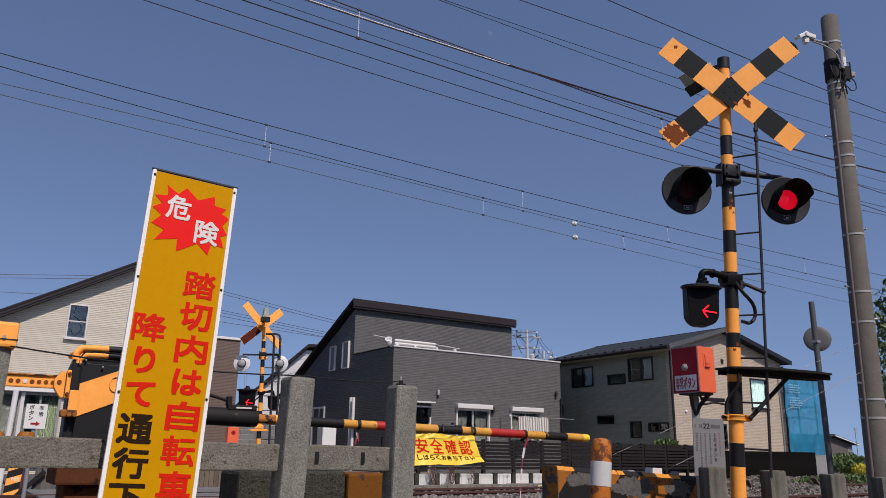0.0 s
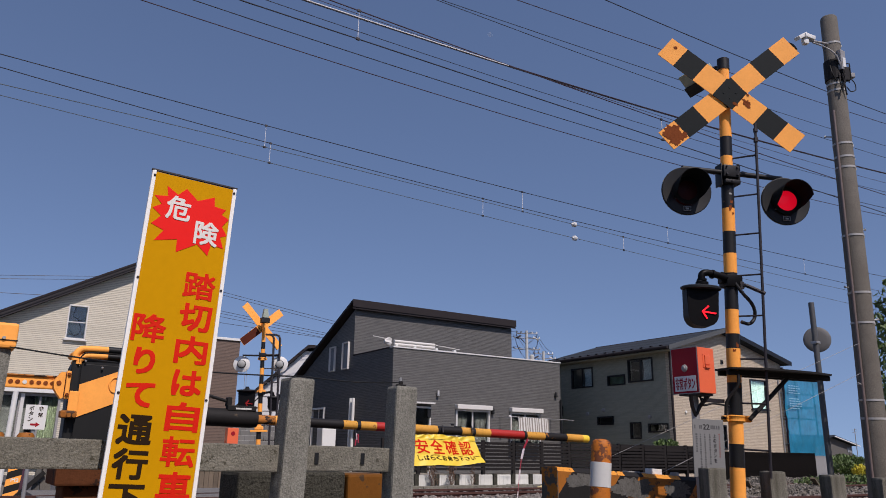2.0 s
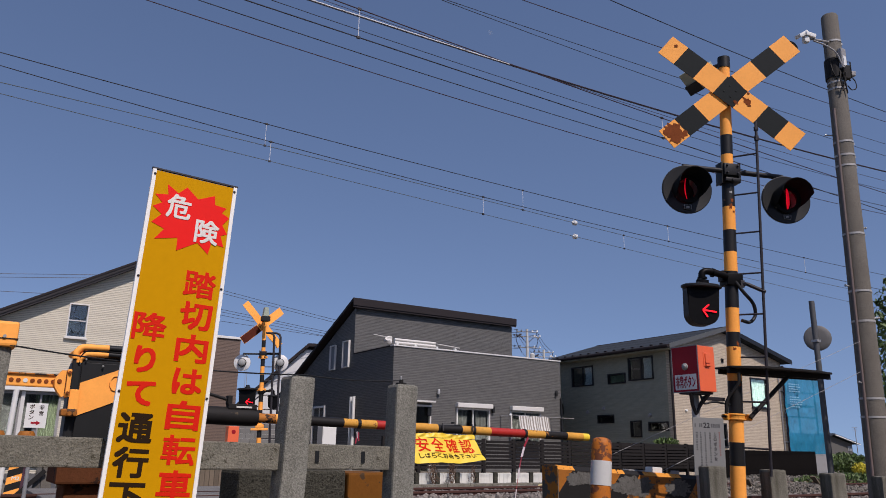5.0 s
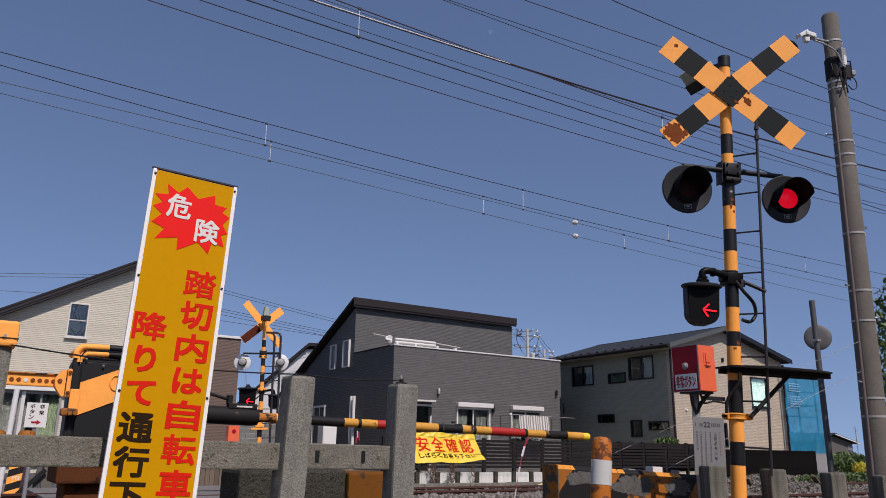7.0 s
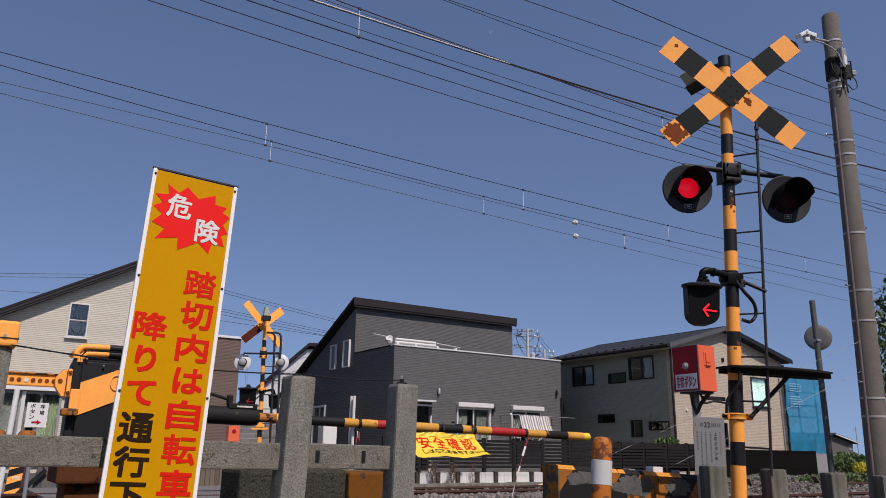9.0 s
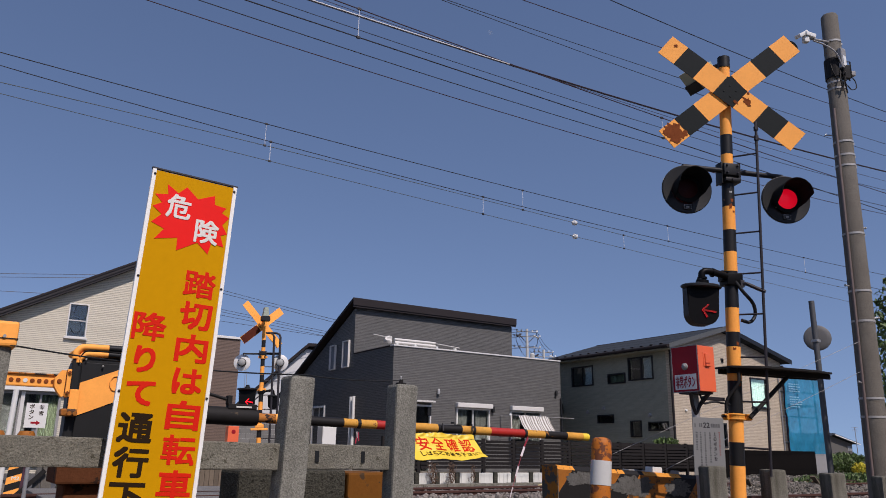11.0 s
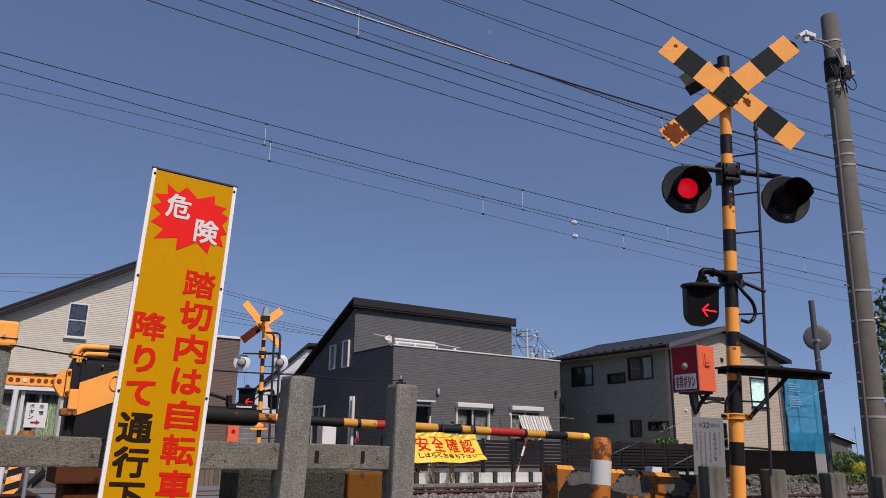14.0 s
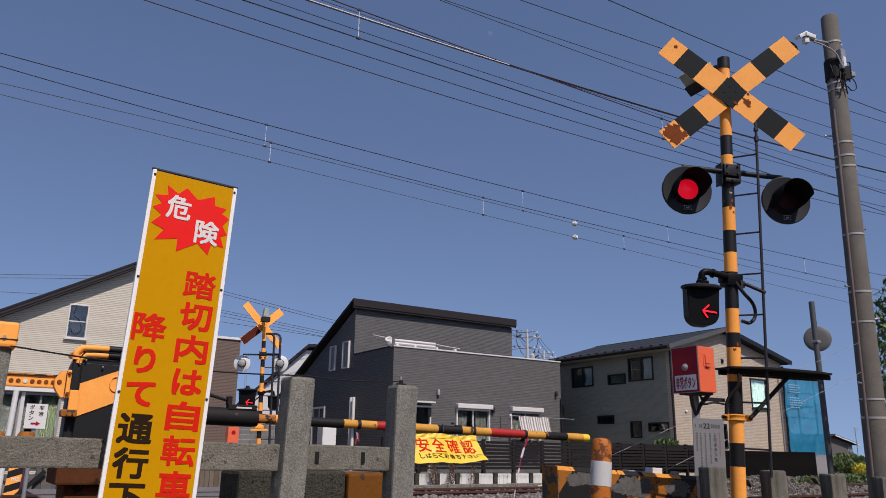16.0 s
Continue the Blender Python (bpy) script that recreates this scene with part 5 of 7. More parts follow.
def far_clutter():
    t = thing("button_sign", (0.835, 9.0, -0.06), "small white sign with dark writing and a red arrow", "sign")
    plate = part("plate", box(B(), -0.10, 0.10, -0.004, 0.004, 0.955, 1.205, 0.002), WHITE_FRAME, t)
    bm = B()
    for i, ch in enumerate("非常"):
        text_into(bm, ch, 0.05, pose(0.045, -0.0046, 1.165 - i * 0.062, 90), 0.0012, 0.0004, (0.045, 0.048))
    for i, ch in enumerate("ボタン"):
        text_into(bm, ch, 0.05, pose(-0.045, -0.0046, 1.17 - i * 0.055, 90), 0.0012, 0.0004, (0.045, 0.046))
    part("lettering", bm, DARK_INK, plate)
    bm = B()
    prism(bm, [(-0.04, 0.995), (0.01, 0.995), (0.01, 0.98), (0.05, 1.005), (0.01, 1.03), (0.01, 1.015), (-0.04, 1.015)], -0.0055, -0.0043)
    part("arrow_mark", bm, RED_BOX, plate)
    part("post", tube(B(), [(0, 0.03, 0), (0, 0.03, 1.19)], 0.02, 10), STEEL, t)
    part("bracket", box(B(), -0.11, 0.11, 0.005, 0.03, 0.985, 1.005, 0.004), DARK_STEEL, t)
    t = thing("marker_pole", (0.62, 9.4, -0.05), "white painted steel pole", "pole")
    part("pole", tube(B(), [(0, 0, 0), (0.03, 0, 1.35)], 0.028, 12), WHITE_FRAME, t)
    # leaning guards and posts over the track
    t = thing("striped_guard", (1.10, 14.0, -0.08, 0, 4, 0), "orange and black striped crossing guard board with white marking", "guard board", "striped guards")
    w = 0.20
    for i in range(5):
        z = i * 0.11 - 0.03
        part("band", prism(B(), [(-w / 2, z), (w / 2, z + 0.08), (w / 2, z + 0.189), (-w / 2, z + 0.109)], -0.02, 0.02), ORANGE if i % 2 == 0 else BLACK_WORN, t)
    part("marking", text_into(B(), "M2", 0.05, pose(0.02, -0.0212, 0.30, 90), 0.002, 0.0006, (0.11, 0.055)), WHITE_INK, t)
    t = thing("marker_stake", (1.28, 14.02, -0.08, 0, -3, 0), "purple and white painted marker stake", "stake")
    part("stake", box(B(), -0.055, 0.015, -0.02, 0.02, 0, 0.60, 0.004), mat("dark_purple_paint", (0.05, 0.016, 0.03), 0.7), t)
    part("white_edge", box(B(), 0.016, 0.05, -0.02, 0.02, 0, 0.60, 0.004), SHUTTER, t)
    t = thing("plank", (1.46, 13.96, 0.0, 0, -46, 0), "dark weathered timber plank leaning between stakes", "plank", "planks")
    part("board", box(B(), -0.30, 0.30, -0.02, 0.02, 0.14, 0.21, 0.004), BLACK_WORN, t)
    for x, w, lean, h, m in ((1.43, 0.10, 6, 0.56, FLAKED), (1.60, 0.15, -4, 0.58, CONCRETE_POLE), (1.78, 0.13, 9, 0.60, CONCRETE_DARK), (1.93, 0.12, 5, 0.60, DRY_WOOD)):
        t = thing("old_stake", (x, 14.05, -0.08, 0, lean, 0), "weathered grey-brown trackside stake", "stake", "trackside stakes")
        part("stake", box(B(), -w / 2, w / 2, -0.03, 0.03, 0, h, 0.008), m, t)
    t = thing("orange_marker", (1.90, 13.95, 0), "short orange marker post", "marker post")
    part("post", box(B(), -0.05, 0.04, -0.03, 0.03, -0.1, 0.50, 0.01), ORANGE, t)
    t = thing("board_fence", (4.02, 14.0, -0.05), "weathered brown board fence", "fence")
    for i in range(6):
        part("board", box(B(), i * 0.085, i * 0.085 + 0.08, 0, 0.025, 0, 0.42 + 0.02 * (i % 3), 0.003), DRY_WOOD, t)
    t = thing("striped_guard", (4.62, 14.0, -0.05), "orange and black striped guard block", "guard board", "striped guards")
    part("core", box(B(), 0, 0.3, 0, 0.2, 0, 0.44, 0.01), BLACK_WORN, t)
    for z in (0.05, 0.26):
        bm = B()
        prism(bm, [(0.002, z), (0.298, z + 0.10), (0.298, z + 0.18), (0.002, z + 0.08)], -0.003, -0.0005)
        part("band", bm, ORANGE, t)
    t = thing("far_button_box", (5.8, 18.0, -0.05), "orange-red button box on a post", "button box")
    part("case", box(B(), -0.10, 0.16, -0.1, 0.1, 0.9, 1.27, 0.01), RED_LIT, t)
    part("post", tube(B(), [(0.03, 0, 0), (0.03, 0, 0.9)], 0.03, 10), STEEL, t)
    part("mark", lathe(B(), [(0, 0), (0.05, 0), (0.05, 0.004), (0, 0.004)], 16, pose(0.03, -0.101, 1.14, 90)), RED_BOX, t)
    t = thing("yellow_strip", (11.27, 13.2, -0.05), "chipped yellow painted timber strip beside the track", "strip")
    part("board", box(B(), -0.22, 0.22, -0.04, 0.04, 0, 0.05, 0.006, pose(0, 0, 0.06, 0, -8, 14)), mat("faded_yellow_paint", (0.62, 0.50, 0.22), 0.8, 0, 0.3, 6, 50, 0.2), t)
    # broken planks and litter by the posts
    rnd = random.Random(31)
    for x, y, l, a in ((15.3, 9.3, 0.75, 34), (15.9, 9.5, 0.6, 28), (13.5, 9.3, 0.6, -42), (13.15, 9.4, 0.5, 50)):
        t = thing("plank", (x, y, 0.02, 0, a, 10), "dark weathered timber plank leaning in the rubble", "plank", "planks")
        part("board", box(B(), -l / 2, l / 2, -0.05, 0.05, 0.1, 0.13, 0.004), DRY_WOOD, t)
    t = thing("litter", (16.2, 9.4, 0.12), "scrap of white plastic in the rubble", "litter")
    part("scrap", box(B(), -0.03, 0.03, -0.01, 0.01, 0, 0.2, 0.005, pose(0, 0, 0, 8, 5, 20)), WHITE_FRAME, t)


DRY_WOOD = mat("weathered_wood", (0.13, 0.10, 0.07), 0.9, 0, 0.5, 4, 40, 0.3, piece=0.5)


# ---- poles ----
BAND_STEEL = mat("weathered_band_steel", (0.36, 0.355, 0.34), 0.55, 0.2, 0.3, 10, 60, 0.06)


def utility_pole():
    base, top = Vector((8.290, 4.36, -0.1)), Vector((8.168, 4.174, 5.81))
    d = (top - base).normalized()
    t = thing("utility_pole", mast_pose(base, d, -25), "round grey concrete utility pole with steel bands and a camera", "utility pole")
    H = (top - base).length
    part("shaft", lathe(B(), [(0, 0), (0.128, 0), (0.092, H - 0.02), (0.08, H), (0, H)], 28), CONCRETE_POLE, t, "", True)
    r_at = lambda z: 0.128 - 0.036 * z / H
    for z in (5.54, 5.02, 4.94, 4.285, 4.125, 4.0, 3.205, 2.56, 2.23, 1.41, 1.22):
        bm = lathe(B(), [(r_at(z) + 0.0005, z), (r_at(z) + 0.005, z), (r_at(z) + 0.005, z + 0.022), (r_at(z) + 0.0005, z + 0.022)], 24)
        box(bm, r_at(z), r_at(z) + 0.03, -0.012, 0.012, z - 0.002, z + 0.024, 0.002)
        part("steel_band", bm, BAND_STEEL, t, "", True)
    for z, a in ((4.4, 160), (3.3, 10), (2.62, 190), (1.58, 200), (2.28, 0)):
        e = pose(0, 0, 0, 0, 0, a)
        bm = tube(B(), [e @ Vector((r_at(z) - 0.01, 0, z)), e @ Vector((r_at(z) + 0.075, 0, z + 0.01))], 0.008, 8)
        lathe(bm, [(0, 0), (0.014, 0), (0.014, 0.012), (0, 0.012)], 10, Matrix.Translation(e @ Vector((r_at(z) + 0.07, 0, z + 0.01))) @ turn_to(e @ Vector((1, 0, 0))))
        part("step_bolt", bm, STEEL, t)
    bm = tube(B(), [(-0.130, -0.055, 0.1), (-0.102, -0.045, 4.7)], 0.015, 10)
    part("conduit", bm, mat("conduit", (0.13, 0.098, 0.09), 0.6, 0, 0.15), t, "grey-brown cable conduit", True)
    bm = box(B(), -0.05, 0.05, -0.14, -0.09, 5.18, 5.43, 0.01, pose(-0.02, 0, 0, 0, 0, 25))
    part("control_box", bm, PVC, t, "small grey control box")
    bm = box(B(), -0.03, 0.03, -0.145, -0.1405, 5.21, 5.33, 0.0, pose(-0.02, 0, 0, 0, 0, 25))
    part("box_label", bm, WHITE_FRAME, t)
    bm = tube(B(), [(-0.09, -0.05, 5.535), (-0.36, -0.08, 5.545)], 0.014, 8)
    tube(bm, bent([(-0.30, -0.08, 5.52), (-0.16, -0.1, 5.46), (-0.06, -0.13, 5.36), (0.0, -0.13, 5.2)]), 0.009, 8)
    part("camera_arm", bm, PVC, t, "", True)
    bm = box(B(), -0.09, 0.07, -0.04, 0.04, -0.022, 0.022, 0.008, pose(-0.44, -0.09, 5.58, 0, -32, 15))
    box(bm, -0.07, 0.08, -0.04, 0.04, -0.025, 0.025, 0.008, pose(-0.36, -0.09, 5.575, 0, 4, 15))
    box(bm, -0.03, 0.03, -0.03, 0.03, -0.05, 0.02, 0.008, pose(-0.40, -0.09, 5.53))
    part("camera_housing", bm, WHITE_FRAME, t, "white surveillance camera housing", True)
    rnd = random.Random(5)
    for i in range(9):
        bm = B()
        a = rnd.uniform(-2.6, -0.2)
        p = Vector((0.11 * math.cos(a), 0.11 * math.sin(a), rnd.uniform(5.12, 5.32)))
        tube(bm, [p, p + Vector((rnd.uniform(-0.05, 0.08), -0.03, rnd.uniform(-0.15, 0.0))), p + Vector((rnd.uniform(-0.04, 0.1), -0.02, rnd.uniform(-0.3, -0.2)))], 0.008, 6)
        part("cable", bm, BLACK_WORN, t)
    bm = B()
    box(bm, 0.03, 0.10, -0.13, -0.08, 5.05, 5.22, 0.01)
    lathe(bm, [(0.098, 5.09), (0.112, 5.09), (0.110, 5.33), (0.096, 5.33)], 24)
    part("junction_box", bm, BLACK_WORN, t)
    part("side_lamp", box(B(), 0.10, 0.22, -0.06, 0.0, 5.13, 5.19, 0.01), PVC, t, "small grey side lamp")
    part("cable_loop", tube(B(), bent([(0.12, -0.05, 5.14), (0.20, -0.05, 5.07), (0.21, -0.05, 4.98), (0.15, -0.05, 4.95), (0.10, -0.05, 5.0)]), 0.006, 6), BLACK_WORN, t, "", True)


MIRROR_POST = mat("dark_grey_paint", (0.065, 0.068, 0.072), 0.6, 0, 0.15, 5, 50, 0.05)
MIRROR_BACK = mat("dull_grey_paint", (0.112, 0.112, 0.112), 0.6, 0, 0.15, 5, 50, 0.05)


def mirror_post():
    t = thing("road_mirror", (11.02, 6.48, -0.1), "back of a round road mirror on a steel post", "road mirror")
    part("post", tube(B(), [(0, 0, 0), (0, 0, 3.14)], 0.042, 16), MIRROR_POST, t, "", True)
    part("disc", lathe(B(), [(0, 0.022), (0.12, 0.018), (0.18, 0.010), (0.197, 0.0), (0.192, -0.01), (0, -0.015)], 36, pose(0.085, 0.02, 2.585) @ turn_to((-0.85, -0.5, 0.0)) @ pose(0, 0, -0.07)), MIRROR_BACK, t, "grey mirror back", True)
    part("clamp", box(B(), -0.05, 0.05, -0.05, 0.05, 2.5, 2.54, 0.005), STEEL, t)


def overhead_lines():
    """Contact and feeder lines along the track; each is a low polynomial in x."""
    def height(c, x):
        return sum(k * x ** i for i, k in enumerate(c))

    def line(y, c, r, m, name="overhead_wire", label="thin dark overhead line above the track", x0=-10, x1=28, skew=0.0):
        t = thing(name, (0, y, 0), label, "overhead wire", "overhead wires")
        # the white highlight on one line is coloured in, up to x = 5.7
        spans = ((x0, 5.7, m), (5.7, x1, WIRE_BROWN)) if m is WIRE_BRIGHT else ((x0, x1, m),)
        for a, b, mm in spans:
            bm = tube(B(), [(x, skew * x, height(c, x)) for x in np.linspace(a, b, 60)], r, 6)
            part("strand", bm, mm, t)
    for c, r, m in UPPER:
        line(7.2, c, r * 1.05, m)
    for c, r, m in LOWER:
        line(11.2, c, r * 0.95, m)
    # droppers between the lines, with clips
    low = [w[0] for w in LOWER]
    pairs = [(11.2, x, low[i], low[j]) for x, i, j in ((3.769, 0, 2), (3.868, 1, 3), (8.186, 1, 3), (9.175, 0, 2), (12.018, 2, 3), (13.489, 0, 1), (18.934, 0, 1))] + [(7.2, 3.441, UPPER[5][0], UPPER[2][0]), (7.2, 8.707, UPPER[5][0], UPPER[2][0])]
    for y, x, ca, cb in pairs:
        z0, z1 = height(cb, x), height(ca, x)
        t = thing("dropper", (x, y, 0), "thin vertical dropper clipped between two overhead lines", "dropper", "droppers")
        part("rod", tube(B(), [(0, 0, z0), (0, 0, z1)], 0.004, 5), WIRE_BRIGHT, t)
        for z in (z0, z1):
            part("clip", box(B(), -0.022, 0.022, -0.012, 0.012, z - 0.016, z + 0.016, 0.004), WIRE, t)
    for x, z in ((10.557, height(low[2], 10.557)), (10.56, height(low[3], 10.56))):
        t = thing("insulator", (x, 11.2, z), "pale ceramic insulator strung in the overhead line", "insulator", "line insulators")
        part("disc", lathe(B(), [(0, -0.07), (0.02, -0.06), (0.025, -0.035), (0.055, -0.02), (0.055, 0.0), (0.025, 0.01), (0.05, 0.03), (0.05, 0.045), (0.02, 0.055), (0, 0.07)], 14, turn_to((1, 0, 0))), PALE, t, "", True)


UPPER = [((5.0635, -0.0240, 0.0031), 0.005, WIRE_BROWN), ((5.2513, -0.0203, 0.0028), 0.005, WIRE), ((5.3952, 0.0054, 0.0), 0.007, WIRE),
         ((5.538, -0.0173, 0.0029), 0.004, WIRE), ((5.648, 0.0062, 0.0027), 0.0075, WIRE_BRIGHT), ((5.8395, -0.0198, 0.0015), 0.007, WIRE_BROWN), ((5.7584, -0.0137, 0.0026), 0.0035, WIRE_BROWN),
         ((5.632, 0.0062, 0.0027), 0.006, WIRE), ((6.3454, -0.0112, 0.0024), 0.0045, WIRE), ((6.1724, 0.038, 0.0011), 0.0045, WIRE), ((6.499, 0.0524, 0.001), 0.006, WIRE_BROWN), ((7.5043, -0.0212, 0.0026), 0.0075, WIRE)]
LOWER = [((5.9584, -0.0233, 0.0011, 0.0), 0.007, WIRE), ((5.7645, -0.0566, 0.0035, -0.0000657), 0.0065, WIRE), ((5.5231, 0.0023, -0.0021, 0.0000723), 0.0058, WIRE_GREY), ((5.36, -0.0288, 0.0004, 0.0), 0.0052, WIRE_GREY)]


# ---- houses ----
FAR = Matrix.Translation(Vector(EYE) * -0.25) @ Matrix.Scale(1.25, 4)      # true distance of the houses over the track


def roof_slab(name, pts, thick, parent, material, label=""):
    """A flat roof slab from four corners, thick along z."""
    bm = B()
    a = [bm.verts.new(p) for p in pts]
    c = [bm.verts.new((p[0], p[1], p[2] - thick)) for p in pts]
    bm.faces.new(a)
    bm.faces.new(c[::-1])
    for i in range(4):
        bm.faces.new((a[i], a[(i + 1) % 4], c[(i + 1) % 4], c[i]))
    return part(name, bm, material, parent, label)


def dark_house():
    t = thing("house", FAR, "dark grey clad two-storey house with a single-pitch roof behind the fence", "house", "houses")
    X0, X1, Y0, YU, Y1 = 11.25, 17.95, 20.0, 22.7, 28.5
    ft, ut = 3.80, 5.38
    w1, w2, dr = (13.56 - X0, 14.87 - X0, 1.02, 2.05), (15.72 - X0, 17.0 - X0, 1.02, 2.04), (12.0 - X0, 12.62 - X0, 0.05, 2.08)
    wall("wall", t, (X0, Y0, 0), (1, 0), X1 - X0, ft, 0.18, [w1, w2, dr], DARK_SIDING)
    wall("wall", t, (X0 + 0.1805, YU + 0.001, ft - 0.25), (1, 0), X1 - X0 - 0.361, ut - ft + 0.25, 0.18, [], DARK_SIDING)
    # side walls, with the slope of the roof cut at their top
    slope = 0.46
    back_h = ut - slope * (Y1 - YU)
    for x, face in ((X0, 1), (X1, -1)):
        bm = B()
        prism(bm, [(Y0 + 0.18, 0), (Y1, 0), (Y1, back_h), (YU, ut), (YU, ft), (Y0 + 0.18, ft)], 0, 0.18 * face, Matrix(((0, 1, 0, x), (1, 0, 0, 0), (0, 0, 1, 0), (0, 0, 0, 1))))
        part("wall", bm, DARK_SIDING, t)
    wall("wall", t, (X1, Y1, 0), (-1, 0), X1 - X0, back_h, 0.18, [], DARK_SIDING)
    part("terrace_floor", box(B(), X0 + 0.18, X1 - 0.18, Y0 + 0.18, YU, ft - 0.9, ft - 0.8), ROOF, t)
    part("coping", box(B(), X0 - 0.02, X1 + 0.02, Y0 - 0.03, Y0 + 0.2, ft + 0.002, ft + 0.045, 0.006), ALU_LIGHT, t, "pale metal coping")
    part("coping", box(B(), X0 - 0.02, X0 + 0.2, Y0 + 0.202, YU, ft + 0.002, ft + 0.04, 0.006), ROOF, t)
    e = 0.18
    z = lambda y: ut + 0.22 - slope * (y - YU)
    roof_slab("roof", [(X0 - 0.2, YU - e, z(YU - e)), (X1 + 0.1, YU - e, z(YU - e)), (X1 + 0.1, Y1 + 0.4, z(Y1 + 0.4)), (X0 - 0.2, Y1 + 0.4, z(Y1 + 0.4))], 0.10, t, ROOF, "dark metal single-pitch roof")
    part("fascia", box(B(), X0 - 0.19, X1 + 0.09, YU - e - 0.012, YU - e + 0.012, ut + 0.045, z(YU - e) - 0.045, 0.004), ROOF, t)
    part("fascia", box(B(), X0 - 0.18, X1 + 0.08, YU - e + 0.014, YU - e + 0.03, ut - 0.02, ut + 0.055, 0.004), ROOF, t)
    for q in (w1, w2):
        window(t, (X0, Y0, 0), (1, 0), *q, ALU_LIGHT, 2, 0.05, curtain=(CURTAIN_DULL, [(q[0] + 0.05, q[0] + 0.5), (q[1] - 0.55, q[1] - 0.05)]))
        part("shutter_box", box(B(), X0 + q[0] - 0.03, X0 + q[1] + 0.03, Y0 - 0.17, Y0 - 0.002, q[3] + 0.005, q[3] + 0.15, 0.02), SHUTTER, t, "white roller shutter box")
    window(t, (X0, Y0, 0), (1, 0), dr[0], dr[1], dr[2], dr[3], ALU_LIGHT, 1, 0.05, sill=False)
    part("door_canopy", box(B(), X0 + dr[0] - 0.2, X0 + dr[1] + 0.02, Y0 - 0.25, Y0 - 0.002, 2.15, 2.20, 0.005), ALU_LIGHT, t)
    part("lamp_plate", box(B(), X0 + dr[1] - 0.16, X0 + dr[1] - 0.04, Y0 - 0.10, Y0 - 0.04, 1.75, 2.02, 0.01), BLACK, t)
    for x, zz in ((12.86, 2.42), (17.70, 2.62)):
        bm = lathe(B(), [(0, 0), (0.045, 0), (0.045, 0.14), (0.03, 0.17), (0, 0.17)], 14, pose(x, Y0 - 0.06, zz))
        part("wall_lamp", bm, BLACK if x > 15 else STEEL, t, "", True)
    part("vent_hood", box(B(), 14.93, 15.02, Y0 - 0.1, Y0 - 0.002, 1.94, 2.14, 0.03), BLACK, t)
    part("drainpipe", tube(B(), [(X1 - 0.03, Y0 - 0.05, 0), (X1 - 0.03, Y0 - 0.05, 2.55)], 0.035, 10), BLACK, t, "", True)
    # slim windows of the side wall
    for y0, y1, z0, z1 in ((24.06, 24.50, 3.40, 4.26), (23.0, 23.48, 3.40, 4.31)):
        window(t, (X0, 30.0, 0), (0, -1), 30 - y1, 30 - y0, z0, z1, SHUTTER, 1, 0.035, inset=-0.02, proud=0.07, sill=False)
        part("blind", box(B(), X0 - 0.014, X0 - 0.002, y0 + 0.03, y1 - 0.03, z0 + 0.03, z1 - 0.03), CURTAIN_GREY, t, "pale blind")
    window(t, (X0, 30.0, 0), (0, -1), 30 - 25.75, 30 - 24.7, 0.75, 2.2, ALU_LIGHT, 2, 0.06, inset=-0.02, proud=0.07)
    w = thing("storage_cabinet", FAR @ pose(9.95, 21.5, -0.05), "cream white steel storage cabinet beside the house", "cabinet")
    part("body", box(B(), -0.22, 0.23, 0, 0.4, 0.05, 1.45, 0.015), WHITE_FRAME, w)
    part("door", box(B(), -0.20, 0.21, -0.012, -0.001, 0.10, 1.42, 0.005), WHITE_FRAME, w)
    part("plinth", box(B(), -0.2, 0.2, 0.02, 0.38, 0, 0.049), DARK_STEEL, w)
    for y in (22.42, 22.62):
        part("drainpipe", tube(B(), [(X0 - 0.07, y, 0), (X0 - 0.07, y, 2.4)], 0.05, 10), WHITE_FRAME, t, "white drainpipe", True)
    part("interior", box(B(), X0 + 0.25, X1 - 0.25, Y0 + 1.6, Y0 + 1.7, 0, ft - 1.0), INSIDE, t)
    part("interior_floor", box(B(), X0 + 0.2, X1 - 0.2, Y0 + 0.2, Y1 - 0.3, 0.0, 0.05), INSIDE, t)
    # rolled sun screen and bundles on the terrace edge
    r = thing("rolled_blind", FAR @ pose(11.35, 20.1, 3.846), "white rolled sun blind laid along the terrace coping", "blind")
    for z in (0.075, 0.165):
        part("roll", tube(B(), [(-0.03, 0, z), (1.45, 0.0, z)], 0.044, 12), SHUTTER, r, "", True)
    for p, q in (((-0.75, 0.02, 0.26), (-0.15, 0.0, 0.2)), ((1.5, 0, 0.16), (2.4, 0, 0.10))):
        part("rod", tube(B(), [p, q], 0.012, 6), ALU_LIGHT, r)
    for x in (0.05, 0.7, 1.5, 2.2):
        part("bracket", box(B(), x - 0.04, x + 0.04, -0.06, 0.06, 0.0, 0.07, 0.01), WHITE_FRAME, r)
    bm = B()
    bmesh.ops.create_icosphere(bm, subdivisions=3, radius=0.11)
    for v in bm.verts:
        v.co = Vector((v.co.x * 1.2, v.co.y * 0.7, v.co.z)) + Vector(noise.noise_vector(v.co * 9)) * 0.06 + Vector((-0.25, 0, 0.13))
    part("cloth_bundle", bm, SHUTTER, r, "crumpled white cloth", True)
    # drying rod in front of the window
    d = thing("drying_rod", FAR @ pose(15.27, 19.45, 1.84), "steel clothes drying rod on wall arms", "drying rod")
    bm = tube(B(), [(0.0, 0, 0.03), (2.75, 0, 0.0)], 0.012, 8)
    for x in (0.03, 2.2):
        tube(bm, [(x, 0, 0.0), (x, 0.55, 0.02)], 0.014, 8)
    part("rod", bm, STEEL, d)
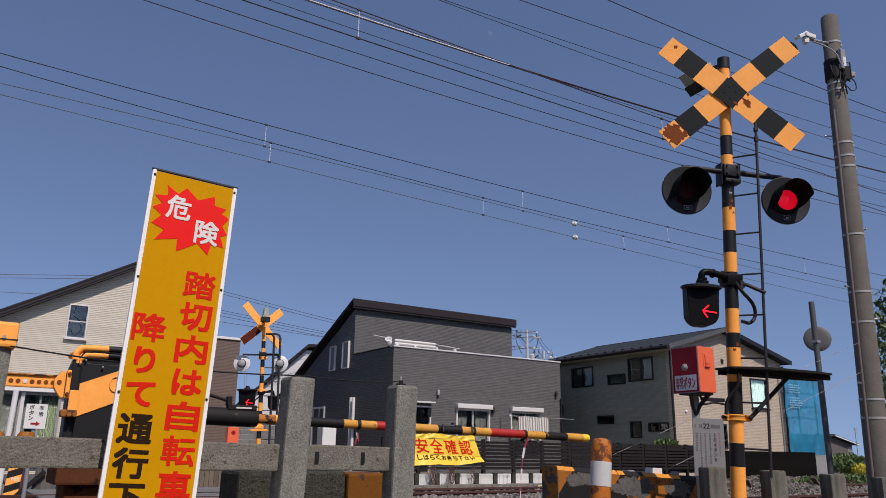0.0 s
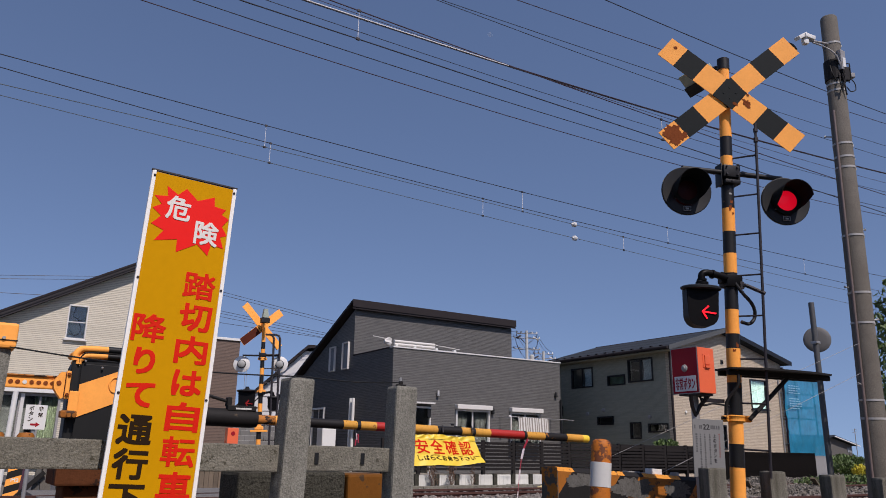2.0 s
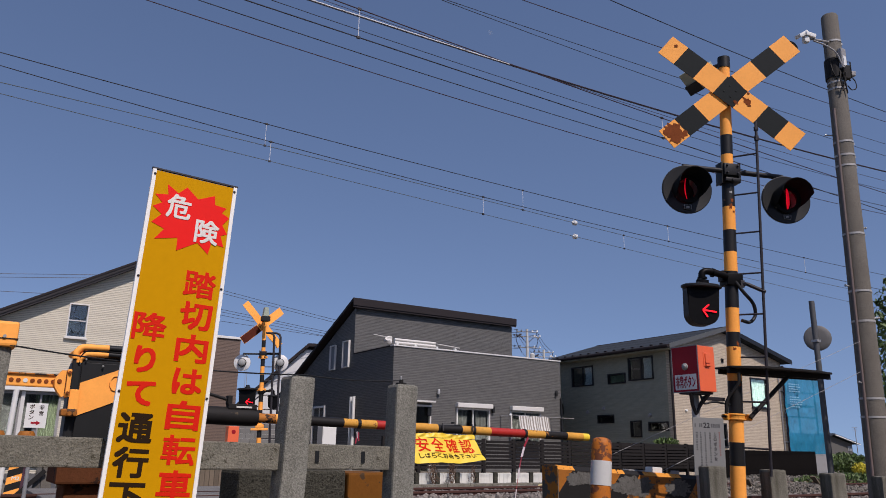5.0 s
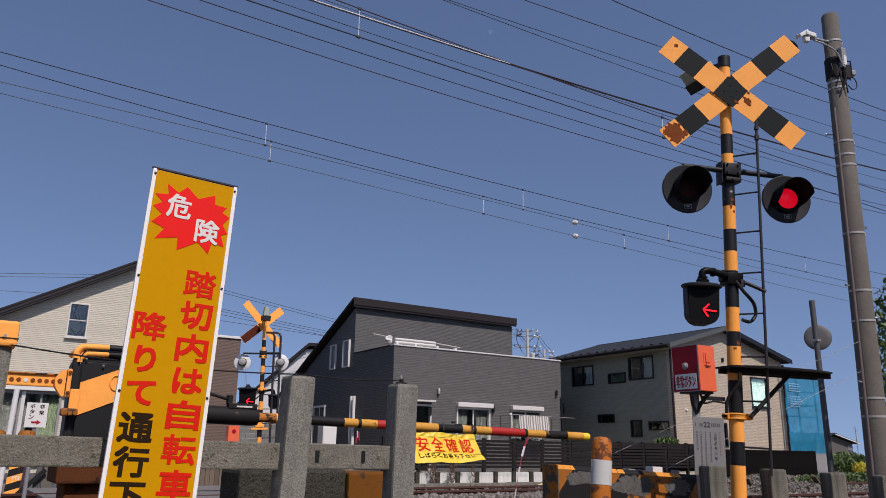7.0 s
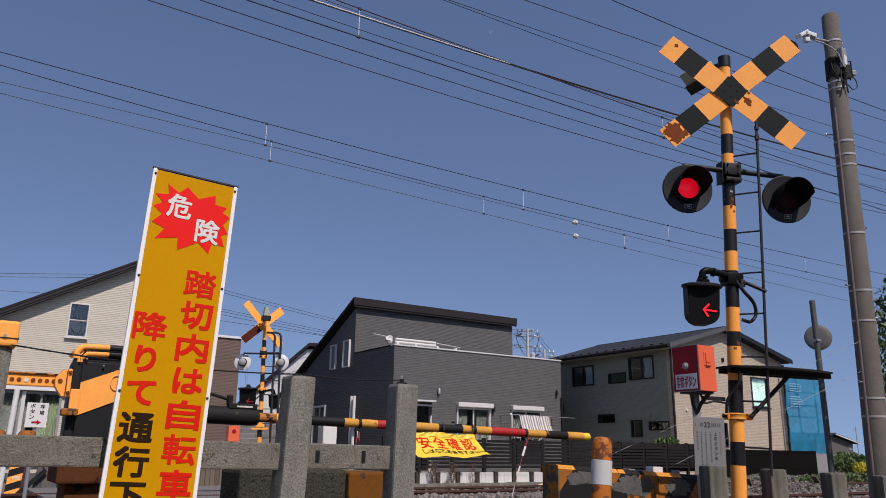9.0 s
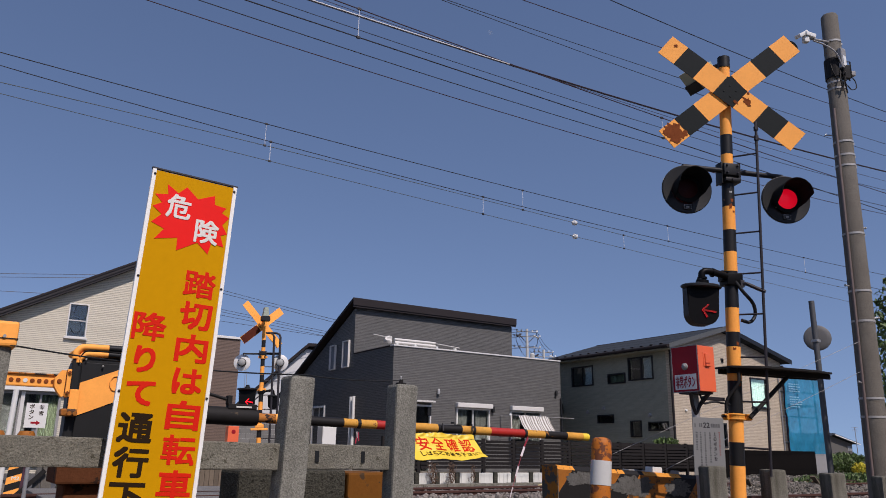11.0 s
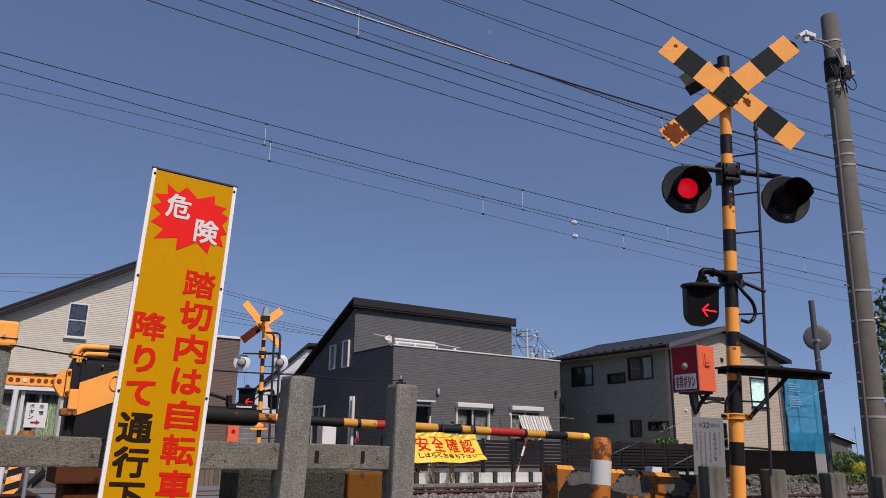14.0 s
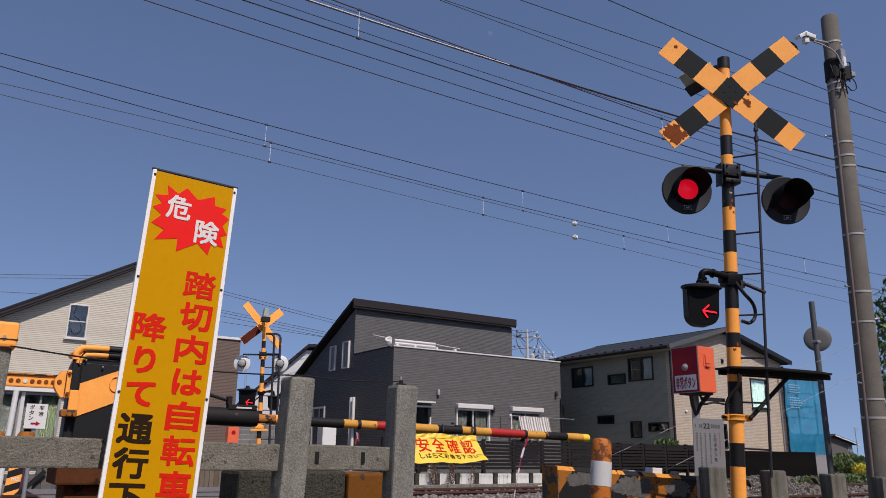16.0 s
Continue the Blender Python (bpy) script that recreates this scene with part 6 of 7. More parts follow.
    bm = B()
    bmesh.ops.create_uvsphere(bm, u_segments=10, v_segments=8, radius=0.045, matrix=Matrix.Translation((0.02, 0, 0.03)))
    part("knob", bm, WHITE_FRAME, d, "", True)


BARGE_GREY = mat("grey_bargeboard", (0.066, 0.070, 0.071), 0.6, 0, 0.12, 4, 40, 0.04)
# curtain whitened so its colour also carries the sky's reflection in the pane
CURTAIN_SKY = mat("sky_reflection_curtain", (0.85, 0.87, 0.88), 0.9, 0, 0.08, 10, 60, 0.1)


def grey_house():
    t = thing("house", FAR, "two-storey house, grey clad side and beige brick gable, slate roof", "house", "houses")
    X0, X1, Y0, Y1 = 19.6, 25.6, 16.53, 22.25
    rx, o, o2, over = 22.24, 0.38, 0.24, 0.30
    zl, zt, zr = 4.140, 4.995, 4.085            # roof edge: left eave, ridge, right eave
    k, k2 = (zt - zl) / (rx - X0 + o), (zt - zr) / (X1 + o2 - rx)
    eh = zl + o * k - 0.13
    e2 = zr + o2 * k2 - 0.13
    fw = [(23.69 - X0, 24.66 - X0, 2.34, 3.38), (22.18 - X0, 22.30 - X0, 3.79, 3.93), (21.3 - X0, 22.2 - X0, 0.95, 1.75)]
    wall("wall", t, (X0, Y0, 0), (1, 0), X1 - X0, e2 - 0.05, 0.18, fw, BEIGE_SIDING, "beige brick pattern cladding")
    bm = B()
    prism(bm, [(X0, e2 - 0.049), (X1, e2 - 0.049), (X1, e2), (rx, zt - 0.13), (X0, eh)], Y0, Y0 + 0.18)
    part("gable", bm, BEIGE_SIDING, t)
    sw = [(20.06, 21.19, 3.08, 3.81), (18.50, 19.34, 3.07, 3.43), (17.25, 18.36, 3.12, 3.905), (19.12, 19.92, 1.735, 2.03), (17.88, 18.38, 1.25, 1.80), (16.74, 17.59, 1.45, 1.74)]
    wall("wall", t, (X0, Y1, 0), (0, -1), Y1 - Y0 - 0.18, eh, 0.18, [(Y1 - b, Y1 - a, c, d) for a, b, c, d in sw], GREY_SIDING, "grey cladding in shade")
    wall("wall", t, (X1, Y0 + 0.18, 0), (0, 1), Y1 - Y0 - 0.18, e2, 0.18, [], GREY_SIDING)
    wall("wall", t, (X1, Y1, 0), (-1, 0), X1 - X0, e2, 0.18, [], GREY_SIDING)
    roof_slab("roof", [(X0 - o, Y0 - over, zl), (rx, Y0 - over, zt), (rx, Y1 + over, zt), (X0 - o, Y1 + over, zl)], 0.10, t, SLATE, "dark slate roof slope")
    roof_slab("roof", [(rx, Y0 - over, zt), (X1 + o2, Y0 - over, zr), (X1 + o2, Y1 + over, zr), (rx, Y1 + over, zt)], 0.10, t, SLATE, "dark slate roof slope")
    for a, c, m in (((X0 - o, zl + 0.02), (rx, zt + 0.02), BARGE_GREY), ((rx, zt + 0.02), (X1 + o2, zr + 0.02), ALU_DARK)):
        bm = B()
        prism(bm, [(a[0], a[1]), (c[0], c[1]), (c[0], c[1] - 0.15), (a[0], a[1] - 0.15)], Y0 - over - 0.03, Y0 - over - 0.003)
        part("bargeboard", bm, m, t)
    part("ridge_cap", tube(B(), [(rx, Y0 - over, zt - 0.008), (rx, Y1 + over - 0.02, zt - 0.008)], 0.028, 8), ROOF, t)
    for i in range(14):
        y = Y0 + 0.1 + i * 0.42
        part("snow_stop", box(B(), X0 - o + 0.14, X0 - o + 0.20, y, y + 0.10, zl + 0.05, zl + 0.085), ROOF, t)
    part("gutter", tube(B(), [(X0 - o - 0.04, Y0 - over, zl - 0.05), (X0 - o - 0.04, Y1 + over, zl - 0.05)], 0.055, 10), ROOF, t, "", True)
    part("soffit", box(B(), X0 - o, X0 - 0.002, Y0 - over + 0.03, Y1 + over - 0.03, zl - 0.14, zl - 0.11), GREY_SIDING, t)
    part("drainpipe", tube(B(), [(X0 - 0.05, Y0 - 0.05, 0), (X0 - 0.05, Y0 - 0.05, eh - 0.1)], 0.04, 10), ROOF, t, "dark drainpipe", True)
    part("drainpipe", tube(B(), [(X1 + 0.02, Y0 - 0.05, 0), (X1 + 0.02, Y0 - 0.05, e2 - 0.1)], 0.05, 10), RED_SHADOW, t, "dark drainpipe", True)
    # green curtain in window 1 stands in for pale green frosted glass
    for i, (a, b, c, d) in enumerate(sw):
        window(t, (X0, Y1, 0), (0, -1), Y1 - b, Y1 - a, c, d, ALU_DARK, 2 if i in (0, 2) else 1, 0.045, sill=False, curtain=(CURTAIN_SKY if i == 0 else CURTAIN, [(Y1 - b + 0.05 + 0.5 * (b - a), Y1 - a - 0.04)]) if i in (0, 2) else ((CURTAIN_GREEN, [(Y1 - b, Y1 - a)]) if i == 1 else None))
    window(t, (X0, Y0, 0), (1, 0), *fw[0], ALU_DARK, 1, 0.04, curtain=(MINT, [(fw[0][0] - 0.05, fw[0][1] + 0.05)]))
    window(t, (X0, Y0, 0), (1, 0), *fw[1], ALU_DARK, 1, 0.03, sill=False)
    window(t, (X0, Y0, 0), (1, 0), *fw[2], ALU_DARK, 1, 0.05, sill=False)
    for y, z in ((19.6, 2.25), (17.5, 1.95), (20.4, 2.15)):
        part("vent", lathe(B(), [(0, 0.07), (0.06, 0.05), (0.07, 0), (0, 0)], 14, pose(X0, y, z) @ turn_to((-1, 0, 0))), PVC, t, "", True)
    part("vent", box(B(), X0 - 0.12, X0 - 0.002, 21.7, 22.0, 2.1, 2.5, 0.03), BLACK, t)
    part("vent", lathe(B(), [(0, 0.06), (0.04, 0.045), (0.048, 0), (0, 0)], 14, pose(20.2, Y0, 2.1) @ turn_to((0, -1, 0))), WHITE_FRAME, t, "", True)
    part("interior", box(B(), X0 + 1.4, X0 + 1.5, Y0 + 1.3, Y1 - 0.3, 0, e2), INSIDE, t)
    part("interior_floor", box(B(), X0 + 0.2, X1 - 0.2, Y0 + 0.2, Y1 - 0.3, 2.0, 2.05), INSIDE, t)


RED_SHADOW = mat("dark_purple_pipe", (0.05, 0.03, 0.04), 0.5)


def cream_house():
    t = thing("house", FAR, "cream board-clad house with a steep dark roof edge across the track", "house", "houses")
    X0, X1, Y0, Y1 = -1.45, 4.15, 18.0, 25.0
    k = 0.55
    zr = lambda x: 4.59 + k * (x - 3.25)
    zw = lambda x: zr(x) + 0.08
    win = (2.0, 2.40, 2.99, 3.735)
    lw = (0.95, 2.10, 0.35, 1.80)
    wall("wall", t, (X0, Y0, 0), (1, 0), X1 - X0, 2.0, 0.18, [(lw[0] - X0, lw[1] - X0, lw[2], lw[3])], CREAM_SIDING)
    bm = B()
    # upper wall is cut by the roof slope; built in strips round the window
    def strip(xa, xb, z0, z1a, z1b):
        prism(bm, [(xa, z0), (xb, z0), (xb, z1b), (xa, z1a)], Y0, Y0 + 0.18)
    x_low = 3.25 + (2.001 - 4.59) / k
    strip(x_low, win[0], 2.001, 2.0815, zw(win[0]))
    strip(win[1], X1, 2.001, zw(win[1]), zw(X1))
    strip(win[0], win[1], 2.001, win[2], win[2])
    strip(win[0], win[1], win[3], zw(win[0]), zw(win[1]))
    part("wall", bm, CREAM_SIDING, t)
    wall("wall", t, (X1, Y0 + 0.18, 0), (0, 1), Y1 - Y0 - 0.18, zr(X1) - 0.1, 0.18, [], CREAM_SIDING)
    xl = -1.75
    wall("wall", t, (X0, Y1 - 0.18, 0), (0, -1), Y1 - Y0 - 0.361, zr(X0) - 0.02, 0.18, [], CREAM_SIDING)
    part("wall", prism(B(), [(X0, 0), (X1 - 0.001, 0), (X1 - 0.001, zr(X1) - 0.02), (X0, zr(X0) - 0.02)], Y1 - 0.179, Y1 - 0.001), CREAM_SIDING, t)
    roof_slab("roof", [(xl, Y0 - 0.26, zr(xl) + 0.24), (X1 + 0.3, Y0 - 0.26, zr(X1 + 0.3) + 0.24), (X1 + 0.3, Y1, zr(X1 + 0.3) + 0.24), (xl, Y1, zr(xl) + 0.24)], 0.05, t, ROOF, "dark roof")
    board = mat("brown_bargeboard", (0.034, 0.031, 0.033), 0.7, spec=0.2)
    for hi, lo, y in ((0.186, 0.125, Y0 - 0.245), (0.124, 0.075, Y0 - 0.225)):
        bm = prism(B(), [(xl, zr(xl) + hi), (X1 + 0.3, zr(X1 + 0.3) + hi), (X1 + 0.3, zr(X1 + 0.3) + lo), (xl, zr(xl) + lo)], y, y + 0.03)
        part("bargeboard", bm, board, t, "brown bargeboard")
    roof_slab("soffit", [(xl, Y0 - 0.19, zr(xl) + 0.12), (X1, Y0 - 0.19, zr(X1) + 0.12), (X1, Y0, zr(X1) + 0.12), (xl, Y0, zr(xl) + 0.12)], 0.03, t, INSIDE)
    window(t, (0, Y0, 0), (1, 0), *win, ALU_LIGHT, 2, 0.026, horizontal=True)
    # added grey panel: the glass's pale sky reflection put in as colour
    part("interior", box(B(), win[0] - 0.3, win[1] + 0.3, Y0 + 0.5, Y0 + 0.55, 2.8, 3.9), CURTAIN_GREY, t)
    part("lead", tube(B(), bent([(2.15, Y0 + 0.06, 3.7), (2.12, Y0 + 0.06, 3.5), (2.22, Y0 + 0.06, 3.42), (2.30, Y0 + 0.06, 3.2), (2.18, Y0 + 0.06, 3.08), (2.08, Y0 + 0.06, 3.2)]), 0.012, 6), BLACK, t, "dark lead hanging behind the glass")
    window(t, (0, Y0, 0), (1, 0), *lw, PVC, 3, 0.05, curtain=(CURTAIN_GREEN, [(1.62, 2.10)]))
    # no curtain known here: panel colours in the left pane's grey reflection
    part("curtain", box(B(), 0.98, 1.50, Y0 + 0.12, Y0 + 0.13, 0.40, 1.76), CURTAIN_DULL, t, "dull grey-green panel standing in for the reflection in the glass")
    part("mullion", box(B(), 1.345, 1.415, Y0 - 0.05, Y0 + 0.02, 0.40, 1.80, 0.006), ALU_LIGHT, t, "white sash post")
    part("shutter_box", box(B(), 0.85, 2.2, Y0 - 0.14, Y0 - 0.002, 1.81, 1.93, 0.01), WHITE_FRAME, t)
    part("interior", box(B(), 0.5, 4, Y0 + 1.5, Y0 + 1.6, 0, 2.6), INSIDE, t)


BLOCKS = mat("grey_blocks", (0.16, 0.16, 0.155), 0.95, 0, 0.3, 4, 50, 0.2, piece=0.25)


def far_buildings():
    t = thing("building", FAR, "narrow brown board-clad building", "building", "far houses")
    part("wall", box(B(), 4.3, 7.8, 24.0, 30, 0, 4.12), BROWN_SIDING, t)
    part("coping", box(B(), 4.25, 7.85, 23.95, 30.05, 4.122, 4.20, 0.01), WHITE_FRAME, t)
    t = thing("house", FAR @ pose(13.5, 36, 0, 0, 0, -20), "white house with a dark gable roof", "house", "far houses")
    bm = B()
    prism(bm, [(-1.6, 0), (5.5, 0), (5.5, 5.0), (2.1, 5.56), (1.5, 5.56), (-1.6, 2.62)], 0, 3)
    part("wall", bm, WHITE_WALL, t)
    bm = B()
    prism(bm, [(-2.2, 2.3), (1.6, 5.86), (2.6, 5.84), (2.6, 5.70), (1.62, 5.70), (-2.2, 2.12)], -0.25, 3.2)
    part("roof", bm, ROOF, t)
    # added wall, covers the bright foot of the white house in place of clutter
    t = thing("block_wall", FAR, "low grey stand-in wall of blocks for the dim clutter behind the crossing", "wall")
    for i in range(10):
        for j in range(9):
            part("block", box(B(), 8.6 + 0.4 * i + 0.2 * (j % 2), 8.992 + 0.4 * i + 0.2 * (j % 2), 31.0, 31.12, 0.2 * j - 0.1, 0.2 * j + 0.092, 0.0), BLOCKS, t)
    far = Matrix.Translation(Vector(EYE) * -0.6) @ Matrix.Scale(1.6, 4)
    t = thing("house", far, "low far house with a dark roof and white eaves board", "house", "far houses")
    part("wall", prism(B(), [(66.0, 0), (72.0, 0), (72.0, 1.86), (68.6, 2.56), (66.0, 2.0)], 40.0, 45.0), INSIDE, t)
    part("roof", prism(B(), [(68.6, 2.78), (72.6, 1.95), (72.6, 1.84), (68.6, 2.66), (65.4, 1.95), (65.4, 2.08)], 39.6, 45.4), SLATE, t)
    part("eaves_board", prism(B(), [(68.6, 2.69), (72.62, 1.875), (72.62, 1.80), (68.6, 2.60)], 39.5, 39.59), WHITE_FRAME, t, "white eaves board")
    part("window", box(B(), 71.2, 71.9, 39.97, 39.999, 1.25, 1.70), CURTAIN_GREY, t)
    t = thing("house", far, "far house with a grey tiled roof", "house", "far houses")
    part("wall", box(B(), 69.6, 75.6, 47.0, 52.0, 0, 2.12), WHITE_WALL, t)
    part("roof", prism(B(), [(69.0, 2.05), (76.2, 2.05), (75.2, 3.02), (70.4, 3.02)], 46.6, 52.4), SLATE, t, "grey tiled roof")
    part("gutter", tube(B(), [(69.0, 46.55, 2.06), (76.2, 46.55, 2.06)], 0.05, 6), WHITE_WALL, t)
    part("window", box(B(), 73.0, 74.4, 46.95, 46.998, 1.0, 1.75), ALU_DARK, t)
    t = thing("aerial_mast", far @ pose(71.4, 39.2, 0), "thin television aerial mast on a far roof", "aerial")
    part("pole", tube(B(), [(0, 0, 0), (0, 0, 3.40)], 0.035, 6), STEEL, t)
    for z, w in ((3.36, 0.5), (3.2, 0.35), (3.05, 0.4)):
        part("element", tube(B(), [(-w, 0, z), (w, 0, z)], 0.015, 5), STEEL, t)


FADED_PRINT = mat("faded_print", (0.16, 0.34, 0.46), 0.7)
HOARDING = mat("dark_brown_hoarding", (0.007, 0.006, 0.0055), 0.95, 0, 0.3, 3, 40, 0.1, spec=0.05)


def net_scaffold():
    t = thing("scaffold", FAR, "building site scaffold wrapped in blue mesh sheeting", "scaffold")
    bm = B()
    n, k = 40, 40
    x0, x1, z0, z1, y = 25.36, 27.78, 0.72, 3.55, 16.3
    g = [[bm.verts.new((x0 + (x1 - x0) * i / n, y + 0.06 * noise.noise((i * 0.22, j * 0.10, 1)) + 0.03 * noise.noise((i * 0.6, j * 0.35, 5)), z0 + (z1 - z0) * j / k)) for i in range(n + 1)] for j in range(k + 1)]
    for a, c in zip(g, g[1:]):
        for i in range(n):
            bm.faces.new((a[i], a[i + 1], c[i + 1], c[i]))
    sheet = part("mesh_sheet", bm, BLUE_MESH, t, "translucent blue mesh sheet", True)
    rnd = random.Random(6)
    for k in range(9):
        zz = 3.22 - 0.085 * k - (0.12 if k > 3 else 0)
        xx = 25.5
        bm = B()
        while xx < 26.15 - 0.05 * (k % 3):
            w = rnd.uniform(0.05, 0.16)
            box(bm, xx, xx + w, y - 0.085, y - 0.080, zz, zz + 0.035)
            xx += w + 0.03
        part("print_bars", bm, FADED_PRINT, sheet, "faded pale printing")
    for x in (25.35, 26.4, 27.52):
        part("standard", tube(B(), [(x, 16.5, 0), (x, 16.5, 3.6)], 0.03, 8), STEEL, t)
    part("standard", tube(B(), [(27.82, 16.3, 0), (27.80, 16.3, 3.75)], 0.06, 10), DARK_STEEL, t)
    for z in (1.2, 2.1, 3.0, 3.55):
        part("ledger", tube(B(), [(25.3, 16.5, z), (27.55, 16.5, z)], 0.025, 8), STEEL, t)
    part("deck", box(B(), 25.3, 27.5, 16.55, 17.3, 2.5, 2.56), BOARD, t)
    s = thing("site_hoarding", (0, 0, 0), "dark low hoarding below the scaffold", "hoarding")
    part("panel", box(B(), 20.5, 25.7, 15.6, 15.65, -0.1, 0.88, 0.01), HOARDING, s)
    part("end_panel", box(B(), 25.72, 26.7, 15.66, 15.70, -0.1, 0.80, 0.01), PVC, s, "bare grey end panel")


def slat_fence():
    """Dark horizontal-slat fence on a row of white slabs between concrete posts."""
    t = thing("slat_fence", (0, 16.0, 0), "dark brown horizontal slat fence in front of the house", "fence")
    x0, x1 = 8.83, 20.6
    sl = [0.306 + i * 0.090 for i in range(8)]
    x = x0
    while x < x1:
        part("post", box(B(), x - 0.045, x + 0.045, 0.02, 0.09, 0.0, 1.045, 0.005), FENCE_DARK, t)
        for z in sl:
            part("slat", box(B(), x + 0.046, min(x + 0.97, x1) - 0.046, 0.0, 0.02, z, z + 0.066), FENCE_DARK, t)
        x += 0.97
    part("backing", box(B(), 16.2, x1, 0.11, 0.13, 0.2, 1.025), FENCE_DARK, t)
    w = thing("slab_wall", (0, 15.6, 0), "row of white concrete slabs between short posts", "slab wall")
    x = 8.9
    while x < 14.2:
        part("post", box(B(), x - 0.055, x + 0.055, -0.06, 0.05, -0.1, 0.235, 0.008), CONCRETE_DARK, w)
        part("slab", box(B(), x + 0.062, x + 0.508, -0.015, 0.03, -0.1, 0.215, 0.006), WHITE_SLAB, w)
        for k in range(3):
            part("slab_rib", box(B(), x + 0.13 + 0.13 * k, x + 0.15 + 0.13 * k, -0.022, -0.0155, -0.1, 0.205, 0.002), WHITE_SLAB, w)
        x += 0.57
    k = thing("kerb", (0, 14.3, 0), "pale concrete kerb along the track", "kerb", kind="structure")
    for i in range(27):
        part("stone", box(B(), 5.8 + 0.6 * i, 6.39 + 0.6 * i, -0.14, 0.14, -0.1, 0.035 - 0.004 * (i % 3), 0.012), CONCRETE, k)


# ---- plants ----
def leaf_cloud(name, centre, size, count, leaf, seed, material, label, category, stems=3):
    rnd = random.Random(seed)
    t = thing(name, centre, label, category)
    verts, faces = [], []
    for _ in range(count):
        while True:
            p = Vector((rnd.uniform(-1, 1), rnd.uniform(-1, 1), rnd.uniform(-1, 1)))
            if p.length < 1 and p.length > 0.3 and noise.noise(p * 2.3 + Vector((seed, 0, 0))) > -0.12:
                break
        p = Vector((p.x * size[0], p.y * size[1], p.z * size[2] + size[2]))
        e = Euler((rnd.uniform(0, 6), rnd.uniform(0, 6), rnd.uniform(0, 6))).to_matrix()
        s = leaf * rnd.uniform(0.6, 1.3)
        k = len(verts)
        verts += [p + e @ Vector(q) * s for q in ((-1, 0, 0), (0, -0.45, 0.1), (1, 0, 0), (0, 0.45, 0.1))]
        faces.append((k, k + 1, k + 2, k + 3))
    me = bpy.data.meshes.new("foliage")
    me.from_pydata([tuple(v) for v in verts], [], faces)
    me.materials.append(material)
    ob = new("foliage", me)
    ob.parent = t
    for i in range(stems):
        a = 2 * math.pi * i / stems
        top = Vector((size[0] * 0.5 * math.cos(a), size[1] * 0.5 * math.sin(a), size[2] * 1.3))
        part("stem", tube(B(), [(0, 0, -0.05 if centre[2] < 0.2 else -centre[2]), top * 0.5, top], [0.03, 0.02, 0.006], 6), BARK, t)
    return t


def plants():
    leaf_cloud("tree", (11.2, 4.95, 0.3), (0.75, 0.8, 1.6), 6200, 0.045, 2, LEAF, "dark green leafy tree beside the utility pole", "tree")
    leaf_cloud("shrub", (18.85, 16.25, 0.86), (0.62, 0.10, 0.17), 330, 0.080, 5, LEAF, "small green shrub showing over the fence", "shrub")
    leaf_cloud("shrub", (34.0, 19.2, 0.02), (1.30, 0.9, 0.44), 2600, 0.075, 6, LEAF, "green shrub on the embankment", "shrub")
    leaf_cloud("shrub", (33.6, 18.45, -0.05), (0.40, 0.3, 0.27), 900, 0.055, 7, LEAF_YELLOW, "yellow flowering bush beside the track", "shrub")
    leaf_cloud("shrub", (21, 11.8, -0.1), (2.6, 0.6, 0.20), 2400, 0.05, 8, LEAF, "low weeds beside the track", "shrub")
    rnd = random.Random(12)
    for x, many in ((9.86, 170), (10.36, 170), (10.97, 60)):
        t = thing("dry_vine", (x, 15.45, -0.05), "dry brown climbing plant on the slab wall", "plant", "dry vines")
        for i in range(9 if many > 100 else 4):
            pts = [Vector((0, 0, 0))]
            for j in range(6):
                pts.append(pts[-1] + Vector((rnd.uniform(-0.05, 0.06), rnd.uniform(-0.03, 0.03), 0.08)))
            part("stem", tube(B(), pts, [0.006] * 6 + [0.002], 5), DRY, t)
        verts, faces = [], []
        for i in range(many):
            p = Vector((rnd.gauss(0, 0.07), rnd.gauss(0, 0.04), rnd.uniform(0.0, 0.5)))
            e = Euler((rnd.uniform(0, 6), rnd.uniform(0, 6), 0)).to_matrix()
            k = len(verts)
            verts += [p + e @ Vector(q) * 0.022 for q in ((-1, 0, 0), (0, -0.5, 0), (1, 0, 0), (0, 0.5, 0))]
            faces.append((k, k + 1, k + 2, k + 3))
        me = bpy.data.meshes.new("dry_leaves")
        me.from_pydata([tuple(v) for v in verts], [], faces)
        me.materials.append(DRY)
        new("dry_leaves", me).parent = t


PALE_POLE = mat("pale_pole_concrete", (0.42, 0.42, 0.40), 0.9, 0, 0.2, 3, 30, 0.1)


